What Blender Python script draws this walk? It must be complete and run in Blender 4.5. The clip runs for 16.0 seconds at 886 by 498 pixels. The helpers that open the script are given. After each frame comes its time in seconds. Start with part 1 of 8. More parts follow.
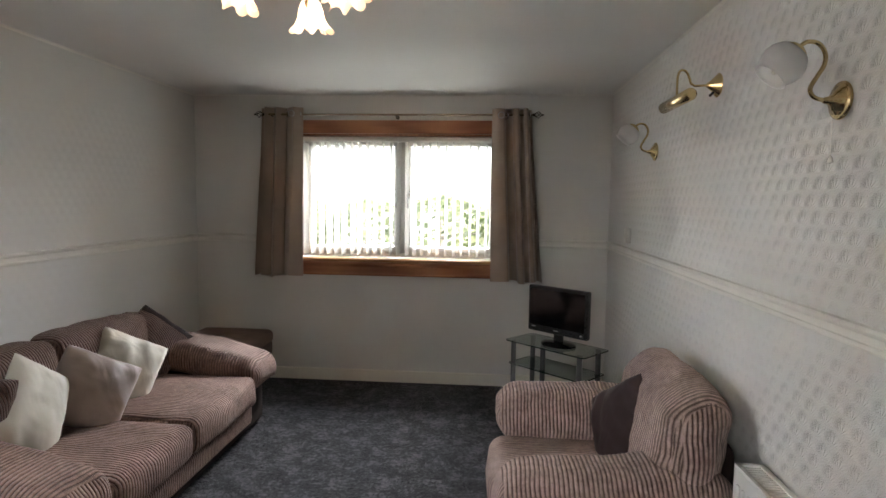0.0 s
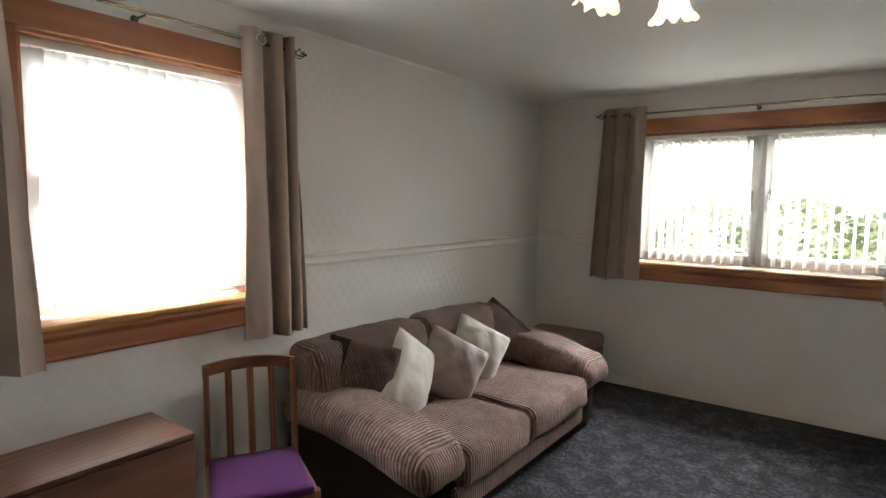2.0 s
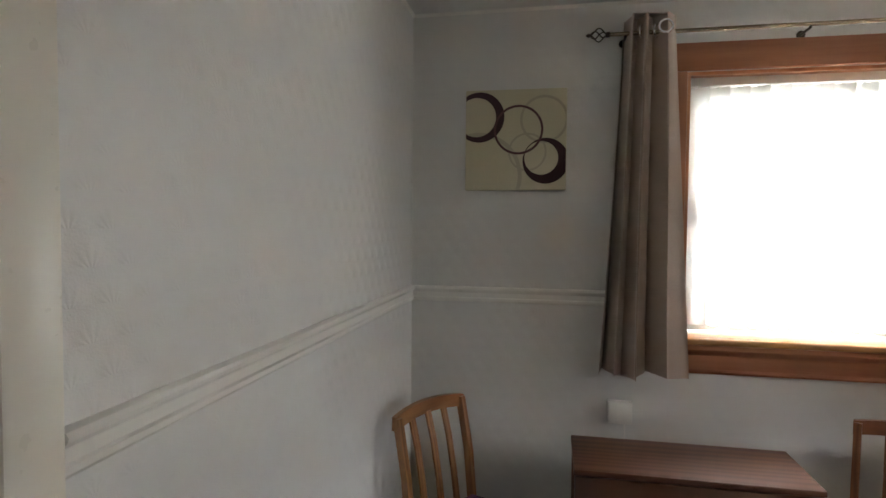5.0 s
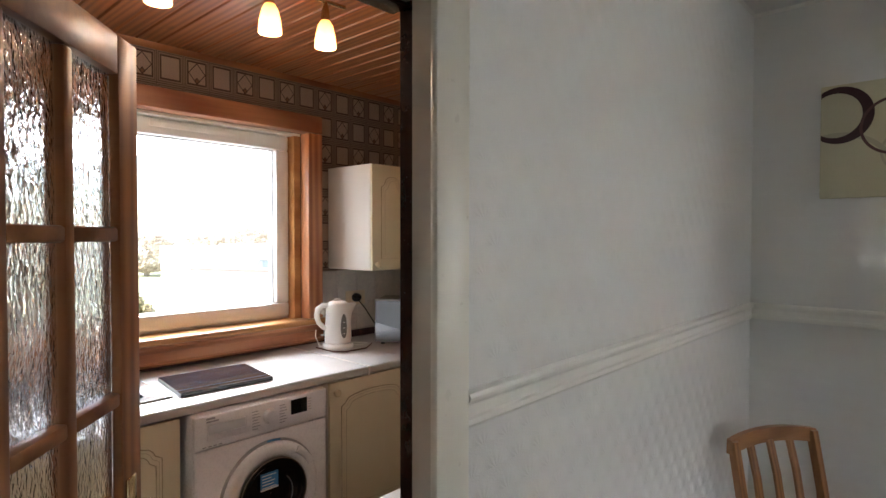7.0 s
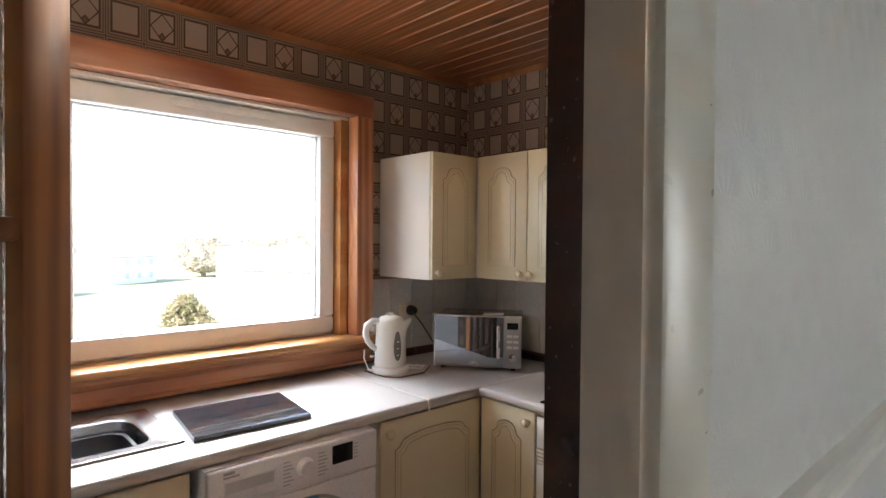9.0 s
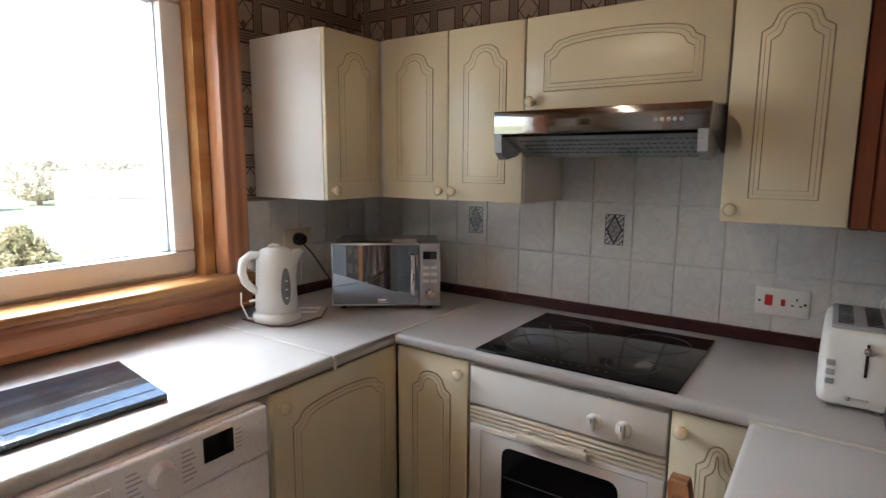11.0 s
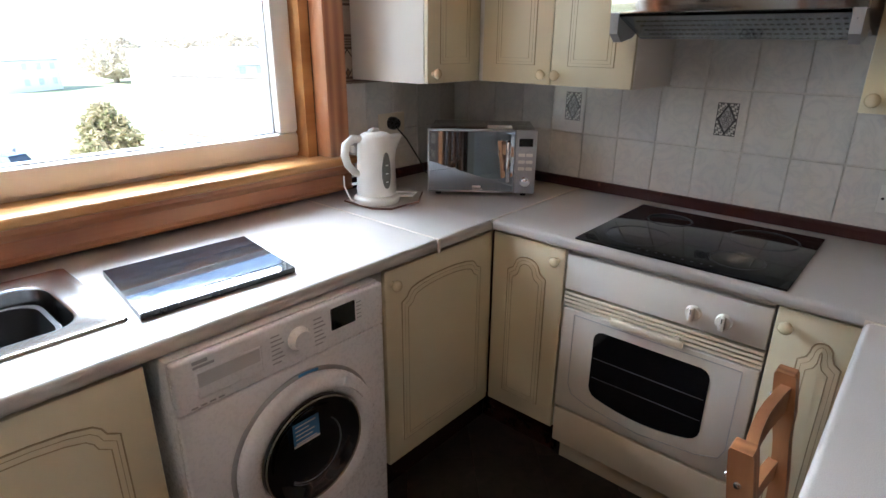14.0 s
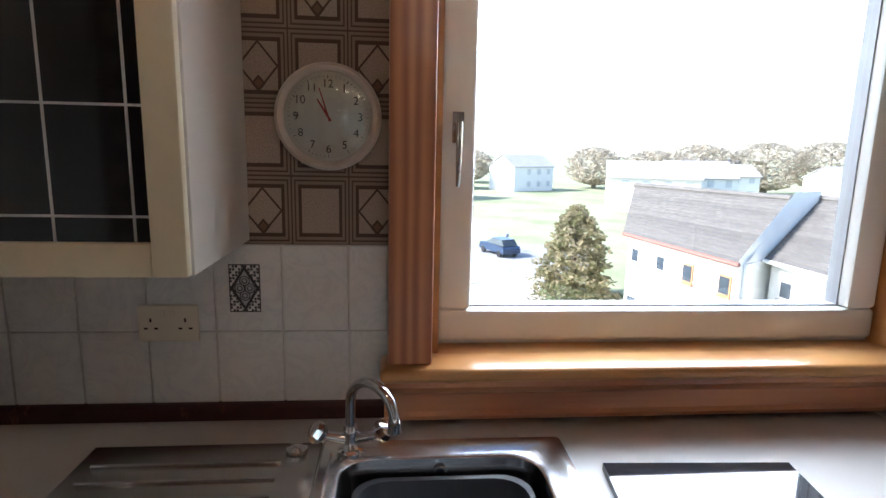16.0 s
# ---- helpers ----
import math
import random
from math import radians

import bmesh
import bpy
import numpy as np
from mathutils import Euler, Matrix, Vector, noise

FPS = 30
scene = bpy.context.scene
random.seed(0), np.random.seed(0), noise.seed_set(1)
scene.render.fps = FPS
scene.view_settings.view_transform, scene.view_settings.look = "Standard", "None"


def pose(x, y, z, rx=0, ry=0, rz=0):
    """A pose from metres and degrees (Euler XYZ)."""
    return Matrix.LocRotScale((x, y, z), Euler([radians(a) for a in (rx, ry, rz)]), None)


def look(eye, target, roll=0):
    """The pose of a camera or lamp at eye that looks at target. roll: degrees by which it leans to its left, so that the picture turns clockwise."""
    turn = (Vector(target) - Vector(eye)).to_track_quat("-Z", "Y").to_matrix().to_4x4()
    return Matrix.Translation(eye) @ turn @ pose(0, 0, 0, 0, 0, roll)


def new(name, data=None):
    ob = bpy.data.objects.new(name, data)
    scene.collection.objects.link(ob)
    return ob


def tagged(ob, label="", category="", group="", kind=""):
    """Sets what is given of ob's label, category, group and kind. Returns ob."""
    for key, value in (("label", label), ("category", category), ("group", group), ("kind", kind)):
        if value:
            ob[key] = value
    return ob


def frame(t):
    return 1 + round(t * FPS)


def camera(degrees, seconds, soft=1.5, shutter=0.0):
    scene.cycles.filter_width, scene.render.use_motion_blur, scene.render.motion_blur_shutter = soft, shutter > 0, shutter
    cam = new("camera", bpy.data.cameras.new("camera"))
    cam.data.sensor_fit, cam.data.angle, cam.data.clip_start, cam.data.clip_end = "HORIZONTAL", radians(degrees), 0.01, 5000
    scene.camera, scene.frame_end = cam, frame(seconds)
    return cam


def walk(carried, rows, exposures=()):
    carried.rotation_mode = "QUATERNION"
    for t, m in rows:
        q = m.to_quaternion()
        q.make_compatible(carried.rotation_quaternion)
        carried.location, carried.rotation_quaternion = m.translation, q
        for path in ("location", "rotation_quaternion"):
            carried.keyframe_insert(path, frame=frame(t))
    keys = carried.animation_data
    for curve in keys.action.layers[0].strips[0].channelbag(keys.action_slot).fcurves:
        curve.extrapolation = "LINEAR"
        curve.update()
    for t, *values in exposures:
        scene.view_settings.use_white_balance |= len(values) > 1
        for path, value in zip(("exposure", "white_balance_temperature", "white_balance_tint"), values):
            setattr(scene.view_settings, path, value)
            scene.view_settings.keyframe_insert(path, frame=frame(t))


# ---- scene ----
cam = camera(76.2, 16.0)
PATH = [
    (0, (0.245, 0.081, 1.562), (0.092, 2.067, 1.392), 0.8),
    (0.5, (0.192, 0.067, 1.562), (-0.172, 2.027, 1.393), 0.8),
    (1, (0.156, 0.089, 1.558), (-0.458, 1.985, 1.39), 0.7),
    (1.5, (0.148, 0.115, 1.56), (-0.783, 1.876, 1.387), 0.7),
    (2, (0.156, 0.106, 1.552), (-1.036, 1.703, 1.379), 0.7),
    (2.5, (0.151, 0.032, 1.542), (-1.277, 1.423, 1.377), 0.6),
    (3, (0.127, -0.038, 1.518), (-1.47, 1.157, 1.37), 0.5),
    (3.5, (0.054, 0.018, 1.527), (-1.705, 0.958, 1.376), 0.5),
    (4, (-0.008, 0.126, 1.493), (-1.941, 0.629, 1.391), 0.2),
    (4.5, (0.051, 0.219, 1.512), (-1.947, 0.233, 1.42), 0.3),
    (5, (0.173, 0.313, 1.515), (-1.788, -0.068, 1.434), 0.5),
    (5.2, (0.225, 0.347, 1.518), (-1.703, -0.179, 1.441), 0.5),
    (7.3, (0.326, 0.338, 1.525), (-1.089, -1.074, 1.478), 0.1),
    (7.5, (0.301, 0.293, 1.528), (-1.083, -1.15, 1.476), 0.2),
    (8, (0.187, 0.121, 1.558), (-1.123, -1.388, 1.486), 0.7),
    (8.2, (0.161, 0.09, 1.535), (-1.122, -1.444, 1.484), 0.3),
    (10.5, (-0.255, -0.521, 1.504), (-1.846, -1.722, 1.345), 0.3),
    (11, (-0.279, -0.554, 1.468), (-1.903, -1.682, 1.167), 0.3),
    (11.5, (-0.284, -0.574, 1.436), (-1.91, -1.645, 0.977), 0.3),
    (12, (-0.259, -0.57, 1.407), (-1.867, -1.598, 0.811), 0.2),
    (12.5, (-0.213, -0.539, 1.394), (-1.799, -1.545, 0.705), 0.2),
    (13, (-0.161, -0.509, 1.393), (-1.729, -1.515, 0.667), 0.1),
    (13.5, (-0.158, -0.554, 1.423), (-1.687, -1.614, 0.689), 0.3),
    (14, (-0.183, -0.636, 1.479), (-1.597, -1.87, 0.786), 0.5),
    (14.5, (-0.193, -0.733, 1.491), (-1.42, -2.199, 0.904), 0.5),
    (15, (-0.205, -0.885, 1.517), (-1.222, -2.534, 1.019), 0.8),
    (15.5, (-0.195, -0.993, 1.529), (-0.902, -2.821, 1.134), 1.0),
    (16, (-0.19, -1.145, 1.541), (-0.365, -3.105, 1.185), 1.3),
]
EXPO = [(0, 2.84, 6700, 17), (1.2, 2.88, 6720, 17), (2, 2.95, 6750, 17), (3.5, 2.88, 6800, 17), (5.2, 2.8, 6750, 17), (7.3, 2.96, 6550, 16), (8.2, 2.95, 6450, 15), (10.4, 2.9, 6250, 12), (11.5, 2.95, 6000, 9), (12.5, 3.15, 5850, 8), (13.5, 3.2, 5850, 9), (14.5, 2.55, 5900, 10), (15.2, 2.12, 5850, 10), (16, 2.12, 5880, 11)]
walk(cam, [(t, look(eye, target, roll)) for t, eye, target, roll in PATH], EXPO)

# ---- daylight and lamps ----
world = bpy.data.worlds.new("sky")
scene.world = world
world.use_nodes = True
wn = world.node_tree.nodes
sky = wn.new("ShaderNodeTexSky")
sky.sky_type, sky.sun_disc = "NISHITA", False
sky.sun_elevation, sky.sun_rotation = radians(36), radians(90)
sky.air_density, sky.dust_density = 1.0, 1.0
wn["Background"].inputs["Strength"].default_value = 0.15
world.node_tree.links.new(sky.outputs[0], wn["Background"].inputs[0])
sun = new("sun", bpy.data.lights.new("sun", "SUN"))
sun.data.energy, sun.data.angle, sun.data.color = 4.2, radians(10), (1, 0.97, 0.93)
sun.matrix_basis = look((0, 0, 0), (-0.81, 0.0, -0.59))


def sky_lamp(name, eye, target, w, h, watts, col=(0.88, 0.95, 1)):
    lamp = new(name, bpy.data.lights.new(name, "AREA"))
    lamp.data.shape, lamp.data.size, lamp.data.size_y = "RECTANGLE", w, h
    lamp.data.energy, lamp.data.color = watts, col
    lamp.matrix_basis = look(eye, target)
    return lamp


sky_lamp("sky_north", (-0.5, 6.9, 3.3), (-0.5, 4.4, 1.5), 3.0, 2.0, 145)
sky_lamp("sky_west", (-4.3, 1.3, 2.75), (-2.2, 1.3, 1.75), 2.6, 2.4, 235, (0.84, 0.93, 1))
sky_lamp("sky_south", (-1.85, -4.4, 3.35), (-1.45, -2.3, 2.6), 3.2, 2.4, 128)


# ---- making meshes ----
def bmnew():
    return bmesh.new()


def box(bm, x0, x1, y0, y1, z0, z1, r=0.0, seg=2, m=None):
    vs = [bm.verts.new((x, y, z)) for x in (x0, x1) for y in (y0, y1) for z in (z0, z1)]
    fs = [bm.faces.new([vs[i] for i in f]) for f in ((0, 1, 3, 2), (4, 6, 7, 5), (0, 4, 5, 1), (2, 3, 7, 6), (0, 2, 6, 4), (1, 5, 7, 3))]
    out = vs
    if r > 0:
        es = list({e for f in fs for e in f.edges})
        got = bmesh.ops.bevel(bm, geom=es, offset=r, segments=seg, profile=0.5, affect="EDGES")
        out = list({v for f in got["faces"] for v in f.verts} | {v for v in vs if v.is_valid})
    if m is not None:
        bmesh.ops.transform(bm, matrix=m, verts=out)
    return out


def ring(bm, pts):
    return [bm.verts.new(p) for p in pts]


def loft(bm, rings, closed=True, caps=True):
    n = len(rings[0])
    for a, b in zip(rings, rings[1:]):
        for i in range(n if closed else n - 1):
            j = (i + 1) % n
            bm.faces.new((a[i], a[j], b[j], b[i]))
    if caps and closed:
        bm.faces.new(list(reversed(rings[0])))
        bm.faces.new(rings[-1])


def tube(bm, pts, r, seg=8, loop=False, flat=1.0):
    """A round bar swept along pts; r a number or one for each point."""
    pts = [Vector(p) for p in pts]
    n = len(pts)
    rings, side = [], None
    for i, p in enumerate(pts):
        a = pts[(i - 1) % n] if loop or i else p
        b = pts[(i + 1) % n] if loop or i < n - 1 else p
        d = (b - a).normalized()
        if side is None:
            side = d.orthogonal().normalized()
        side = (side - d * side.dot(d)).normalized()
        up = d.cross(side)
        rad = r[i] if isinstance(r, (list, tuple)) else r
        rings.append(ring(bm, [p + side * rad * math.cos(k * math.tau / seg) + up * rad * flat * math.sin(k * math.tau / seg) for k in range(seg)]))
    if loop:
        rings.append(rings[0])
    loft(bm, rings, caps=not loop)


def lathe(bm, prof, centre=(0, 0, 0), axis=(0, 0, 1), seg=24, caps=True):
    """Turned shape: prof is (radius, height) along axis."""
    q = Vector((0, 0, 1)).rotation_difference(Vector(axis)).to_matrix()
    c = Vector(centre)
    rings = [ring(bm, [c + q @ Vector((max(r, 0.0004) * math.cos(k * math.tau / seg), max(r, 0.0004) * math.sin(k * math.tau / seg), h)) for k in range(seg)]) for r, h in prof]
    loft(bm, rings, caps=caps)


def softbox(bm, x0, x1, y0, y1, z0, z1, r=0.05, n=10, puff=(0, 0, 0), warp=None, lump=0.0):
    """A cushion: a box with edges of radius r, bulged on its faces by puff and bent by warp."""
    c = Vector(((x0 + x1) / 2, (y0 + y1) / 2, (z0 + z1) / 2))
    h = Vector(((x1 - x0) / 2, (y1 - y0) / 2, (z1 - z0) / 2))
    r = min(r, *h)
    made = {}

    def vert(u):
        key = tuple(round(a, 5) for a in u)
        if key not in made:
            # more of the grid goes to the rounded rims
            w = Vector([math.sin(a * math.pi / 2) for a in u])
            p = Vector([a * b for a, b in zip(w, h)])
            inner = Vector([max(-(b - r), min(b - r, a)) for a, b in zip(p, h)])
            d = p - inner
            q = inner + d.normalized() * r if d.length > 1e-6 else p
            for a in range(3):
                o = [k for k in range(3) if k != a]
                q[a] += puff[a] * w[a] * (1 - w[o[0]] ** 2) * (1 - w[o[1]] ** 2)
            q += c
            if lump:
                q += noise.noise_vector(q * 9) * lump
            made[key] = bm.verts.new(warp(q) if warp else q)
        return made[key]

    g = [-1 + 2 * i / n for i in range(n + 1)]
    for a in range(3):
        o = [(a + 1) % 3, (a + 2) % 3]
        for s in (-1, 1):
            for i in range(n):
                for j in range(n):
                    quad = []
                    for du, dv in ((0, 0), (1, 0), (1, 1), (0, 1)):
                        u = [0, 0, 0]
                        u[a], u[o[0]], u[o[1]] = s, g[i + du], g[j + dv]
                        quad.append(vert(u))
                    bm.faces.new(quad if s > 0 else quad[::-1])


def finish(bm, name, mat, smooth=40):
    bmesh.ops.recalc_face_normals(bm, faces=bm.faces)
    me = bpy.data.meshes.new(name)
    bm.to_mesh(me)
    bm.free()
    for m in mat if isinstance(mat, (list, tuple)) else [mat]:
        me.materials.append(m)
    if smooth:
        me.polygons.foreach_set("use_smooth", [True] * len(me.polygons))
        me.set_sharp_from_angle(angle=radians(smooth))
    return me


def thing(name, at, label, category, group="", rz=0.0, kind=""):
    """A thing of several parts: an Empty at its base."""
    ob = new(name)
    ob.empty_display_size = 0.1
    ob.matrix_basis = pose(*at, 0, 0, rz)
    return tagged(ob, label, category, group, kind)


def part(name, bm, mat, parent, label="", smooth=40, local=False):
    """One mesh under a thing (coordinates of the room, unless local) or under a part."""
    ob = new(name, finish(bm, name, mat, smooth))
    ob.parent = parent
    if not local and parent.type == "EMPTY":
        ob.matrix_parent_inverse = parent.matrix_basis.inverted()
    if label:
        ob["label"] = label
    return ob


def solo(name, bm, mat, label, category, group="", kind="", smooth=40):
    return tagged(new(name, finish(bm, name, mat, smooth)), label, category, group, kind)


def structure(name, bm, mat, label="", smooth=40):
    return tagged(new(name, finish(bm, name, mat, smooth)), label, name.split("_")[0], "", "structure")


# ---- materials ----
class Mat:
    """A node material built from Principled with a few helpers."""

    def __init__(self, name, rough=0.5, metal=0.0, spec=0.5):
        self.m = bpy.data.materials.new(name)
        self.m.use_nodes = True
        self.t = self.m.node_tree
        self.b = self.t.nodes["Principled BSDF"]
        self.b.inputs["Roughness"].default_value = rough
        self.b.inputs["Metallic"].default_value = metal
        self.b.inputs["Specular IOR Level"].default_value = spec
        self.co = self.t.nodes.new("ShaderNodeTexCoord").outputs["Object"]

    def n(self, kind, **kw):
        node = self.t.nodes.new("ShaderNode" + kind)
        for k, v in kw.items():
            if k in node.inputs:
                self.put(node.inputs[k], v)
            else:
                setattr(node, k, v)
        return node

    def put(self, sock, v):
        if isinstance(v, bpy.types.NodeSocket):
            self.t.links.new(v, sock)
        else:
            sock.default_value = v

    def math(self, op, a, b=0.0, c=0.0):
        node = self.t.nodes.new("ShaderNodeMath")
        node.operation = op
        for s, v in zip(node.inputs, (a, b, c)):
            self.put(s, v)
        return node.outputs[0]

    def scaled(self, s):
        node = self.n("Mapping", Vector=self.co)
        node.inputs["Scale"].default_value = s
        return node.outputs[0]

    def noise(self, scale, detail=4.0, rough=0.55, vec=None, dist=0.0):
        return self.n("TexNoise", Vector=vec or self.co, Scale=scale, Detail=detail, Roughness=rough, Distortion=dist).outputs["Fac"]

    def ramp(self, fac, *stops):
        node = self.n("ValToRGB", Fac=fac)
        e = node.color_ramp.elements
        while len(e) < len(stops):
            e.new(0.5)
        for k, (p, c) in zip(e, stops):
            k.position = p
            k.color = (*c, 1) if len(c) == 3 else c
        return node.outputs[0]

    def mix(self, fac, a, b, how="MIX"):
        node = self.n("Mix", data_type="RGBA", blend_type=how)
        for s, v in ((0, fac), (6, a), (7, b)):
            self.put(node.inputs[s], (*v, 1) if isinstance(v, tuple) and len(v) == 3 else v)
        return node.outputs[2]

    def xyz(self, vec=None):
        return self.n("SeparateXYZ", Vector=vec or self.co).outputs

    def colour(self, v):
        self.put(self.b.inputs["Base Color"], (*v, 1) if isinstance(v, tuple) else v)
        return self

    def rough(self, v):
        self.put(self.b.inputs["Roughness"], v)
        return self

    def bump(self, h, strength=0.3, dist=0.01):
        node = self.n("Bump", Height=h, Strength=strength, Distance=dist)
        if self.b.inputs["Normal"].is_linked:
            self.t.links.new(self.b.inputs["Normal"].links[0].from_socket, node.inputs["Normal"])
        self.t.links.new(node.outputs[0], self.b.inputs["Normal"])
        return self

    def set(self, **kw):
        for k, v in kw.items():
            self.put(self.b.inputs[k.replace("_", " ")], v)
        return self


def plain(name, col, rough=0.5, metal=0.0, var=0.08, scale=6.0, bump=0.05, bscale=120.0, spec=0.5):
    """Paint, plastic or metal: a base colour with slow and fine variation."""
    k = Mat(name, rough, metal, spec)
    lo, hi = tuple(c * (1 - var) for c in col), tuple(min(1, c * (1 + var)) for c in col)
    f = k.noise(scale, 5, 0.6)
    k.colour(k.ramp(f, (0.3, lo), (0.7, hi)))
    g = k.noise(bscale, 2)
    amt = min(0.12, rough * 0.5)
    k.rough(k.math("MULTIPLY_ADD", g, amt, max(0.01, rough - amt / 2)))
    if bump:
        k.bump(g, bump, 0.002)
    return k.m


def wood(name, dark, light, axis=0, scale=9.0, rough=0.35, knots=False, stretch=0.06, coat=0.0):
    """Sawn timber with grain along an axis."""
    k = Mat(name, rough)
    s = [1.0, 1.0, 1.0]
    s[axis] = stretch
    v = k.scaled(tuple(s))
    big = k.noise(scale, 3, 0.5, v, 0.6)
    fine = k.noise(scale * 9, 4, 0.6, v)
    w = k.n("TexWave", Vector=v, Scale=scale * 1.1, Distortion=7.0, Detail=2.0)
    w.inputs["Detail Scale"].default_value = 0.8
    f = k.math("ADD", k.math("MULTIPLY", w.outputs["Fac"], 0.4), k.math("ADD", k.math("MULTIPLY", big, 0.4), k.math("MULTIPLY", fine, 0.3)))
    tone = k.n("ObjectInfo").outputs["Random"]
    f = k.math("ADD", f, k.math("MULTIPLY_ADD", tone, 0.16, -0.08))
    col = k.ramp(f, (0.25, dark), (0.8, light))
    if knots:
        vo = k.n("TexVoronoi", Vector=k.scaled(tuple(5.0 if i != axis else 2.2 for i in range(3))), Scale=1.0)
        kn = k.ramp(vo.outputs["Distance"], (0.06, (1, 1, 1)), (0.14, (0, 0, 0)))
        col = k.mix(kn, col, tuple(c * 0.3 for c in dark))
    k.colour(col)
    k.bump(fine, 0.12, 0.002)
    if coat:
        k.set(Coat_Weight=coat, Coat_Roughness=0.15)
    return k.m


def embossed(name, col, along, rough=0.55, depth=0.5, deep=0.006):
    """Vinyl wallpaper with rows of embossed scallops; along is the wall's horizontal axis."""
    k = Mat(name, rough)
    x = k.xyz()
    u, v = k.math("DIVIDE", x[along], 0.075), k.math("DIVIDE", x[2], 0.052)
    row = k.math("FLOOR", v)
    sh = k.math("MULTIPLY", k.math("MODULO", k.math("ADD", row, 100.0), 2.0), 0.5)
    fu = k.math("SUBTRACT", k.math("FRACT", k.math("ADD", u, sh)), 0.5)
    fv = k.math("SUBTRACT", k.math("FRACT", v), 0.15)
    r = k.math("SQRT", k.math("ADD", k.math("POWER", k.math("ABSOLUTE", fu), 2.0), k.math("MULTIPLY", k.math("MULTIPLY", fv, fv), 0.5)))
    ang = k.math("ARCTAN2", fu, k.math("ADD", fv, 0.3))
    ribs = k.math("MULTIPLY", k.math("SINE", k.math("MULTIPLY", ang, 16.0)), 0.12)
    shell = k.n("MapRange", Value=r)
    for key, val in (("From Min", 0.12), ("From Max", 0.5), ("To Min", 1.0), ("To Max", 0.0)):
        shell.inputs[key].default_value = val
    shell.interpolation_type = "SMOOTHSTEP"
    worn = k.math("MULTIPLY_ADD", k.noise(3.5, 3), 1.1, 0.35)
    h = k.math("ADD", k.math("MULTIPLY", k.math("MULTIPLY", shell.outputs[0], worn), k.math("ADD", ribs, 1.0)), k.math("MULTIPLY", k.noise(220, 2), 0.3))
    slow = k.noise(1.3, 4, 0.6)
    k.colour(k.ramp(slow, (0.3, tuple(c * 0.93 for c in col)), (0.75, col)))
    k.bump(h, depth, deep)
    return k.m


def cord(name, dark, light, axis, pitch=0.0172):
    """Jumbo corduroy with ribs across an axis, brushed lighter in patches."""
    k = Mat(name, 0.85, 0, 0.25)
    wob = k.math("MULTIPLY", k.math("SUBTRACT", k.noise(5, 2), 0.5), 0.02)
    nn = k.xyz(k.n("TexCoord").outputs["Normal"])
    end = k.math("GREATER_THAN", k.math("ABSOLUTE", nn[axis]), 0.72)
    here = k.math("ADD", k.math("MULTIPLY", k.xyz()[axis], k.math("SUBTRACT", 1.0, end)), k.math("MULTIPLY", k.xyz()[1 - axis], end))
    u = k.math("MULTIPLY", k.math("ADD", here, wob), math.tau / pitch)
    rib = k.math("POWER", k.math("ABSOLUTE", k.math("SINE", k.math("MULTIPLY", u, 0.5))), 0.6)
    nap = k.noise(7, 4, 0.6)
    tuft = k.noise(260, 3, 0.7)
    # Shade between the ribs is put into the colour: grooves go darkest.
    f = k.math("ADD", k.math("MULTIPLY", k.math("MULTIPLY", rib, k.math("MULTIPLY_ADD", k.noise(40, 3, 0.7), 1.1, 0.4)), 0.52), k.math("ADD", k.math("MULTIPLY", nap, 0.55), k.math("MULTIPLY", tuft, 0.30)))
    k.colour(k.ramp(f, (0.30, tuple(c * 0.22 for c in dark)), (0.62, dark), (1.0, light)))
    k.bump(k.math("ADD", rib, k.math("MULTIPLY", tuft, 0.35)), 1.0, 0.009)
    k.set(Sheen_Weight=0.25, Sheen_Roughness=0.4, Sheen_Tint=(0.9, 0.8, 0.72, 1))
    return k.m


def fabric(name, col, rough=0.8, weave=700.0, sheen=0.3, bump=0.25, var=0.12, crease=0.0):
    k = Mat(name, rough, 0, 0.3)
    s = k.noise(4, 5, 0.6)
    v = k.scaled((1, 1, 0.25))
    th = k.noise(weave * 0.5, 2, 0.6, v)
    f = k.math("ADD", k.math("MULTIPLY", s, 0.6), k.math("MULTIPLY", th, 0.4))
    k.colour(k.ramp(f, (0.25, tuple(c * (1 - var * 1.5) for c in col)), (0.75, tuple(min(1, c * (1 + var)) for c in col))))
    k.bump(th, bump, 0.002)
    if crease:
        fold = k.noise(6, 2, 0.45, k.scaled((1, 1.5, 0.8)), 0.4)
        k.bump(fold, crease, 0.03)
    k.set(Sheen_Weight=sheen, Sheen_Roughness=0.35)
    return k.m


def glass(name, col=(1, 1, 1), rough=0.0, ior=1.45):
    k = Mat(name, rough)
    k.colour(col).set(Transmission_Weight=1.0, IOR=ior)
    return k


def glow(name, col, strength):
    k = Mat(name, 0.4)
    k.colour(col).set(Emission_Color=(*col, 1), Emission_Strength=strength)
    return k.m


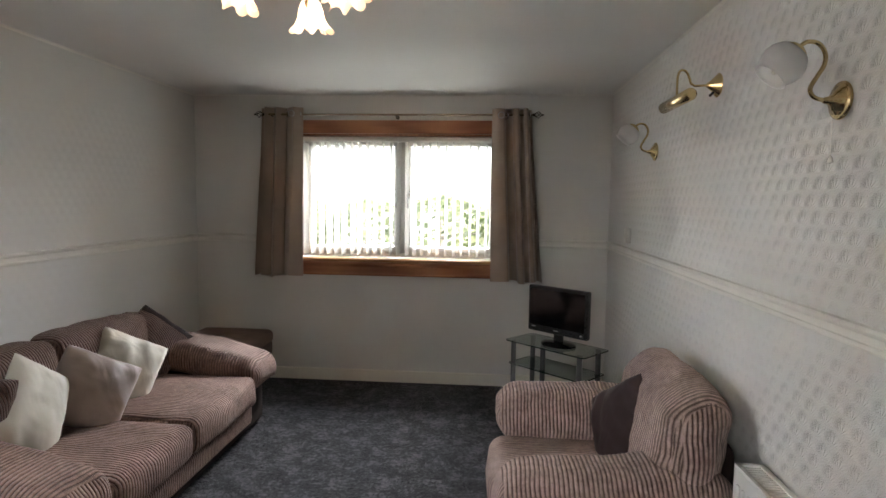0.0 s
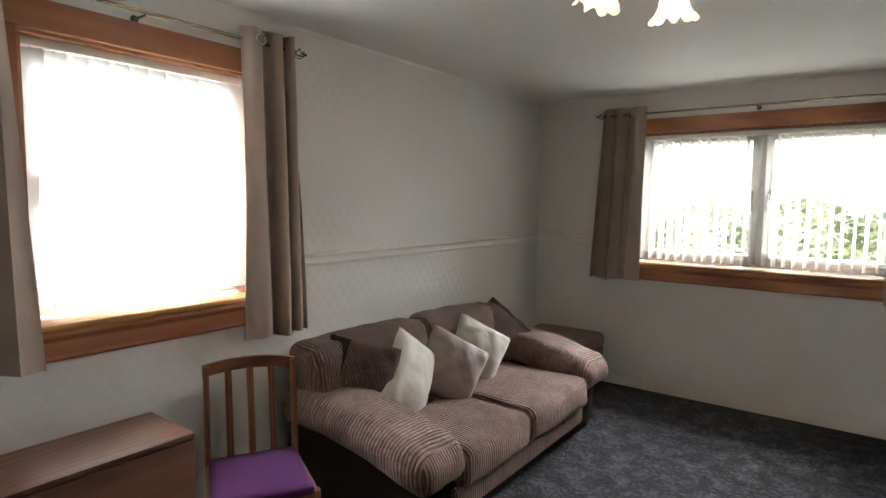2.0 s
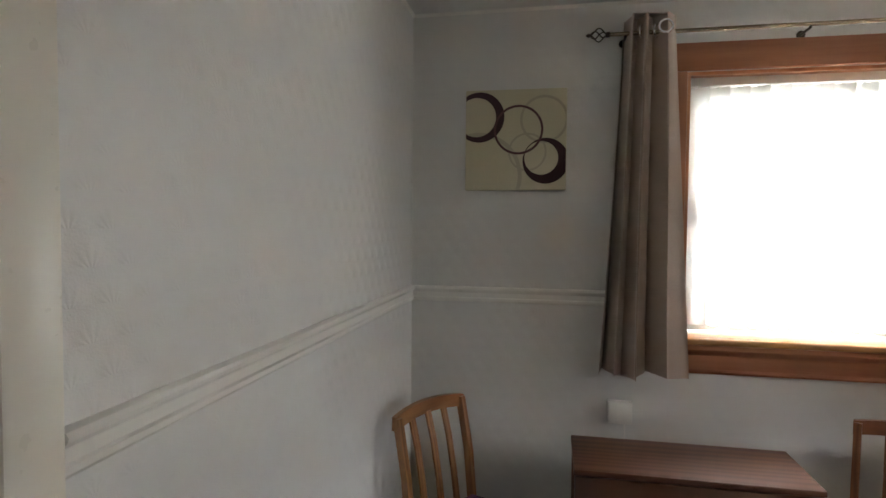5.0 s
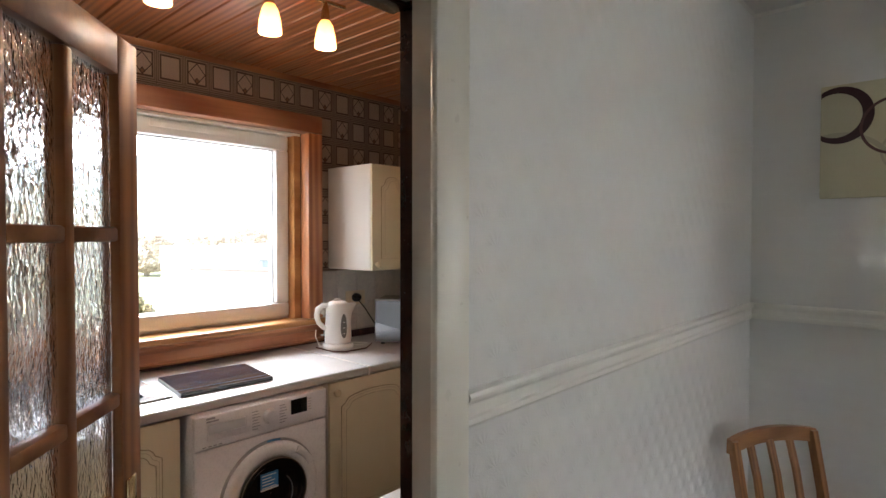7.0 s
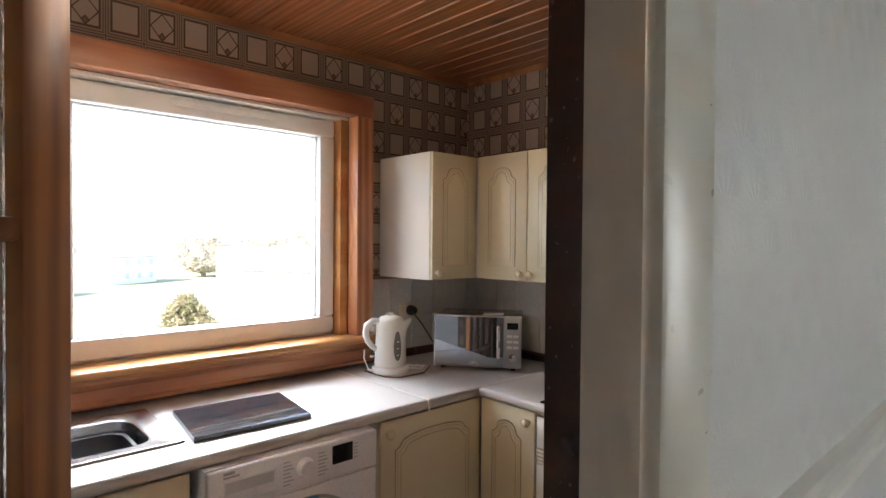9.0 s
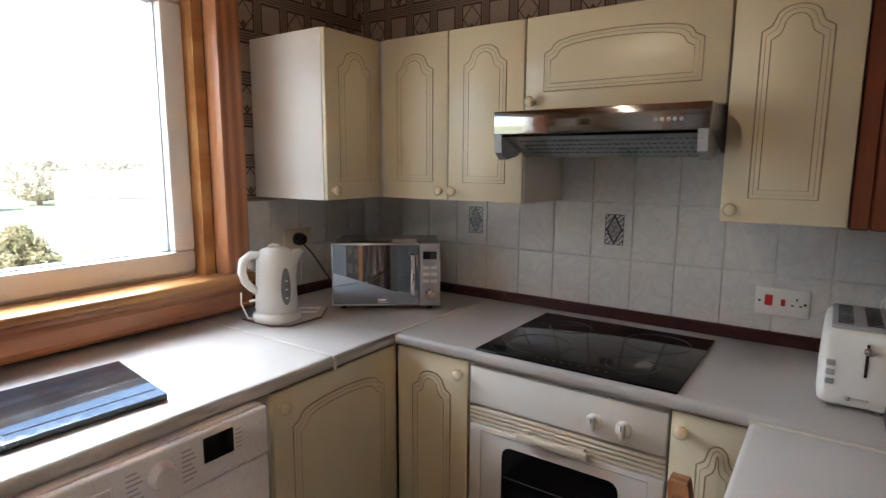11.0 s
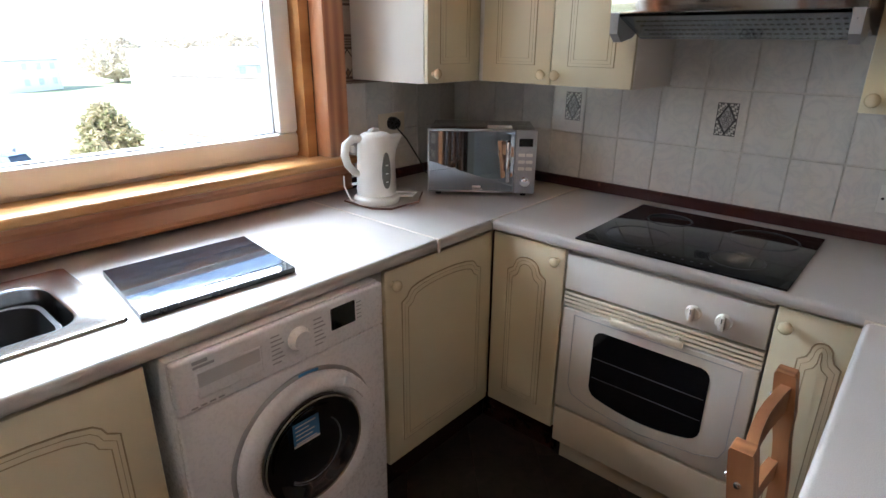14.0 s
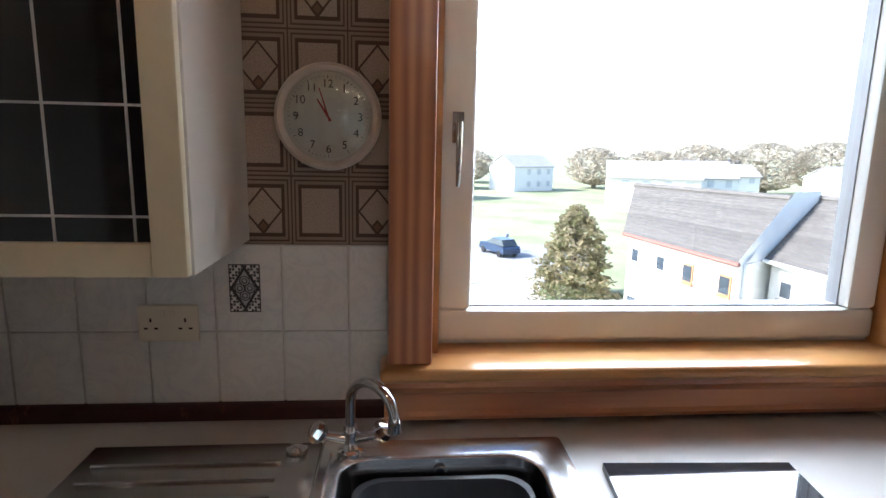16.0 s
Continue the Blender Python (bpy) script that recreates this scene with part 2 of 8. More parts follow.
PAPER_EW = embossed("wallpaper_embossed", (0.74, 0.74, 0.71), 1, 0.4, 0.8, 0.009)
PAPER_W = embossed("wallpaper_embossed_faint", (0.74, 0.74, 0.71), 1, depth=0.22)
PAPER_NS = embossed("wallpaper_embossed_soft", (0.74, 0.74, 0.71), 0, depth=0.35)
PAPER_N = plain("wallpaper_plain", (0.73, 0.72, 0.68), 0.6, var=0.04, scale=1.5, bump=0.2, bscale=180)
GLOSS_CREAM = plain("cream_gloss_paint", (0.74, 0.71, 0.62), 0.3, var=0.04, scale=3, bump=0.06, bscale=40)
GLOSS_WHITE = plain("white_gloss_paint", (0.78, 0.77, 0.72), 0.35, var=0.04, scale=3, bump=0.05, bscale=60)
DARK_STAIN = plain("dark_stained_wood", (0.035, 0.014, 0.010), 0.25, var=0.3, scale=12)
PVC = plain("white_pvc", (0.80, 0.79, 0.75), 0.3, var=0.03, scale=3, bump=0.02)
BRASS = plain("polished_brass", (0.70, 0.54, 0.29), 0.18, 1.0, var=0.1, bump=0.03)
STEEL = plain("brushed_steel", (0.58, 0.57, 0.56), 0.22, 1.0, var=0.02, scale=3, bump=0.0, bscale=3)
CHROME = plain("chrome", (0.75, 0.76, 0.78), 0.06, 1.0, var=0.03, bump=0.0)
IRON = plain("dark_bronze", (0.06, 0.05, 0.04), 0.4, 0.9, var=0.2)
BLACK = plain("black_plastic", (0.012, 0.012, 0.013), 0.28, var=0.2, bump=0.02)
BLACK_GLOSS = plain("black_gloss", (0.006, 0.006, 0.007), 0.06, var=0.2, bump=0.0)
WHITE_PLASTIC = plain("white_plastic", (0.78, 0.77, 0.72), 0.3, var=0.03, bump=0.02)
GREY_PLASTIC = plain("grey_plastic", (0.35, 0.35, 0.36), 0.4, var=0.05)
SILVER = plain("silver_plastic", (0.45, 0.46, 0.48), 0.3, 0.6, var=0.05)
PINE_X = wood("pine_trim_along_x", (0.27, 0.092, 0.045), (0.52, 0.235, 0.11), 0, 7, 0.32)
PINE_Y = wood("pine_trim_along_y", (0.27, 0.092, 0.045), (0.52, 0.235, 0.11), 1, 7, 0.32)
PINE_Z = wood("pine_trim_upright", (0.27, 0.092, 0.045), (0.52, 0.235, 0.11), 2, 7, 0.32)
SILL_X = wood("varnished_sill_along_x", (0.36, 0.15, 0.045), (0.57, 0.30, 0.11), 0, 6, 0.3, coat=0.15)
SILL_Y = wood("varnished_sill_along_y", (0.36, 0.15, 0.045), (0.57, 0.30, 0.11), 1, 6, 0.3, coat=0.15)
PANE = glass("window_glass")
PANE.set(Alpha=1.0)
PANE = PANE.m

k = Mat("ceiling_paper", 0.6)
k.colour(k.ramp(k.noise(0.9, 4), (0.3, (0.70, 0.70, 0.68)), (0.7, (0.76, 0.76, 0.74))))
k.bump(k.noise(40, 4, 0.6, k.scaled((0.35, 1.6, 1))), 0.5, 0.006)
CEIL = k.m

k = Mat("dark_grey_carpet", 0.95, 0, 0.1)
v1, v2, v3 = k.noise(8, 5, 0.7), k.noise(42, 4, 0.7), k.noise(420, 2)
f = k.math("ADD", k.math("MULTIPLY", v1, 0.38), k.math("ADD", k.math("MULTIPLY", v2, 0.44), k.math("MULTIPLY", v3, 0.28)))
k.colour(k.ramp(f, (0.49, (0.006, 0.006, 0.007)), (0.555, (0.022, 0.022, 0.025)), (0.63, (0.105, 0.102, 0.108))))
k.bump(k.math("ADD", v3, k.math("MULTIPLY", v2, 1.5)), 0.8, 0.01)
k.set(Sheen_Weight=0.1)
CARPET = k.m

# ---- living room shell ----
WX, EX, SY, NY, CZ = -2.26, 1.24, -0.30, 4.80, 2.433
KWX, KEX, KSY, KNY, KCZ, KF = -2.29, 1.05, -2.412, -0.40, 2.41, 0.05
T = 0.26

bm = bmnew()
box(bm, WX - T, EX + T, SY - 0.05, NY + T, -0.12, 0)
structure("floor_living", bm, CARPET, "dark grey mottled carpet with brushed pile")
bm = bmnew()
box(bm, WX - T, EX + T, SY - 0.1, NY + T, CZ, CZ + 0.15)
structure("ceiling_living", bm, CEIL, "off-white ceiling with textured lining paper")

NW0, NW1, NZ0, NZ1 = -1.36, 0.36, 1.04, 2.11      # north window opening
WW0, WW1, WZ0, WZ1 = 0.83, 1.78, 1.05, 2.14       # west window opening
KW0, KW1, KZ0, KZ1 = -1.485, -0.277, 1.050, 2.105    # kitchen window opening
D0, D1, DZ = -0.374, 0.372, 1.95                    # doorway


def wall_x(bm, y0, y1, x0, x1, z1, ox0, ox1, oz0, oz1, z0=0.0):
    """A wall along x with one opening."""
    box(bm, x0, ox0, y0, y1, z0, z1)
    box(bm, ox1, x1, y0, y1, z0, z1)
    box(bm, ox0, ox1, y0, y1, oz1, z1)
    if oz0 > z0:
        box(bm, ox0, ox1, y0, y1, z0, oz0)


bm = bmnew()
wall_x(bm, NY, NY + T, WX - T, EX + T, CZ + 0.1, NW0, NW1, NZ0, NZ1, -0.1)
WALL_N = structure("wall_north", bm, PAPER_N, "plain off-white papered wall with a window")
bm = bmnew()
box(bm, WX - T, WX, SY, WW0, -0.1, CZ + 0.1)
box(bm, WX - T, WX, WW1, NY, -0.1, CZ + 0.1)
box(bm, WX - T, WX, WW0, WW1, WZ1, CZ + 0.1)
box(bm, WX - T, WX, WW0, WW1, -0.1, WZ0)
structure("wall_west", bm, PAPER_W, "off-white wall with embossed wallpaper and a window")
bm = bmnew()
box(bm, EX, EX + T, SY - 0.1, NY, -0.1, CZ + 0.1)
structure("wall_east", bm, PAPER_EW, "off-white wall with embossed scallop wallpaper")
k = Mat("kitchen_wallpaper", 0.75)


def paper_pattern(k, along, pu=0.125, pv=0.153, u0=0.0, v0=1.318):
    """Printed kitchen paper: framed squares, every other one with a diamond, on a stony ground."""
    x = k.xyz()
    u = k.math("DIVIDE", k.math("SUBTRACT", x[along], u0), pu)
    v = k.math("DIVIDE", k.math("SUBTRACT", x[2], v0), pv)
    cu, cv = k.math("FLOOR", u), k.math("FLOOR", v)
    odd = k.math("GREATER_THAN", k.math("ABSOLUTE", k.math("MODULO", k.math("ADD", cu, cv), 2.0)), 0.5)
    fu = k.math("ABSOLUTE", k.math("SUBTRACT", k.math("FRACT", u), 0.5))
    sv = k.math("SUBTRACT", k.math("FRACT", v), 0.5)
    fv = k.math("ABSOLUTE", sv)
    mx = k.math("MAXIMUM", fu, fv)

    def band(val, a, b):
        return k.math("MULTIPLY", k.math("GREATER_THAN", val, a), k.math("LESS_THAN", val, b))

    frame_line = band(mx, 0.325, 0.380)
    outer = k.math("MAXIMUM", band(mx, 0.425, 0.45), k.math("GREATER_THAN", mx, 0.487))
    dm = k.math("ADD", k.math("MULTIPLY", fu, 1.0), k.math("MULTIPLY", fv, 1.0))
    inside = k.math("LESS_THAN", mx, 0.345)
    diamond = k.math("MULTIPLY", k.math("MULTIPLY", band(dm, 0.30, 0.345), inside), odd)
    dsm = k.math("ADD", fu, k.math("ABSOLUTE", k.math("ADD", sv, 0.235)))
    small = k.math("MULTIPLY", band(dsm, 0.075, 0.12), odd)
    core = k.math("MULTIPLY", k.math("LESS_THAN", dsm, 0.08), odd)
    lines = k.math("MAXIMUM", k.math("MAXIMUM", frame_line, diamond), small)
    grain = k.noise(330, 3, 0.7)
    ground = k.ramp(grain, (0.35, (0.26, 0.19, 0.145)), (0.6, (0.40, 0.32, 0.25)))
    gutter = k.math("GREATER_THAN", mx, 0.375)
    col = k.mix(gutter, ground, (0.24, 0.18, 0.14))
    col = k.mix(outer, col, (0.085, 0.052, 0.035))
    col = k.mix(core, col, (0.15, 0.085, 0.05))
    col = k.mix(lines, col, (0.07, 0.04, 0.028))
    k.colour(col)
    k.bump(grain, 0.35, 0.003)
    return k.m


KPAPER_X = paper_pattern(k, 0, u0=0.159)
KPAPER_Y = paper_pattern(Mat("kitchen_wallpaper_side", 0.75), 1, u0=-1.129, v0=2.117)
# shared wall: living side and kitchen side are two skins of one partition
bm = bmnew()
wall_x(bm, SY - 0.05, SY, WX, EX, CZ + 0.1, D0, D1, 0, DZ, -0.1)
structure("wall_south", bm, PAPER_NS, "off-white embossed wall with a doorway to the kitchen")
bm = bmnew()
wall_x(bm, KNY, SY - 0.05, KWX - T, EX, CZ + 0.1, D0, D1, 0, DZ, -0.1)
structure("wall_kitchen_north", bm, KPAPER_X, "brown patterned kitchen wallpaper beside the doorway")
bm = bmnew()
wall_x(bm, KSY - T, KSY, KWX - T, KEX + 0.2, CZ + 0.1, KW0, KW1, KZ0, KZ1, -0.1)
WALL_KS = structure("wall_kitchen_south", bm, KPAPER_X, "kitchen window wall with brown geometric wallpaper above tiles")
bm = bmnew()
box(bm, KWX - T, KWX, KSY, KNY, -0.1, CZ + 0.1)
WALL_KW = structure("wall_kitchen_west", bm, KPAPER_Y, "kitchen cooker wall with brown geometric wallpaper above tiles")
# Unseen end wall, kept pale so that it throws light back into the kitchen.
bm = bmnew()
box(bm, KEX, KEX + 0.2, KSY, KNY, -0.1, CZ + 0.1)
structure("wall_kitchen_east", bm, PAPER_N, "unseen kitchen end wall, pale to bounce light")

# skirting and dado rail: profiles swept along the walls


def moulding(bm, prof, a, b, inward):
    """prof: (out, up) outline, from a to b along a wall, out along inward."""
    a, b, w = Vector(a), Vector(b), Vector(inward)
    loft(bm, [ring(bm, [p + w * o + Vector((0, 0, h)) for o, h in prof]) for p in (a, b)])


DADO = [(0, 0), (0.008, 0), (0.012, 0.006), (0.012, 0.016), (0.008, 0.02), (0.008, 0.04), (0.012, 0.044), (0.018, 0.05), (0.020, 0.056), (0.016, 0.063), (0, 0.066)]
SKIRT = [(0, 0), (0.016, 0), (0.016, 0.085), (0.012, 0.096), (0, 0.1)]
DZ0 = 1.187
for nm, prof, z, mat in (("dado_rail", DADO, DZ0, GLOSS_WHITE), ("baseboard", SKIRT, 0, GLOSS_CREAM)):
    for runs in ((((WX, NY, z), (EX, NY, z), (0, -1, 0)),), (((EX, SY, z), (EX, NY, z), (-1, 0, 0)),),
                 (((WX, SY, z), (D0 - 0.0505, SY, z), (0, 1, 0)),), (((D1 + 0.07, SY, z), (EX, SY, z), (0, 1, 0)),), (((WX, SY, z), (WX, NY, z), (1, 0, 0)),)):
        for a, b, w in runs:
            spans = [(a, b)]
            if z > 0.5 and a[1] == NY:
                spans = [(a, (NW0 - 0.07, NY, z)), ((NW1 + 0.07, NY, z), b)]
            if z > 0.5 and a[0] == WX and w[0] == 1:
                spans = [(a, (WX, WW0 - 0.06, z)), ((WX, WW1 + 0.06, z), b)]
            for p, q in spans:
                bm = bmnew()
                moulding(bm, prof, p, q, w)
                structure(nm, bm, mat, "cream painted moulded " + ("dado rail" if z > 0.5 else "skirting board"), 25)
# thin cover strip where walls meet ceiling
bm = bmnew()
for a, b, w in (((WX, NY, CZ - 0.012), (EX, NY, CZ - 0.012), (0, -1, 0)), ((WX, SY, CZ - 0.012), (WX, NY, CZ - 0.012), (1, 0, 0)), ((EX, SY, CZ - 0.012), (EX, NY, CZ - 0.012), (-1, 0, 0)), ((WX, SY, CZ - 0.012), (EX, SY, CZ - 0.012), (0, 1, 0))):
    moulding(bm, [(0, 0), (0.004, 0.004), (0.009, 0.012), (0, 0.012)], a, b, w)
structure("trim_ceiling_edge", bm, GLOSS_WHITE, "painted edge between wall and ceiling")


# ---- windows ----
def pvc_frame(bm, u0, u1, z0, z1, wide, d0, d1, along, r=0.008):
    """Four mitred bars round an opening; d0, d1: depth across the wall."""
    for a0, a1, b0, b1 in ((u0, u1, z0, z0 + wide), (u0, u1, z1 - wide, z1), (u0, u0 + wide, z0 + wide, z1 - wide), (u1 - wide, u1, z0 + wide, z1 - wide)):
        if along == 0:
            box(bm, a0, a1, d0, d1, b0, b1, r)
        else:
            box(bm, d0, d1, a0, a1, b0, b1, r)


def pane(name, u0, u1, z0, z1, d, along, parent):
    bm = bmnew()
    if along == 0:
        box(bm, u0, u1, d - 0.003, d + 0.003, z0, z1)
    else:
        box(bm, d - 0.003, d + 0.003, u0, u1, z0, z1)
    ob = part(name, bm, PANE, parent, "clear window glass")
    ob.visible_shadow = False
    return ob


def handle(parent, at, out, drop=0.1):
    """Casement handle: back plate, neck and lever."""
    x, y, z = at
    o = Vector(out)
    bm = bmnew()
    c = Vector(at)
    s = Vector((1, 0, 0)) if abs(o.y) > 0.5 else Vector((0, 1, 0))
    pl = [c + s * a + Vector((0, 0, b)) for a, b in ((-0.013, -0.035), (0.013, -0.035), (0.013, 0.035), (-0.013, 0.035))]
    loft(bm, [ring(bm, [p for p in pl]), ring(bm, [p + o * 0.01 for p in pl])])
    tube(bm, [c + o * 0.008, c + o * 0.035], 0.010, 10)
    tube(bm, [c + o * 0.038 + Vector((0, 0, 0.012)), c + o * 0.042 + Vector((0, 0, -drop * 0.4)), c + o * 0.038 + Vector((0, 0, -drop)), c + o * 0.034 + Vector((0, 0, -drop * 1.15))], [0.010, 0.009, 0.0075, 0.006], 10, flat=0.7)
    part("window_handle", bm, CHROME, parent, "chrome casement handle")


# north window: two casements
win = thing("window_1", ((NW0 + NW1) / 2, NY, NZ0), "white framed window with two casements and pine surround", "window", kind="structure")
mid = -0.475
bm = bmnew()
pvc_frame(bm, NW0, NW1, NZ0 + 0.03, NZ1, 0.05, NY + 0.09, NY + 0.16, 0)
box(bm, mid - 0.028, mid + 0.028, NY + 0.09, NY + 0.16, NZ0 + 0.08, NZ1 - 0.05, 0.006)
part("window_frame", bm, PVC, win)
for a, b in ((NW0 + 0.05, mid - 0.03), (mid + 0.03, NW1 - 0.05)):
    bm = bmnew()
    pvc_frame(bm, a, b, NZ0 + 0.08, NZ1 - 0.05, 0.045, NY + 0.075, NY + 0.14, 0)
    cas = part("casement", bm, PVC, win)
    pane("pane", a + 0.04, b - 0.04, NZ0 + 0.12, NZ1 - 0.09, NY + 0.11, 0, cas)
    bm = bmnew()
    box(bm, (a + b) / 2 - 0.22, (a + b) / 2 + 0.22, NY + 0.062, NY + 0.074, NZ1 - 0.088, NZ1 - 0.066, 0.004)
    part("trickle_vent", bm, PVC, win)
for hx in (mid - 0.05, mid + 0.05):
    handle(win, (hx, NY + 0.075, 1.61), (0, -1, 0))
bm = bmnew()
box(bm, NW0 - 0.06, NW1 + 0.06, NY - 0.022, NY, NZ1 - 0.0, NZ1 + 0.11, 0.006)
part("head_trim", bm, PINE_X, win, "stained pine head board")
for a in (NW0 - 0.06, NW1):
    bm = bmnew()
    box(bm, a, a + 0.06, NY - 0.022, NY, NZ0, NZ1 - 0.002, 0.006)
    part("side_trim", bm, PINE_Z, win, "stained pine side board")
bm = bmnew()
box(bm, NW0 - 0.06, NW1 + 0.06, NY - 0.05, NY + 0.09, NZ0 - 0.002, NZ0 + 0.026, 0.010, 3)
part("window_sill", bm, SILL_X, win, "varnished pine sill")
bm = bmnew()
moulding(bm, [(0, 0), (0.014, 0), (0.018, 0.01), (0.012, 0.02), (0.012, 0.075), (0.02, 0.085), (0.03, 0.1), (0.03, 0.118), (0, 0.118)], (NW0 - 0.06, NY, NZ0 - 0.122), (NW1 + 0.06, NY, NZ0 - 0.122), (0, -1, 0))
part("apron", bm, PINE_X, win, "moulded pine apron", 25)
for a, b, c, d, e, f in ((NW0 + 0.001, NW0 + 0.015, NY, NY + 0.09, NZ0 + 0.026, NZ1 - 0.015), (NW1 - 0.015, NW1 - 0.001, NY, NY + 0.09, NZ0 + 0.026, NZ1 - 0.015), (NW0 + 0.001, NW1 - 0.001, NY, NY + 0.09, NZ1 - 0.014, NZ1 - 0.001)):
    bm = bmnew()
    box(bm, a, b, c, d, e, f)
    part("reveal_lining", bm, PINE_Z, win)

# west window: single casement
win = thing("window_2", (WX, (WW0 + WW1) / 2, WZ0), "white framed window with pine surround and sill", "window", kind="structure")
bm = bmnew()
pvc_frame(bm, WW0, WW1, WZ0 + 0.03, WZ1, 0.05, WX - 0.2, WX - 0.13, 1)
part("window_frame", bm, PVC, win)
bm = bmnew()
pvc_frame(bm, WW0 + 0.05, WW1 - 0.05, WZ0 + 0.08, WZ1 - 0.05, 0.045, WX - 0.18, WX - 0.115, 1)
cas = part("casement", bm, PVC, win)
pane("pane", WW0 + 0.09, WW1 - 0.09, WZ0 + 0.12, WZ1 - 0.09, WX - 0.15, 1, cas)
handle(win, (WX - 0.115, WW0 + 0.075, 1.62), (1, 0, 0))
bm = bmnew()
box(bm, WX, WX + 0.022, WW0 - 0.06, WW1 + 0.06, WZ1, WZ1 + 0.11, 0.006)
part("head_trim", bm, PINE_Y, win, "stained pine head board")
for a in (WW0 - 0.06, WW1):
    bm = bmnew()
    box(bm, WX, WX + 0.022, a, a + 0.06, WZ0, WZ1 - 0.002, 0.006)
    part("side_trim", bm, PINE_Z, win)
bm = bmnew()
box(bm, WX - 0.13, WX + 0.05, WW0 - 0.06, WW1 + 0.06, WZ0 - 0.002, WZ0 + 0.026, 0.010, 3)
part("window_sill", bm, SILL_Y, win, "varnished pine sill")
bm = bmnew()
moulding(bm, [(0, 0), (0.014, 0), (0.018, 0.01), (0.012, 0.02), (0.012, 0.075), (0.02, 0.085), (0.03, 0.1), (0.03, 0.118), (0, 0.118)], (WX, WW0 - 0.06, WZ0 - 0.122), (WX, WW1 + 0.06, WZ0 - 0.122), (1, 0, 0))
part("apron", bm, PINE_Y, win, "moulded pine apron", 25)
for c, d, e, f in ((WW0 + 0.001, WW0 + 0.015, WZ0 + 0.026, WZ1 - 0.015), (WW1 - 0.015, WW1 - 0.001, WZ0 + 0.026, WZ1 - 0.015), (WW0 + 0.001, WW1 - 0.001, WZ1 - 0.014, WZ1 - 0.001)):
    bm = bmnew()
    box(bm, WX - 0.13, WX, c, d, e, f)
    part("reveal_lining", bm, PINE_Z, win)

# kitchen window: one big tilt casement in a boxed pine surround
KP = KSY + 0.080
win = thing("window_3", ((KW0 + KW1) / 2, KSY, KZ0), "white framed tilting window in a boxed pine surround", "window", kind="structure")
bm = bmnew()
pvc_frame(bm, KW0, KW1, KZ0, KZ1, 0.045, KSY - 0.15, KSY - 0.07, 0)
part("window_frame", bm, PVC, win)
bm = bmnew()
pvc_frame(bm, KW0 + 0.043, KW1 - 0.021, KZ0 + 0.020, KZ1 - 0.022, 0.080, KSY - 0.135, KSY - 0.05, 0, 0.012)
cas = part("casement", bm, PVC, win)
pane("pane", KW0 + 0.118, KW1 - 0.096, KZ0 + 0.095, KZ1 - 0.097, KSY - 0.11, 0, cas)
bm = bmnew()
pvc_frame(bm, KW0 + 0.121, KW1 - 0.099, KZ0 + 0.098, KZ1 - 0.100, 0.006, KSY - 0.13, KSY - 0.085, 0, 0)
part("gasket", bm, GREY_PLASTIC, cas, "grey rubber gasket")
bm = bmnew()
box(bm, KW0 + 0.36, KW1 - 0.42, KSY - 0.049, KSY - 0.036, KZ1 - 0.066, KZ1 - 0.040, 0.005)
part("trickle_vent", bm, PVC, win)
handle(win, (KW1 - 0.058, KSY - 0.05, 1.585), (0, 1, 0), 0.115)
bm = bmnew()
box(bm, KW0 - 0.095, KW1 + 0.098, KSY, KP, KZ1 - 0.005, KZ1 + 0.092, 0.007)
part("head_trim", bm, PINE_X, win, "stained pine head board")
for a, b in ((KW0 - 0.095, KW0), (KW1, KW1 + 0.098)):
    bm = bmnew()
    box(bm, a, b, KSY, KP, KZ0 + 0.012, KZ1 - 0.007, 0.007)
    part("side_trim", bm, PINE_Z, win, "stained pine side board")
bm = bmnew()
box(bm, KW0 - 0.112, KW1 + 0.115, KSY, KP + 0.03, KZ0 - 0.02, KZ0 + 0.012, 0.012, 3)
box(bm, KW0 + 0.001, KW1 - 0.001, KSY - 0.07, KSY + 0.01, KZ0 - 0.02, KZ0 + 0.010)
part("window_sill", bm, SILL_X, win, "varnished pine sill, worn by sun")
bm = bmnew()
moulding(bm, [(0, 0), (0.076, 0), (0.082, 0.012), (0.074, 0.02), (0.074, 0.062), (0.086, 0.072), (0.096, 0.086), (0.096, 0.099), (0, 0.099)], (KW0 - 0.1, KSY, KZ0 - 0.12), (KW1 + 0.105, KSY, KZ0 - 0.12), (0, 1, 0))
part("apron", bm, PINE_X, win, "moulded pine apron", 25)
for a, b in ((KW0 + 0.001, KW0 + 0.041), (KW1 - 0.019, KW1 - 0.001)):
    bm = bmnew()
    box(bm, a, b, KSY - 0.07, KSY, KZ0 + 0.011, KZ1 - 0.021)
    part("reveal_lining", bm, SILL_X, win)
bm = bmnew()
box(bm, KW0 + 0.001, KW1 - 0.001, KSY - 0.07, KSY, KZ1 - 0.020, KZ1 - 0.006)
part("reveal_lining", bm, GLOSS_CREAM, win)

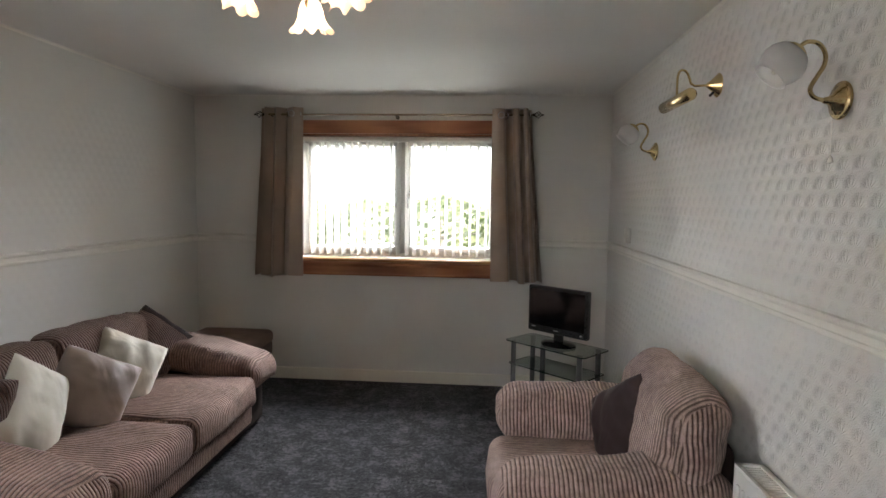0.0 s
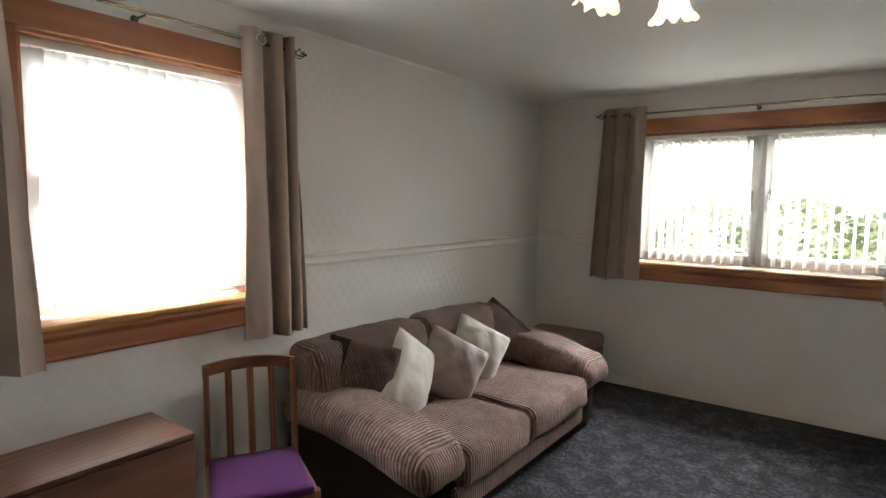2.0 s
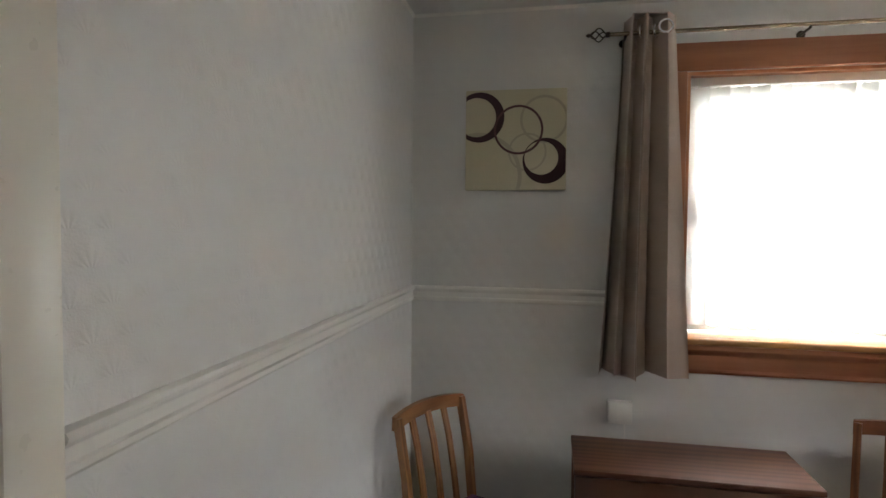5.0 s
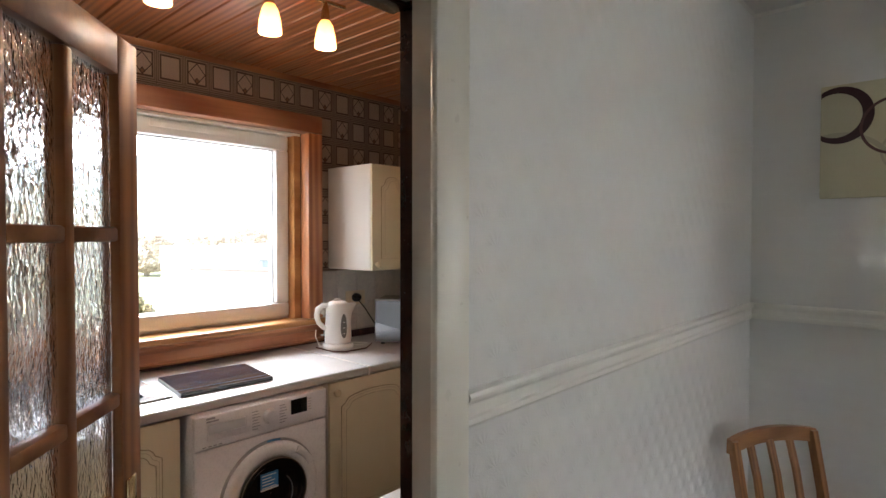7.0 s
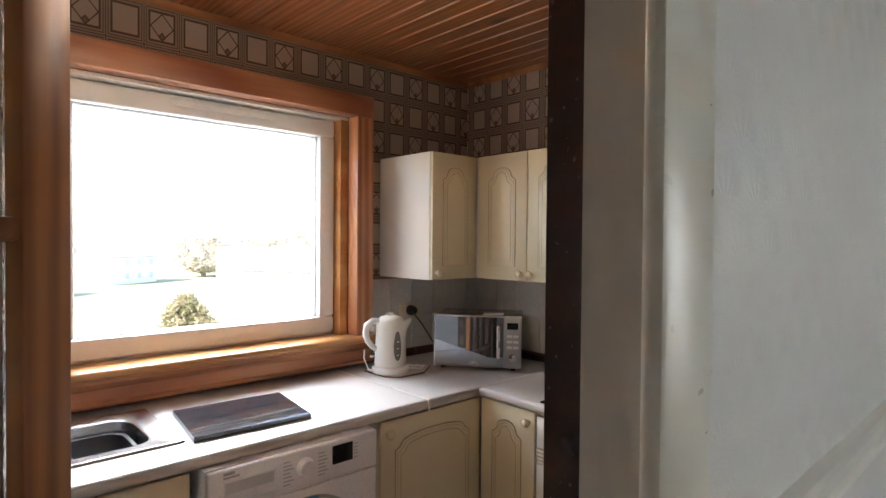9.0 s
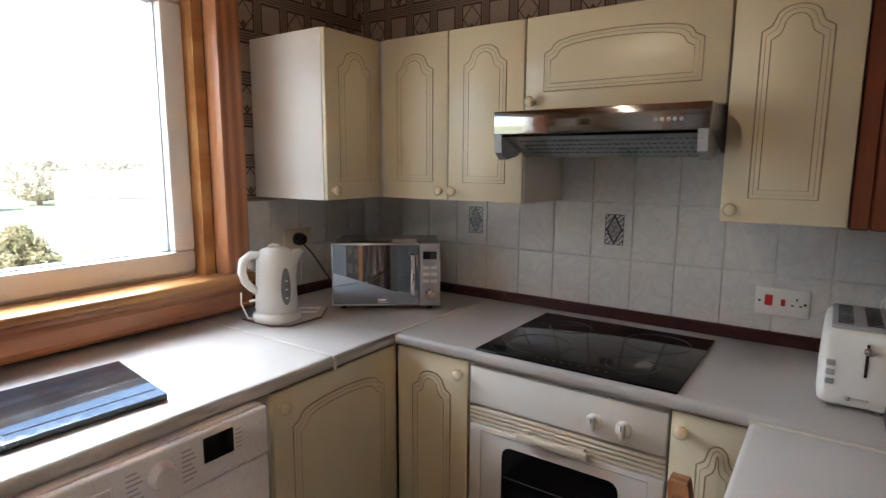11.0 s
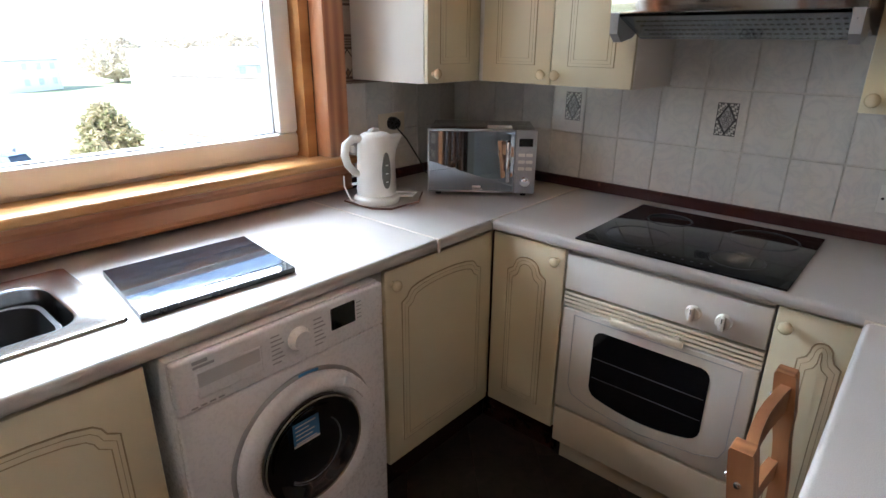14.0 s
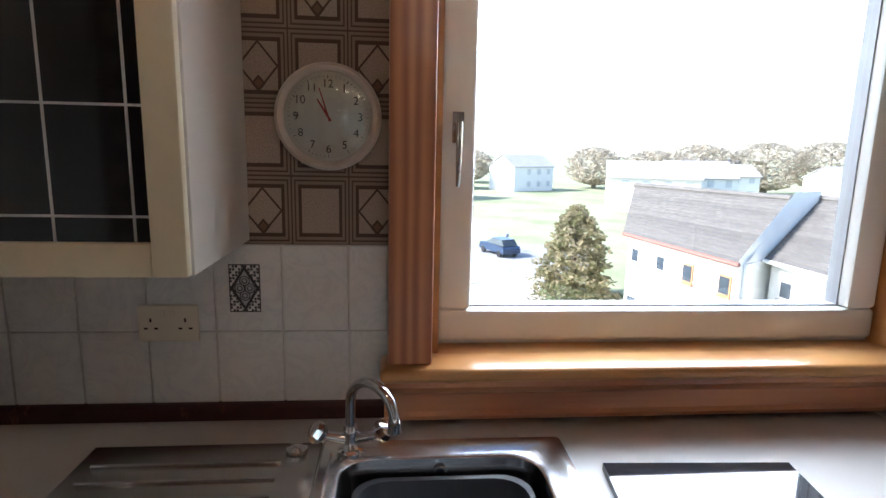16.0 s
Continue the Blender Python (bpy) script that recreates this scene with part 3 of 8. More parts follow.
# ---- doorway ----
bm = bmnew()
for a, b in ((D0 - 0.050, D0 + 0.034), (D1 - 0.008, D1 + 0.075)):
    box(bm, a, b, SY, SY + 0.018, 0, DZ + 0.075, 0.006)
box(bm, D0 + 0.035, D1 - 0.009, SY, SY + 0.018, DZ - 0.008, DZ + 0.075, 0.006)
structure("architrave_living", bm, GLOSS_CREAM, "cream gloss architrave round the doorway")
bm = bmnew()
for a, b in ((D0, D0 + 0.019), (D1 - 0.022, D1)):
    box(bm, a, b, KNY + (0.045 if a == D0 else 0.031), SY - 0.001, 0, DZ)
box(bm, D0 + 0.019, D1 - 0.022, KNY + 0.03, SY - 0.001, DZ - 0.022, DZ)
structure("trim_door_lining", bm, plain("lining_paint", (0.60, 0.55, 0.47), 0.35, var=0.05), "buff painted door lining")
bm = bmnew()
box(bm, D0 - 0.075, D0 - 0.014, KNY - 0.016, KNY, 0, DZ + 0.05, 0.004)
box(bm, D0, D0 + 0.006, KNY + 0.001, KNY + 0.0445, 0, DZ)
box(bm, D1 - 0.03, D1 + 0.06, KNY - 0.016, KNY + 0.03, 0, DZ + 0.05, 0.004)
box(bm, D0 + 0.008, D1 - 0.031, KNY - 0.016, KNY + 0.03, DZ - 0.03, DZ + 0.05, 0.004)
structure("architrave_kitchen", bm, DARK_STAIN, "dark stained architrave on the kitchen side")

# ---- materials of the living room ----
CURTAIN = fabric("taupe_satin_curtain", (0.43, 0.34, 0.275), 0.42, 900, 0.45, 0.25, 0.12)
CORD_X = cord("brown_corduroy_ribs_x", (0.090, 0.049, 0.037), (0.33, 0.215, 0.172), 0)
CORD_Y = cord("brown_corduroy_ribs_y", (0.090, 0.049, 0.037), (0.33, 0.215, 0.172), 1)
# Lit copy of the sofa's corduroy: west window light is put into the colour.
CHAIR_CORD_X = cord("window_lit_corduroy_x", (0.125, 0.078, 0.063), (0.46, 0.335, 0.285), 0)
CHAIR_CORD_Y = cord("window_lit_corduroy_y", (0.125, 0.078, 0.063), (0.46, 0.335, 0.285), 1)
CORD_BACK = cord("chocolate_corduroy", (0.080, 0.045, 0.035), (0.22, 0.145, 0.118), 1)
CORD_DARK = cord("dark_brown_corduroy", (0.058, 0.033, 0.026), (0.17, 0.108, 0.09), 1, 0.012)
SUEDE = fabric("dark_brown_suede", (0.030, 0.019, 0.016), 0.9, 500, 0.0, 0.15, 0.2)
CREAM_CLOTH = fabric("cream_cushion_cloth", (0.62, 0.60, 0.52), 0.75, 800, 0.2, 0.15, 0.06, 0.6)
TAUPE_CLOTH = fabric("taupe_satin_cushion", (0.34, 0.285, 0.26), 0.55, 800, 0.35, 0.12, 0.1, 0.6)
PLUM_CLOTH = fabric("dark_plum_cushion", (0.030, 0.015, 0.014), 0.75, 800, 0.04, 0.12, 0.15, 0.6)
FUR = fabric("dark_fur_band", (0.030, 0.020, 0.018), 0.95, 260, 0.4, 0.9, 0.5)
PURPLE = fabric("purple_seat_cloth", (0.068, 0.007, 0.078), 0.85, 900, 0.1, 0.2, 0.12)
TEAK_Y = wood("brown_veneer_along_y", (0.070, 0.026, 0.013), (0.155, 0.062, 0.032), 1, 8, 0.46)
TEAK_Z = wood("brown_veneer_upright", (0.07, 0.028, 0.015), (0.16, 0.068, 0.036), 1, 8, 0.35)
CHAIR_RED = wood("red_brown_chair_wood", (0.13, 0.045, 0.018), (0.27, 0.105, 0.045), 2, 14, 0.3)
CHAIR_GOLD = wood("golden_brown_chair_wood", (0.19, 0.078, 0.027), (0.37, 0.17, 0.065), 2, 14, 0.3)
CHAIR_RED_X = wood("red_brown_chair_rail", (0.13, 0.045, 0.018), (0.27, 0.105, 0.045), 0, 14, 0.3)
CHAIR_GOLD_X = wood("golden_brown_chair_rail", (0.19, 0.078, 0.027), (0.37, 0.17, 0.065), 0, 14, 0.3)
ANTIQUE = plain("antique_metal_pole", (0.36, 0.30, 0.21), 0.25, 1.0, var=0.1, bump=0.0)
STAND_GREY = plain("dark_grey_tube", (0.12, 0.12, 0.13), 0.35, 0.5, var=0.1)
CANVAS = fabric("cream_canvas", (0.60, 0.56, 0.40), 0.8, 900, 0.0, 0.2, 0.04)
INK = plain("dark_plum_ink", (0.045, 0.012, 0.018), 0.6, var=0.1)
INK_PALE = plain("pale_grey_ink", (0.46, 0.42, 0.31), 0.7, var=0.05)
INK_MAUVE = plain("mauve_ink", (0.10, 0.042, 0.046), 0.6, var=0.1)
RAD_WHITE = plain("radiator_enamel", (0.76, 0.75, 0.70), 0.3, var=0.02)


def two_sided(name, col, through_col, share=0.5, openness=0.0):
    """Thin cloth that lets daylight through."""
    k = Mat(name, 0.8)
    out = k.t.nodes["Material Output"]
    weave = k.noise(600, 2, 0.6, k.scaled((1, 1, 0.2)))
    c = k.ramp(weave, (0.3, tuple(a * 0.93 for a in col)), (0.7, col))
    d = k.n("BsdfDiffuse", Color=c)
    tr = k.n("BsdfTranslucent", Color=(*through_col, 1))
    mx = k.n("MixShader", Fac=share)
    k.t.links.new(d.outputs[0], mx.inputs[1])
    k.t.links.new(tr.outputs[0], mx.inputs[2])
    last = mx
    if openness:
        last = k.n("MixShader", Fac=openness)
        k.t.links.new(mx.outputs[0], last.inputs[1])
        k.t.links.new(k.n("BsdfTransparent").outputs[0], last.inputs[2])
    k.t.links.new(last.outputs[0], out.inputs["Surface"])
    return k.m


SLAT = two_sided("ivory_blind_cloth", (0.78, 0.765, 0.71), (0.80, 0.80, 0.775), 0.42, 0.12)
FROST = Mat("frosted_lamp_glass", 0.38)
FROST.colour((0.97, 0.97, 0.96)).set(Transmission_Weight=0.74, IOR=1.12)
FROST.bump(FROST.noise(60, 3), 0.2, 0.003)
FROST = FROST.m
TULIP = two_sided("pink_tulip_glass", (0.85, 0.62, 0.52), (0.95, 0.72, 0.6), 0.65)
BULB = glow("lit_bulb", (1.0, 0.84, 0.60), 2.2)
SMOKED = glass("smoked_glass", (0.55, 0.62, 0.60)).m
GLASS_EDGE = plain("dark_glass_edge", (0.012, 0.03, 0.028), 0.1, var=0.1, bump=0)


# ---- curtains, rods and blinds ----
def curtain(along, d, u_top, u_bot, z0, z1, folds, flip, label):
    """A lined eyelet curtain: folds hang from a rod, fuller towards the hem."""
    bm = bmnew()
    nu, nv = 110, 18
    rings = []
    for j in range(nv + 1):
        s = j / nv
        z = z1 + (z0 - z1) * s
        a0, a1 = (u_top[i] + (u_bot[i] - u_top[i]) * (s ** 1.2) for i in (0, 1))
        front, back = [], []
        for i in range(nu + 1):
            q = i / nu
            w = q if not flip else 1 - q
            ph = math.tau * folds * (w ** 1.7) + 0.35 * math.sin(3 * s + 5 * w)
            amp = 0.050 + 0.010 * s
            dep = amp * math.sin(ph) + 0.006 * math.sin(2.3 * ph + 2 * s) + 0.004 * noise.noise(Vector((q * 6, s * 3, d)))
            u = a0 + (a1 - a0) * q - 0.012 * math.sin(2 * ph) * min(1, 4 * q, 4 - 4 * q)
            zz = z + (0.010 * math.sin(ph * 0.5) if j == nv else 0)
            for lst, off in ((front, 0.0), (back, -0.004)):
                lst.append((u, d - dep - off, zz) if along == 0 else (d + dep + off, u, zz))
        rings.append(ring(bm, front + back[::-1]))
    loft(bm, rings)
    ob = solo("curtain", bm, CURTAIN, label, "curtain", "eyelet curtains", smooth=80)
    # eyelet rings at the top
    for i in range(folds + 1):
        q = (i + 0.3) / (folds + 0.6)
        u = u_top[0] + (u_top[1] - u_top[0]) * q
        e = bmnew()
        c = (u, d, z1 - 0.055) if along == 0 else (d, u, z1 - 0.055)
        ax = Vector((0.8, 0.6, 0)) if along == 0 else Vector((0.6, 0.8, 0))
        if i == 0:
            # the outer ring, flat on the widest fold
            q = (0.25 / folds) ** (1 / 1.7)
            u = u_top[0] + (u_top[1] - u_top[0]) * (1 - q if flip else q)
            c = (u, d - 0.052, z1 - 0.055) if along == 0 else (d + 0.052, u, z1 - 0.055)
            ax = Vector((0, 1, 0)) if along == 0 else Vector((1, 0, 0))
        side = Vector((0, 0, 1)).cross(ax)
        tube(e, [Vector(c) + side * 0.024 * math.cos(k * math.tau / 16) + Vector((0, 0, 1)) * 0.024 * math.sin(k * math.tau / 16) for k in range(16)], 0.005, 6, True)
        r = new("eyelet", finish(e, "eyelet", CHROME, 60))
        r.parent = ob
    return ob


def rod(along, d, u0, u1, z, wall, label):
    th = thing("curtain_rod", ((u0 + u1) / 2, d, z) if along == 0 else (d, (u0 + u1) / 2, z), label, "curtain rod")

    def P(u, dd=0.0, dz=0.0):
        return Vector((u, d + dd, z + dz)) if along == 0 else Vector((d + dd, u, z + dz))
    bm = bmnew()
    tube(bm, [P(u0), P(u1)], 0.008, 12)
    part("pole", bm, ANTIQUE, th, "thin brushed metal pole", 60)
    for u, s in ((u0, -1), (u1, 1)):
        bm = bmnew()
        for kk in range(4):
            a0 = kk * math.tau / 4
            pts = []
            for i in range(9):
                q = i / 8
                rad = 0.024 * math.sin(math.pi * q) + 0.002
                a = a0 + q * math.pi * 0.9
                pts.append(P(u + s * (0.012 + 0.062 * q), rad * math.cos(a), rad * math.sin(a)))
            tube(bm, pts, 0.0026, 6)
        tube(bm, [P(u), P(u + s * 0.014)], 0.011, 10)
        lathe(bm, [(0.001, 0), (0.007, 0.004), (0.008, 0.01), (0.004, 0.017), (0.001, 0.02)], P(u + s * 0.072), P(u + s) - P(u), 10)
        part("finial", bm, IRON, th, "twisted cage finial", 60)
    for u in (u0 + 0.06, (u0 + u1) / 2, u1 - 0.06):
        bm = bmnew()
        a, b = P(u, 0, -0.012), P(u, (wall - d), -0.012)
        tube(bm, [a + Vector((0, 0, 0.006)), a, b], 0.005, 8)
        n = (b - a).normalized()
        lathe(bm, [(0.016, -0.006), (0.016, 0), (0.002, 0.0)], b, n, 12)
        part("bracket", bm, IRON, th, "", 50)
    return th


def blind(along, d, u0, u1, z0, z1, count, turn, label):
    """Vertical blind: head rail, hanging slats and the bead chain along their weights."""
    th = thing("vertical_blind", ((u0 + u1) / 2, d, z0) if along == 0 else (d, (u0 + u1) / 2, z0), label, "blind", "vertical blinds")
    bm = bmnew()
    if along == 0:
        box(bm, u0, u1, d - 0.022, d + 0.022, z1, z1 + 0.035, 0.005)
    else:
        box(bm, d - 0.022, d + 0.022, u0, u1, z1, z1 + 0.035, 0.005)
    part("head_rail", bm, WHITE_PLASTIC, th)
    rnd = random.Random(7 + along)
    half = 0.0445
    ends = []
    for i in range(count):
        u = u0 + 0.04 + (u1 - u0 - 0.08) * i / (count - 1)
        a = radians(turn + rnd.uniform(-5, 5))
        bm = bmnew()
        rings = []
        sway = rnd.uniform(-0.006, 0.006)
        for zz, f in ((z1 - 0.004, 0), (z1 - 0.03, 0), ((z0 + z1) / 2, 0.5), (z0 + 0.03, 1), (z0, 1)):
            fr, bk = [], []
            for q in (-1, -0.5, 0, 0.5, 1):
                bow = 0.006 * (1 - q * q)
                pu = u + half * q * math.cos(a) - bow * math.sin(a) + sway * f
                pd = half * q * math.sin(a) + bow * math.cos(a)
                for lst, o in ((fr, 0.0004), (bk, -0.0004)):
                    lst.append((pu - o * math.sin(a), d + pd + o * math.cos(a), zz) if along == 0 else (d + pd + o * math.cos(a), pu - o * math.sin(a), zz))
            rings.append(ring(bm, fr + bk[::-1]))
        loft(bm, rings)
        part("slat", bm, SLAT, th, "", 60)
        bm = bmnew()
        hk = (u, d, z1) if along == 0 else (d, u, z1)
        tube(bm, [Vector(hk), Vector(hk) - Vector((0, 0, 0.022))], 0.006, 6)
        part("hook", bm, WHITE_PLASTIC, th)
        e = Vector((u + half * 0.9 * math.cos(a), d + half * 0.9 * math.sin(a), z0 + 0.02))
        ends.append(e if along == 0 else Vector((e.y, e.x, e.z)))
    bm = bmnew()
    pts = []
    for p, q in zip(ends, ends[1:]):
        pts += [p.lerp(q, t) - Vector((0, 0, 0.028 * 4 * t * (1 - t))) for t in (0, 0.17, 0.33, 0.5, 0.67, 0.83)]
    tube(bm, pts, 0.0012, 5)
    part("bead_chain", bm, GREY_PLASTIC, th)
    return th


blind(0, NY + 0.035, NW0 + 0.02, NW1 - 0.02, NZ0 + 0.055, NZ1 - 0.06, 25, 78, "ivory vertical blind with slats turned half open")
blind(1, WX - 0.06, WW0 + 0.02, WW1 - 0.02, WZ0 + 0.065, WZ1 - 0.05, 12, 36, "ivory vertical blind with slats almost shut")
rod(0, NY - 0.09, -1.61, 0.59, 2.255, NY, "thin metal curtain rod with cage finials over the window")
rod(1, WX + 0.09, 0.52, 1.955, 2.275, WX, "thin brass curtain rod with cage finials over the window")
curtain(0, NY - 0.09, (-1.64, -1.28), (-1.70, -1.29), 0.915, 2.31, 3, True, "taupe satin eyelet curtain drawn back beside the window")
curtain(0, NY - 0.09, (0.27, 0.585), (0.28, 0.70), 0.905, 2.30, 3, False, "taupe satin eyelet curtain drawn back above the television")
curtain(1, WX + 0.09, (0.575, 0.765), (0.50, 0.845), 0.925, 2.335, 3, True, "taupe satin eyelet curtain bunched beside the canvas")
curtain(1, WX + 0.09, (1.665, 1.965), (1.655, 2.015), 0.875, 2.33, 3, False, "taupe satin eyelet curtain drawn back above the sofa")


# ---- cushions ----
def pillow(name, centre, normal, roll, size, mat, label, thick=0.14, band=None, group="scatter cushions"):
    n = Vector(normal).normalized()
    up = (Vector((0, 0, 1)) - n * n.z).normalized()
    side = up.cross(n)
    r = radians(roll)
    ax, ay = side * math.cos(r) + up * math.sin(r), up * math.cos(r) - side * math.sin(r)
    c = Vector(centre)
    bm = bmnew()
    N = 30
    rnd = random.Random(name + str(centre))
    seed = Vector((rnd.random() * 9, rnd.random() * 9, 0))

    def P(i, j, s):
        u, v = -1 + 2 * i / N, -1 + 2 * j / N
        e = (1 - u * u) * (1 - v * v)
        pin = 1 - 0.06 * ((1 - u * u) * abs(v) ** 3 + (1 - v * v) * abs(u) ** 3)
        h = thick / 2 * (max(e, 0) ** 0.5)
        pin *= 1 - 0.06 * u ** 4 * v ** 4
        crease = 0.012 * noise.noise(seed + Vector((u * 2.6, v * 2.6, 0))) * (1 - e * 0.3) + 0.0028 * noise.noise(seed * 2 + Vector((u * 7 + v * 2, v * 4 - u * 2, 0))) + 0.007 * math.sin(9 * (u * v) + 3 * u + seed.x) * (abs(u * v)) ** 0.5
        return c + ax * u * pin * size[0] / 2 + ay * v * pin * size[1] / 2 + n * (s * h + crease * (1 if s > 0 else 0.6) * min(1, 6 * max(e, 0)))
    rim = {}
    for s in (1, -1):
        g = {}
        for i in range(N + 1):
            for j in range(N + 1):
                edge = i in (0, N) or j in (0, N)
                if edge and s < 0:
                    g[i, j] = rim[i, j]
                else:
                    g[i, j] = bm.verts.new(P(i, j, s))
                    if edge:
                        rim[i, j] = g[i, j]
        for i in range(N):
            for j in range(N):
                q = [g[i, j], g[i + 1, j], g[i + 1, j + 1], g[i, j + 1]]
                f = bm.faces.new(q if s > 0 else q[::-1])
                if band and (i < N * band):
                    f.material_index = 1
    mats = [mat, FUR] if band else mat
    return solo(name, bm, mats, label, "cushion", group, smooth=70)


# ---- sofa ----
sofa = thing("sofa", (-1.7, 2.87, 0), "two-seat brown corduroy sofa with dark suede base", "sofa")
bm = bmnew()
softbox(bm, -2.2, -1.30, 1.92, 3.86, 0.02, 0.30, 0.03, 8)
part("base", bm, SUEDE, sofa, "dark brown suede base")
for y0, y1 in ((1.90, 2.12), (3.62, 3.84)):
    bm = bmnew()
    softbox(bm, -2.2, -1.30, y0, y1, 0.03, 0.44, 0.05, 10)
    part("arm_panel", bm, SUEDE, sofa, "dark brown suede side panel", 70)


def droop(tip, fall, bow=0.0):
    """Bends an arm pad down towards its front end."""
    def f(p):
        s = max(0.0, min(1.0, (p.x + 2.15) / (tip + 2.15)))
        p.z -= fall * s ** 1.6
        p.z += bow * math.sin(math.pi * s)
        p += noise.noise_vector(p * 6) * 0.012 + noise.noise_vector(p * 17) * 0.005
        return p
    return f


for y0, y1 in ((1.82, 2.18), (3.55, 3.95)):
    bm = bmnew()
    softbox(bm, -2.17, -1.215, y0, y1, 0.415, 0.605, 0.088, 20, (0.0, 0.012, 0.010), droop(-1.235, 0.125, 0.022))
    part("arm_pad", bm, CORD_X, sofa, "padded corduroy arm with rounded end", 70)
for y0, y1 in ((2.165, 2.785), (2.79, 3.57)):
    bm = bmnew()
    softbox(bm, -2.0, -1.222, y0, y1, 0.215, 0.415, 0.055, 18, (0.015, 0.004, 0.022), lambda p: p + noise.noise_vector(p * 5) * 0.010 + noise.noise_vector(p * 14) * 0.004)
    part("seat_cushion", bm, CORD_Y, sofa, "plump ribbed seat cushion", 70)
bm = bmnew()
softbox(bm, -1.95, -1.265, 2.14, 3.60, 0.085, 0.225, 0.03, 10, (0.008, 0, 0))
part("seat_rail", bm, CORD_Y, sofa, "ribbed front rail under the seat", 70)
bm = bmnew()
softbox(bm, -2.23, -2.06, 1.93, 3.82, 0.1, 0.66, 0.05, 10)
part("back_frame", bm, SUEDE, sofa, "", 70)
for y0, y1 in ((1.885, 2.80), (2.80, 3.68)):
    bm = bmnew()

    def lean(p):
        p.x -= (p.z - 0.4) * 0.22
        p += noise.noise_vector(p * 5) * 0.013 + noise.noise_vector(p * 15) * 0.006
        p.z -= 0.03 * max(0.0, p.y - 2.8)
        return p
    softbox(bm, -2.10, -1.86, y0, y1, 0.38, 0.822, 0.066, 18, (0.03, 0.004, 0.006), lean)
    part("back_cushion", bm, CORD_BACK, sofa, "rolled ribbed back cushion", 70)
pillow("cushion", (-1.89, 2.125, 0.634), (0.62, -0.72, 0.32), -13, (0.40, 0.40), CORD_DARK, "brown corduroy cushion with dark fur band on the sofa", 0.16, 0.3)
pillow("cushion", (-1.762, 2.392, 0.613), (0.95, 0.02, 0.26), 51, (0.42, 0.36), CREAM_CLOTH, "cream cotton cushion standing on its corner", 0.12)
pillow("cushion", (-1.735, 2.72, 0.580), (0.72, -0.58, 0.40), -31, (0.39, 0.39), TAUPE_CLOTH, "taupe satin cushion leaning on the others", 0.18)
pillow("cushion", (-1.82, 3.115, 0.582), (0.70, -0.58, 0.42), -31, (0.39, 0.39), CREAM_CLOTH, "cream cotton cushion leaning against the sofa back", 0.18)
pillow("cushion", (-1.925, 3.56, 0.605), (0.70, -0.58, 0.42), -135, (0.40, 0.40), CORD_DARK, "dark brown ribbed cushion with fur edge on the sofa", 0.16, 0.13)

# footstool in the far corner
st = thing("footstool", (-1.87, 4.46, 0), "brown corduroy square footstool in the corner", "footstool")
bm = bmnew()
softbox(bm, -2.18, -1.57, 4.18, 4.74, 0.03, 0.36, 0.03, 10)
part("body", bm, CORD_DARK, st, "", 70)
bm = bmnew()
softbox(bm, -2.19, -1.56, 4.17, 4.75, 0.33, 0.445, 0.045, 12, (0, 0, 0.015))
part("top_pad", bm, CORD_Y, st, "ribbed padded top", 70)

# ---- armchair ----
ch = thing("armchair", (0.75, 2.55, 0), "brown corduroy armchair with plump arms beside the wall", "armchair")
bm = bmnew()
softbox(bm, 0.36, 1.18, 2.14, 3.02, 0.02, 0.34, 0.04, 8)
part("base", bm, SUEDE, ch, "dark brown suede base")
for y0, y1 in ((2.15, 2.32), (2.82, 3.02)):
    bm = bmnew()
    softbox(bm, 0.38, 1.18, y0, y1, 0.04, 0.48, 0.05, 8)
    part("arm_panel", bm, SUEDE, ch, "dark brown suede side panel", 70)


def chair_arm(p):
    s = max(0.0, min(1.0, (1.1 - p.x) / 0.8))
    p.z -= 0.055 * s ** 1.6
    p.z += 0.012 * math.sin(7 * p.x)
    p += noise.noise_vector(p * 6) * 0.014 + noise.noise_vector(p * 17) * 0.005
    return p


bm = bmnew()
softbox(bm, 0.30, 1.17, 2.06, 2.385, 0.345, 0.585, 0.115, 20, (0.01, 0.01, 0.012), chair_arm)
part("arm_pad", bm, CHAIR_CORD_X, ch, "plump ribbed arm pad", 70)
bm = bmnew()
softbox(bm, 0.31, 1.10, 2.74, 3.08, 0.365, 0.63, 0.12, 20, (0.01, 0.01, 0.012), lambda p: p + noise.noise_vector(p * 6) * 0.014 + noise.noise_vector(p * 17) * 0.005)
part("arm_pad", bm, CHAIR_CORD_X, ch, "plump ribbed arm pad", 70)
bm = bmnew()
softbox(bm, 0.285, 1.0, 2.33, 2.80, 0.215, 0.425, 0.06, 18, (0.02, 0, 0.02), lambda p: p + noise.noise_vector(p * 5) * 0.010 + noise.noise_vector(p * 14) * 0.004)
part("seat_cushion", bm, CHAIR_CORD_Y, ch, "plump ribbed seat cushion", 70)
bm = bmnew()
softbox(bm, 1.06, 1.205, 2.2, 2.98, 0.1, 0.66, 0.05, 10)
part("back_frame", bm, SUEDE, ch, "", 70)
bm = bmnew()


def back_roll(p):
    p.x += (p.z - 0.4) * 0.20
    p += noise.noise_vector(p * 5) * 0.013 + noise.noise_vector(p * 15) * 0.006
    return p


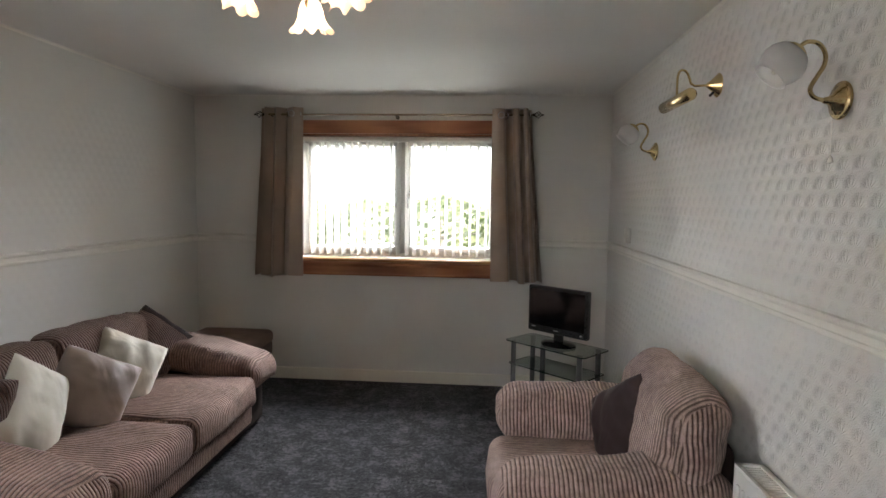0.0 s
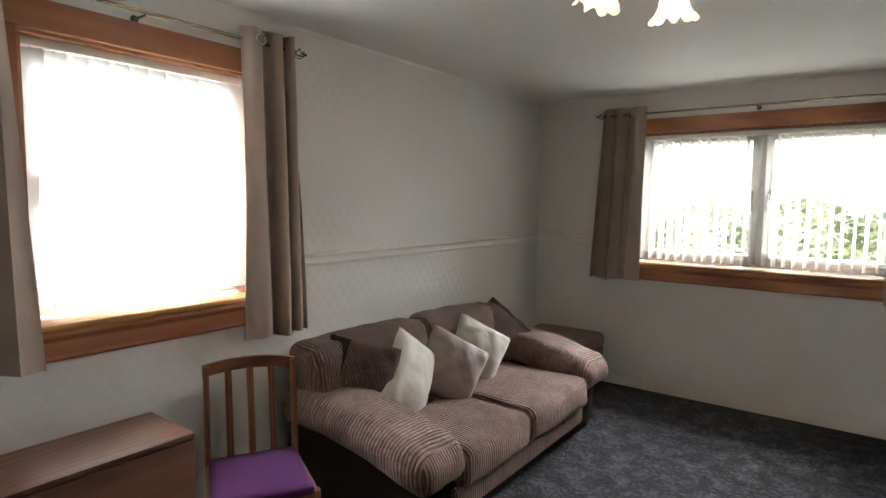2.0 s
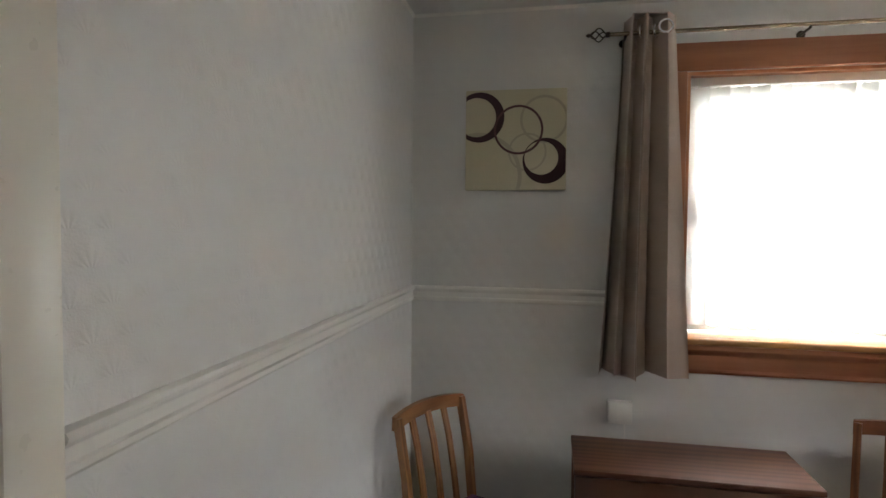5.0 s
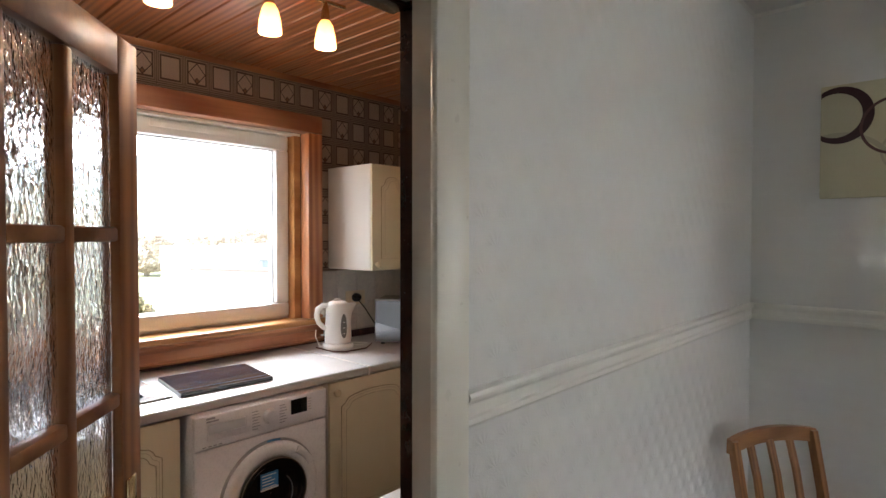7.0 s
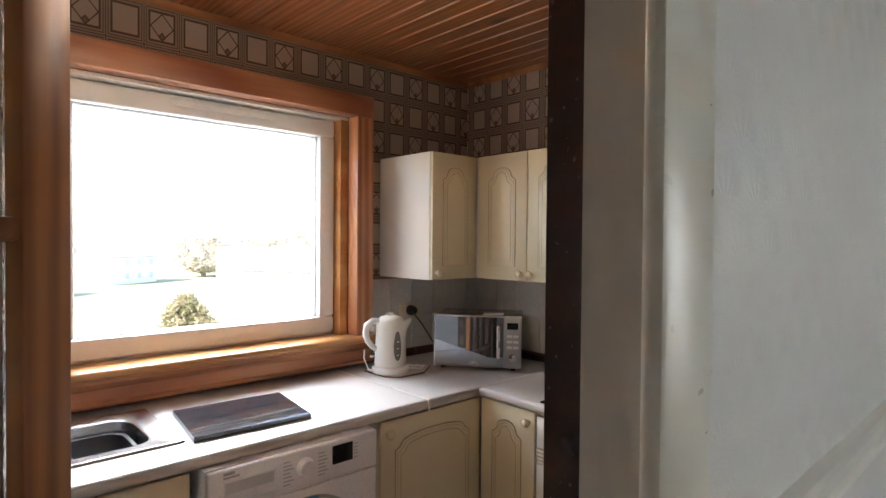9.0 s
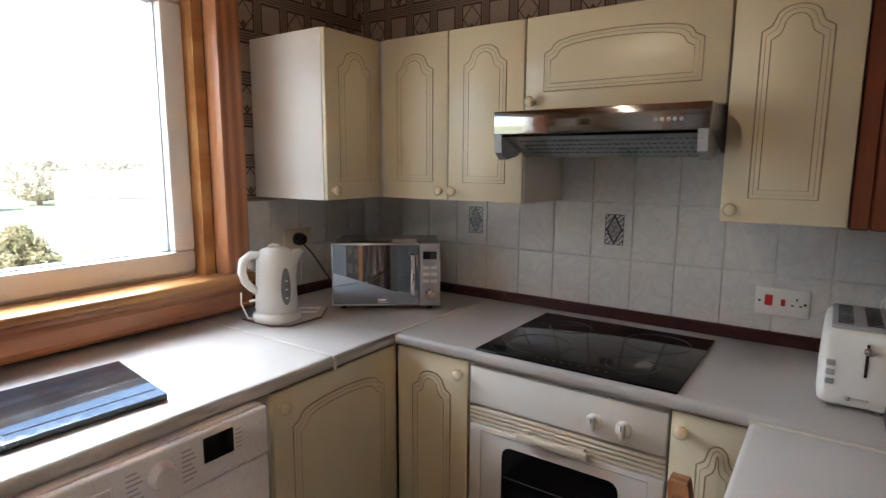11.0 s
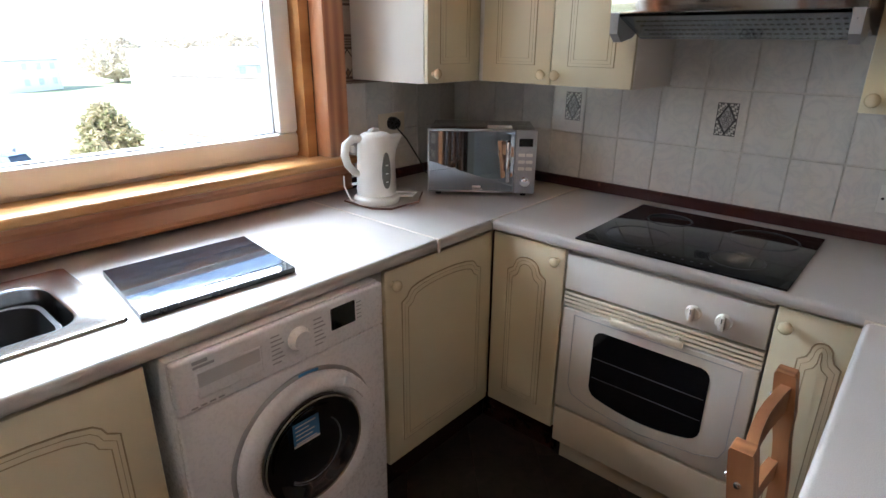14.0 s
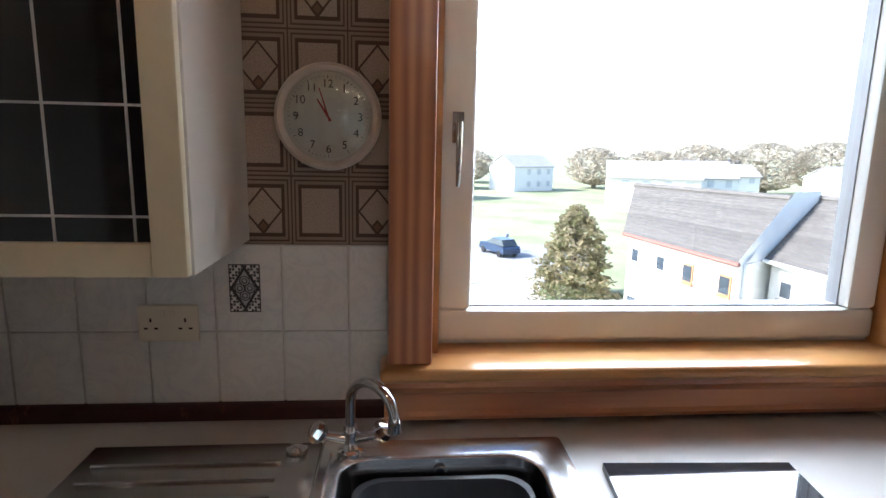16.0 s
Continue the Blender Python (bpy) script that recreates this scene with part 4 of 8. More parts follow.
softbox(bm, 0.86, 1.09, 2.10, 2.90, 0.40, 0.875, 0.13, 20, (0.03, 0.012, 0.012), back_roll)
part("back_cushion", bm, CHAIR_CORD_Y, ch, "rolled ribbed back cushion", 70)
pillow("cushion", (0.855, 2.58, 0.59), (-0.88, -0.36, 0.32), 38, (0.36, 0.36), PLUM_CLOTH, "dark plum satin cushion standing in the armchair", 0.13)

# ---- television and stand ----
A, B = Vector((0.40, 4.33, 0)), Vector((0.91, 3.86, 0))
ux = (B - A).normalized()
uy = Vector((-ux.y, ux.x, 0))
W, DPT = (B - A).length, 0.33
std = thing("tv_stand", (A + ux * W / 2 + uy * DPT / 2), "smoked glass corner stand with grey metal legs", "tv stand")
for z, w, dep in ((0.52, W, DPT), (0.345, W - 0.04, DPT - 0.03), (0.14, W - 0.04, DPT - 0.03)):
    bm = bmnew()
    o = A + ux * (W - w) / 2 + uy * (DPT - dep) / 2
    outline = []
    for cx, cy, a0 in ((0.03, 0.03, 180), (w - 0.03, 0.03, 270), (w - 0.03, dep - 0.03, 0), (0.03, dep - 0.03, 90)):
        for t in (0, 30, 60, 90):
            a = radians(a0 + t)
            outline.append(o + ux * (cx + 0.03 * math.cos(a)) + uy * (cy + 0.03 * math.sin(a)))
    loft(bm, [ring(bm, [p + Vector((0, 0, z - 0.008)) for p in outline]), ring(bm, [p + Vector((0, 0, z)) for p in outline])])
    sh = part("shelf", bm, SMOKED, std, "clear smoked glass shelf", 30)
    bm = bmnew()
    tube(bm, [p + Vector((0, 0, z - 0.004)) for p in outline], 0.0046, 6, True)
    part("edge", bm, GLASS_EDGE, sh)
for a, b in ((0.05, 0.045), (W - 0.06, 0.045), (0.05, DPT - 0.05), (W - 0.06, DPT - 0.05), (W * 0.45, 0.06)):
    p = A + ux * a + uy * b
    bm = bmnew()
    for z0, z1 in ((0.012, 0.132), (0.14, 0.337), (0.345, 0.512)):
        tube(bm, [p + Vector((0, 0, z0)), p + Vector((0, 0, z1))], 0.019, 14)
    tube(bm, [p, p + Vector((0, 0, 0.012))], 0.014, 12)
    part("leg", bm, STAND_GREY, std, "grey metal tube leg", 50)
tl, tr = Vector((0.583, 4.36, 0)), Vector((0.965, 4.02, 0))
tx = (tr - tl).normalized()
tn = Vector((tx.y, -tx.x, 0))
tv = thing("television", (tl + tr) / 2 + Vector((0, 0, 0.52)), "small black flat-screen television on the glass stand", "television")
TM = Matrix(((tx.x, -tn.x, 0, tl.x), (tx.y, -tn.y, 0, tl.y), (0, 0, 1, 0), (0, 0, 0, 1)))
tw = (tr - tl).length
bm = bmnew()
box(bm, 0, tw, -0.02, 0.03, 0.60, 0.945, 0.012, 3, TM)
box(bm, 0.06, tw - 0.06, 0.03, 0.065, 0.64, 0.90, 0.015, 2, TM)
part("cabinet", bm, BLACK, tv, "black plastic cabinet")
bm = bmnew()
box(bm, 0.022, tw - 0.022, -0.0235, -0.0205, 0.652, 0.922, 0, 1, TM)
part("screen", bm, BLACK_GLOSS, tv, "switched-off dark screen")
bm = bmnew()
box(bm, tw / 2 - 0.035, tw / 2 + 0.035, 0.0, 0.035, 0.53, 0.62, 0.008, 2, TM)
part("neck", bm, BLACK, tv)
bm = bmnew()
c = TM @ Vector((tw / 2, 0.015, 0.521))
rr = []
for z, f in ((0, 1.0), (0.012, 1.0), (0.024, 0.8), (0.03, 0.3)):
    rr.append(ring(bm, [c + tx * 0.135 * f * math.cos(q * math.tau / 28) + tn * 0.10 * f * math.sin(q * math.tau / 28) + Vector((0, 0, z)) for q in range(28)]))
loft(bm, rr)
part("foot", bm, BLACK_GLOSS, tv, "oval glossy foot")
bm = bmnew()
c = TM @ Vector((tw - 0.045, -0.0225, 0.622))
lathe(bm, [(0.011, -0.002), (0.012, 0.001), (0.008, 0.003)], c, tn, 14)
part("power_button", bm, CHROME, tv, "round chrome power button")
bm = bmnew()
box(bm, 0.04, 0.075, -0.0225, -0.0205, 0.634, 0.640, 0, 1, TM)
part("mark", bm, SILVER, tv, "small silver mark")
bm = bmnew()
box(bm, tw / 2 - 0.02, tw / 2 + 0.02, -0.0225, -0.0205, 0.626, 0.632, 0, 1, TM)
part("mark", bm, SILVER, tv, "small silver mark")

# ---- drop-leaf table ----
tb = thing("drop_leaf_table", (-1.9, 0.78, 0), "brown veneered drop-leaf table with leaves down", "table")
X0, X1, Y0, Y1, TZ = -2.075, -1.748, 0.395, 1.165, 0.70
bm = bmnew()
box(bm, X0, X1, Y0, Y1, TZ - 0.02, TZ, 0.003)
part("tabletop", bm, TEAK_Y, tb, "narrow fixed top")
bm = bmnew()
box(bm, X1 - 0.019, X1 + 0.001, Y0 + 0.004, Y1 - 0.004, 0.10, TZ - 0.024, 0.003)
part("leaf", bm, TEAK_Z, tb, "hanging front leaf")
bm = bmnew()
box(bm, X0 - 0.001, X0 + 0.019, Y0 + 0.004, Y1 - 0.004, 0.10, TZ - 0.024, 0.003)
part("leaf", bm, TEAK_Z, tb, "hanging rear leaf")
for y in (Y0 + 0.03, Y1 - 0.05):
    bm = bmnew()
    box(bm, X0 + 0.03, X1 - 0.03, y, y + 0.02, 0, TZ - 0.022, 0.002)
    part("end_panel", bm, TEAK_Z, tb)
for y in (Y0 + 0.12, Y1 - 0.16):
    bm = bmnew()
    tube(bm, [(X1 - 0.018, y, TZ - 0.022), (X1 - 0.018, y + 0.04, TZ - 0.022)], 0.004, 8)
    part("hinge", bm, BRASS, tb)


# ---- dining chairs ----
def dining_chair(at, facing, wood_mat, rail_mat, label):
    f = Vector(facing).normalized()
    rz = math.degrees(math.atan2(f.y, f.x)) - 90
    c = thing("dining_chair", at, label, "chair", "dining chairs", rz)
    w = 0.18
    for s in (-1, 1):
        bm = bmnew()
        pts = [(s * (w - 0.005), -0.025, 0), (s * (w - 0.005), 0, 0.20), (s * w, 0.0, 0.43), (s * w, -0.02, 0.62), (s * w, -0.065, 0.83)]
        rings = []
        for p in pts:
            x, y, z = p
            rings.append(ring(bm, [(x - 0.012, y - 0.015, z), (x + 0.012, y - 0.015, z), (x + 0.012, y + 0.015, z), (x - 0.012, y + 0.015, z)]))
        loft(bm, rings)
        part("back_post", bm, wood_mat, c, "", 30, True)
        bm = bmnew()
        rings = [ring(bm, [(s * 0.195 + a * 0.014 * q, 0.385 + b * 0.014 * q, z) for a, b in ((-1, -1), (1, -1), (1, 1), (-1, 1))]) for z, q in ((0, 0.8), (0.43, 1.1))]
        loft(bm, rings)
        part("front_leg", bm, wood_mat, c, "", 30, True)
        bm = bmnew()
        loft(bm, [ring(bm, [(s * q + a, y, z) for a, z in ((-0.009, 0.37), (0.009, 0.37), (0.009, 0.43), (-0.009, 0.43))]) for q, y in ((0.178, 0.01), (0.195, 0.385))])
        part("side_rail", bm, wood_mat, c, "", 30, True)
    bm = bmnew()
    rings = []
    for i in range(11):
        q = -1 + 0.2 * i
        z = 0.835 + 0.018 * (1 - q * q)
        y = -0.068 - 0.022 * (1 - q * q)
        x = q * (w + 0.014)
        rings.append(ring(bm, [(x, y - 0.013, z - 0.05), (x, y + 0.012, z - 0.05), (x, y + 0.010, z), (x, y - 0.011, z)]))
    loft(bm, rings)
    part("top_rail", bm, rail_mat, c, "curved top rail", 30, True)
    for q in (-0.5, 0, 0.5):
        bm = bmnew()
        rings = []
        for z, y in ((0.42, 0.0), (0.56, -0.022), (0.70, -0.05), (0.81, -0.082)):
            rings.append(ring(bm, [(q * w * 2 * 0.5 - 0.014, y - 0.005, z), (q * w + 0.014, y - 0.005, z), (q * w + 0.014, y + 0.005, z), (q * w - 0.014, y + 0.005, z)]))
        loft(bm, rings)
        part("slat", bm, wood_mat, c, "", 30, True)
    bm = bmnew()
    box(bm, -0.19, 0.19, 0.377, 0.395, 0.37, 0.425, 0.003)
    box(bm, -0.17, 0.17, -0.008, 0.008, 0.37, 0.425, 0.003)
    part("front_rail", bm, rail_mat, c, "", 30, True)
    bm = bmnew()
    softbox(bm, -0.19, 0.19, 0.0, 0.405, 0.415, 0.455, 0.018, 10, (0, 0, 0.012), lambda p: Vector((p.x * (0.94 + 0.15 * p.y), p.y, p.z)))
    part("seat", bm, PURPLE, c, "purple padded drop-in seat", 60, True)
    return c


pa, pb = Vector((-2.056, 1.397, 0)), Vector((-1.888, 1.70, 0))
fa = Vector((0.875, -0.485, 0))
dining_chair((pa + pb) / 2 + fa * 0.065, fa, CHAIR_RED, CHAIR_RED_X, "red-brown slatted dining chair with purple seat beside the sofa")
pa, pb = Vector((-2.058, -0.048, 0)), Vector((-1.75, -0.215, 0))
fb = Vector((0.48, 0.87, 0))
dining_chair((pa + pb) / 2 + fb * 0.065, fb, CHAIR_GOLD, CHAIR_GOLD_X, "golden-brown slatted dining chair in the corner")

# ---- wall things ----
cv = thing("canvas_print", (WX + 0.015, 0.15, 1.67), "square cream canvas print of overlapping plum rings", "picture")
CY0, CY1, CZ0, CZ1 = -0.06, 0.362, 1.669, 2.09
bm = bmnew()
box(bm, WX + 0.001, WX + 0.03, CY0, CY1, CZ0, CZ1, 0.004)
part("canvas", bm, CANVAS, cv)


def ring_print(cy, cz, r0, r1, mat, x, dy=0.0, dz=0.0, a0=0, a1=360):
    """A flat printed ring cut at the canvas edge; the hole may sit off centre."""
    bm = bmnew()
    n = 72
    for i in range(n):
        t0, t1 = radians(a0 + (a1 - a0) * i / n), radians(a0 + (a1 - a0) * (i + 1) / n)
        q = [(cy + r1 * math.cos(t0), cz + r1 * math.sin(t0)), (cy + r1 * math.cos(t1), cz + r1 * math.sin(t1)), (cy + dy + r0 * math.cos(t1), cz + dz + r0 * math.sin(t1)), (cy + dy + r0 * math.cos(t0), cz + dz + r0 * math.sin(t0))]
        q = [(min(max(a, CY0 + 0.002), CY1 - 0.002), min(max(b, CZ0 + 0.002), CZ1 - 0.002)) for a, b in q]
        if abs((q[0][0] - q[2][0]) * (q[1][1] - q[3][1]) - (q[1][0] - q[3][0]) * (q[0][1] - q[2][1])) > 1e-7:
            bm.faces.new([bm.verts.new((x, a, b)) for a, b in q])
    part("printed_ring", bm, mat, cv, "", 0)


S = CY1 - CY0


def cvp(u, v):
    return CY0 + u * S, CZ1 - v * S


for u, v, r0, r1, mat, dx, dy, dz in ((0.13, 0.86, 0.40, 0.44, INK_PALE, 0.0308, 0, 0), (0.78, 0.30, 0.21, 0.235, INK_PALE, 0.0308, 0, 0), (0.62, 0.62, 0.17, 0.19, INK_PALE, 0.0308, 0, 0),
                                      (0.14, 0.27, 0.195, 0.25, INK, 0.0316, -0.012, 0.0), (0.80, 0.71, 0.165, 0.225, INK, 0.0316, -0.018, 0.012), (0.53, 0.40, 0.222, 0.245, INK_MAUVE, 0.0322, 0, 0)):
    cy, cz = cvp(u, v)
    ring_print(cy, cz, r0 * S, r1 * S, mat, WX + dx, dy, dz)

bx = thing("wall_socket", (WX + 0.02, 0.595, 0.75), "grey-white surface box with a thin cable above the table", "socket")
bm = bmnew()
box(bm, WX + 0.001, WX + 0.038, 0.548, 0.645, 0.705, 0.797, 0.005)
part("box", bm, WHITE_PLASTIC, bx)
bm = bmnew()
box(bm, WX + 0.038, WX + 0.0405, 0.552, 0.641, 0.709, 0.793, 0.002)
lathe(bm, [(0.004, 0), (0.004, 0.003), (0.001, 0.003)], (WX + 0.040, 0.59, 0.745), (1, 0, 0), 10)
part("face_plate", bm, WHITE_PLASTIC, bx)
bm = bmnew()
tube(bm, [(WX + 0.02, 0.615, 0.707), (WX + 0.018, 0.618, 0.66), (WX + 0.02, 0.61, 0.5), (WX + 0.015, 0.615, 0.2)], 0.003, 6)
part("cable", bm, WHITE_PLASTIC, bx)

sw = thing("light_switch", (EX - 0.01, 4.12, 1.31), "small white pull switch box above the dado rail", "switch")
bm = bmnew()
box(bm, EX - 0.03, EX - 0.001, 4.075, 4.155, 1.285, 1.39, 0.006)
part("box", bm, WHITE_PLASTIC, sw)
bm = bmnew()
box(bm, EX - 0.036, EX - 0.03, 4.105, 4.125, 1.32, 1.35, 0.002)
part("rocker", bm, WHITE_PLASTIC, sw)


def wall_light(y, z, pull=True):
    th = thing("wall_light", (EX, y, z), "brass swan-neck wall light with frosted glass globe, unlit", "wall light", "brass wall lights")
    bm = bmnew()
    lathe(bm, [(0.050, 0.001), (0.054, 0.004), (0.053, 0.009), (0.046, 0.012), (0.040, 0.013), (0.038, 0.018), (0.030, 0.021), (0.027, 0.026), (0.016, 0.030), (0.011, 0.040), (0.008, 0.052), (0.001, 0.056)], (EX, y, z), (-1, 0, 0), 32)
    part("wall_plate", bm, BRASS, th, "stepped round brass plate", 60)
    bm = bmnew()
    pts = [(EX - 0.05, y, z), (EX - 0.078, y + 0.002, z + 0.010), (EX - 0.088, y + 0.004, z + 0.034), (EX - 0.070, y + 0.006, z + 0.068), (EX - 0.052, y + 0.008, z + 0.100), (EX - 0.050, y + 0.010, z + 0.132), (EX - 0.068, y + 0.012, z + 0.160), (EX - 0.098, y + 0.014, z + 0.166), (EX - 0.122, y + 0.015, z + 0.150)]
    fine = []
    for i in range(len(pts) - 1):
        p0, p1, p2, p3 = (Vector(pts[max(0, min(len(pts) - 1, i + o))]) for o in (-1, 0, 1, 2))
        for t in (0, 0.25, 0.5, 0.75):
            fine.append(0.5 * (2 * p1 + (p2 - p0) * t + (2 * p0 - 5 * p1 + 4 * p2 - p3) * t * t + (3 * p1 - p0 - 3 * p2 + p3) * t ** 3))
    fine.append(Vector(pts[-1]))
    tube(bm, fine, 0.006, 10)
    part("arm", bm, BRASS, th, "swan-neck tube", 60)
    tip = Vector(pts[-1])
    ax = Vector((-0.66, 0.05, -0.75)).normalized()
    bm = bmnew()
    lathe(bm, [(0.008, -0.008), (0.024, 0.0), (0.034, 0.008), (0.036, 0.016), (0.030, 0.014)], tip, ax, 20)
    part("gallery", bm, BRASS, th, "", 60)
    bm = bmnew()
    prof = [(0.026, 0.010), (0.050, 0.020), (0.064, 0.042), (0.068, 0.066), (0.062, 0.090), (0.052, 0.108), (0.055, 0.118), (0.051, 0.117), (0.048, 0.107), (0.058, 0.088), (0.064, 0.066), (0.060, 0.043), (0.047, 0.023), (0.024, 0.013)]
    lathe(bm, [(r * 0.92, h * 0.92) for r, h in prof], tip, ax, 28)
    part("shade", bm, FROST, th, "frosted cut glass globe", 60)
    bm = bmnew()
    lathe(bm, [(0.012, 0.01), (0.013, 0.035), (0.017, 0.05), (0.016, 0.075), (0.004, 0.095)], tip, ax, 14)
    part("bulb", bm, WHITE_PLASTIC, th, "", 60)
    if pull:
        bm = bmnew()
        tube(bm, [(EX - 0.03, y - 0.01, z - 0.05), (EX - 0.03, y - 0.012, z - 0.155)], 0.0012, 5)
        lathe(bm, [(0.002, 0.02), (0.006, 0.012), (0.008, 0.0), (0.002, 0)], (EX - 0.03, y - 0.012, z - 0.175), (0, 0, 1), 10)
        part("pull_cord", bm, GLOSS_WHITE, th)
    return th


wall_light(1.79, 1.86)
wall_light(3.57, 1.87, False)
pl = thing("picture_light", (EX, 2.68, 2.08), "brass picture light with a slim tube shade, unlit", "picture light")
bm = bmnew()
lathe(bm, [(0.050, 0.001), (0.052, 0.005), (0.046, 0.010), (0.022, 0.034), (0.008, 0.052), (0.003, 0.058)], (EX, 2.68, 2.08), (-1, 0, 0), 28)
part("wall_plate", bm, BRASS, pl, "", 60)
bm = bmnew()
tube(bm, [(EX - 0.05, 2.68, 2.08), (EX - 0.10, 2.685, 2.078), (EX - 0.115, 2.69, 2.09), (EX - 0.122, 2.69, 2.112), (EX - 0.130, 2.69, 2.132), (EX - 0.142, 2.69, 2.145), (EX - 0.157, 2.69, 2.148), (EX - 0.168, 2.69, 2.138), (EX - 0.173, 2.69, 2.115), (EX - 0.173, 2.69, 2.03)], 0.005, 10)
part("arm", bm, BRASS, pl, "", 70)
bm = bmnew()
seg = 20
rings = [ring(bm, [(EX - 0.173 + 0.026 * f * math.cos(q * math.tau / seg), y, 2.012 + 0.026 * f * math.sin(q * math.tau / seg)) for q in range(seg)]) for y, f in ((2.505, 0.7), (2.515, 1.0), (2.865, 1.0), (2.875, 0.7))]
loft(bm, rings)
part("tube_shade", bm, BRASS, pl, "slim polished tube", 50)
bm = bmnew()
tube(bm, [(EX - 0.03, 2.66, 2.045), (EX - 0.045, 2.655, 2.03)], 0.006, 8)
part("switch_toggle", bm, BLACK, pl)

# radiator
rd = thing("radiator", (EX - 0.07, 1.45, 0.1), "cream enamelled panel radiator with a top grille", "radiator")
RX0, RX1, RY0, RY1, RZ0, RZ1 = EX - 0.115, EX - 0.02, 0.85, 2.06, 0.13, 0.665
for x in (RX0, RX1 - 0.012):
    bm = bmnew()
    box(bm, x, x + 0.012, RY0, RY1, RZ0, RZ1 - 0.012, 0.004)
    for i in range(29):
        y = RY0 + 0.04 + i * (RY1 - RY0 - 0.08) / 28
        if x == RX0:
            box(bm, x - 0.006, x + 0.001, y - 0.011, y + 0.011, RZ0 + 0.05, RZ1 - 0.06, 0.004, 1)
    part("panel", bm, RAD_WHITE, rd, "ribbed steel panel", 40)
bm = bmnew()
for a, b, c, d in ((RX0 - 0.001, RX0 + 0.018, RY0, RY1), (RX1 - 0.018, RX1, RY0, RY1), (RX0, RX1, RY0, RY0 + 0.02), (RX0, RX1, RY1 - 0.02, RY1)):
    box(bm, a, b, c, d, RZ1 - 0.012, RZ1, 0.002)
for i in range(70):
    y = RY0 + 0.03 + i * (RY1 - RY0 - 0.06) / 69
    box(bm, RX0 + 0.016, RX1 - 0.016, y - 0.004, y + 0.004, RZ1 - 0.010, RZ1 - 0.004)
part("top_grille", bm, RAD_WHITE, rd, "slotted top grille", 30)
for y in (RY0, RY1 - 0.006):
    bm = bmnew()
    box(bm, RX0 - 0.001, RX1, y, y + 0.006, RZ0 + 0.01, RZ1 - 0.001, 0.002)
    part("side_cover", bm, RAD_WHITE, rd)
bm = bmnew()
tube(bm, [(RX0 + 0.04, RY0 - 0.02, 0), (RX0 + 0.04, RY0 - 0.02, 0.17), (RX0 + 0.04, RY0 + 0.01, 0.17)], 0.008, 10)
for y in (RY0 + 0.15, RY1 - 0.15):
    box(bm, RX1 - 0.001, EX, y - 0.02, y + 0.02, 0.2, 0.6)
part("pipe_and_brackets", bm, RAD_WHITE, rd)

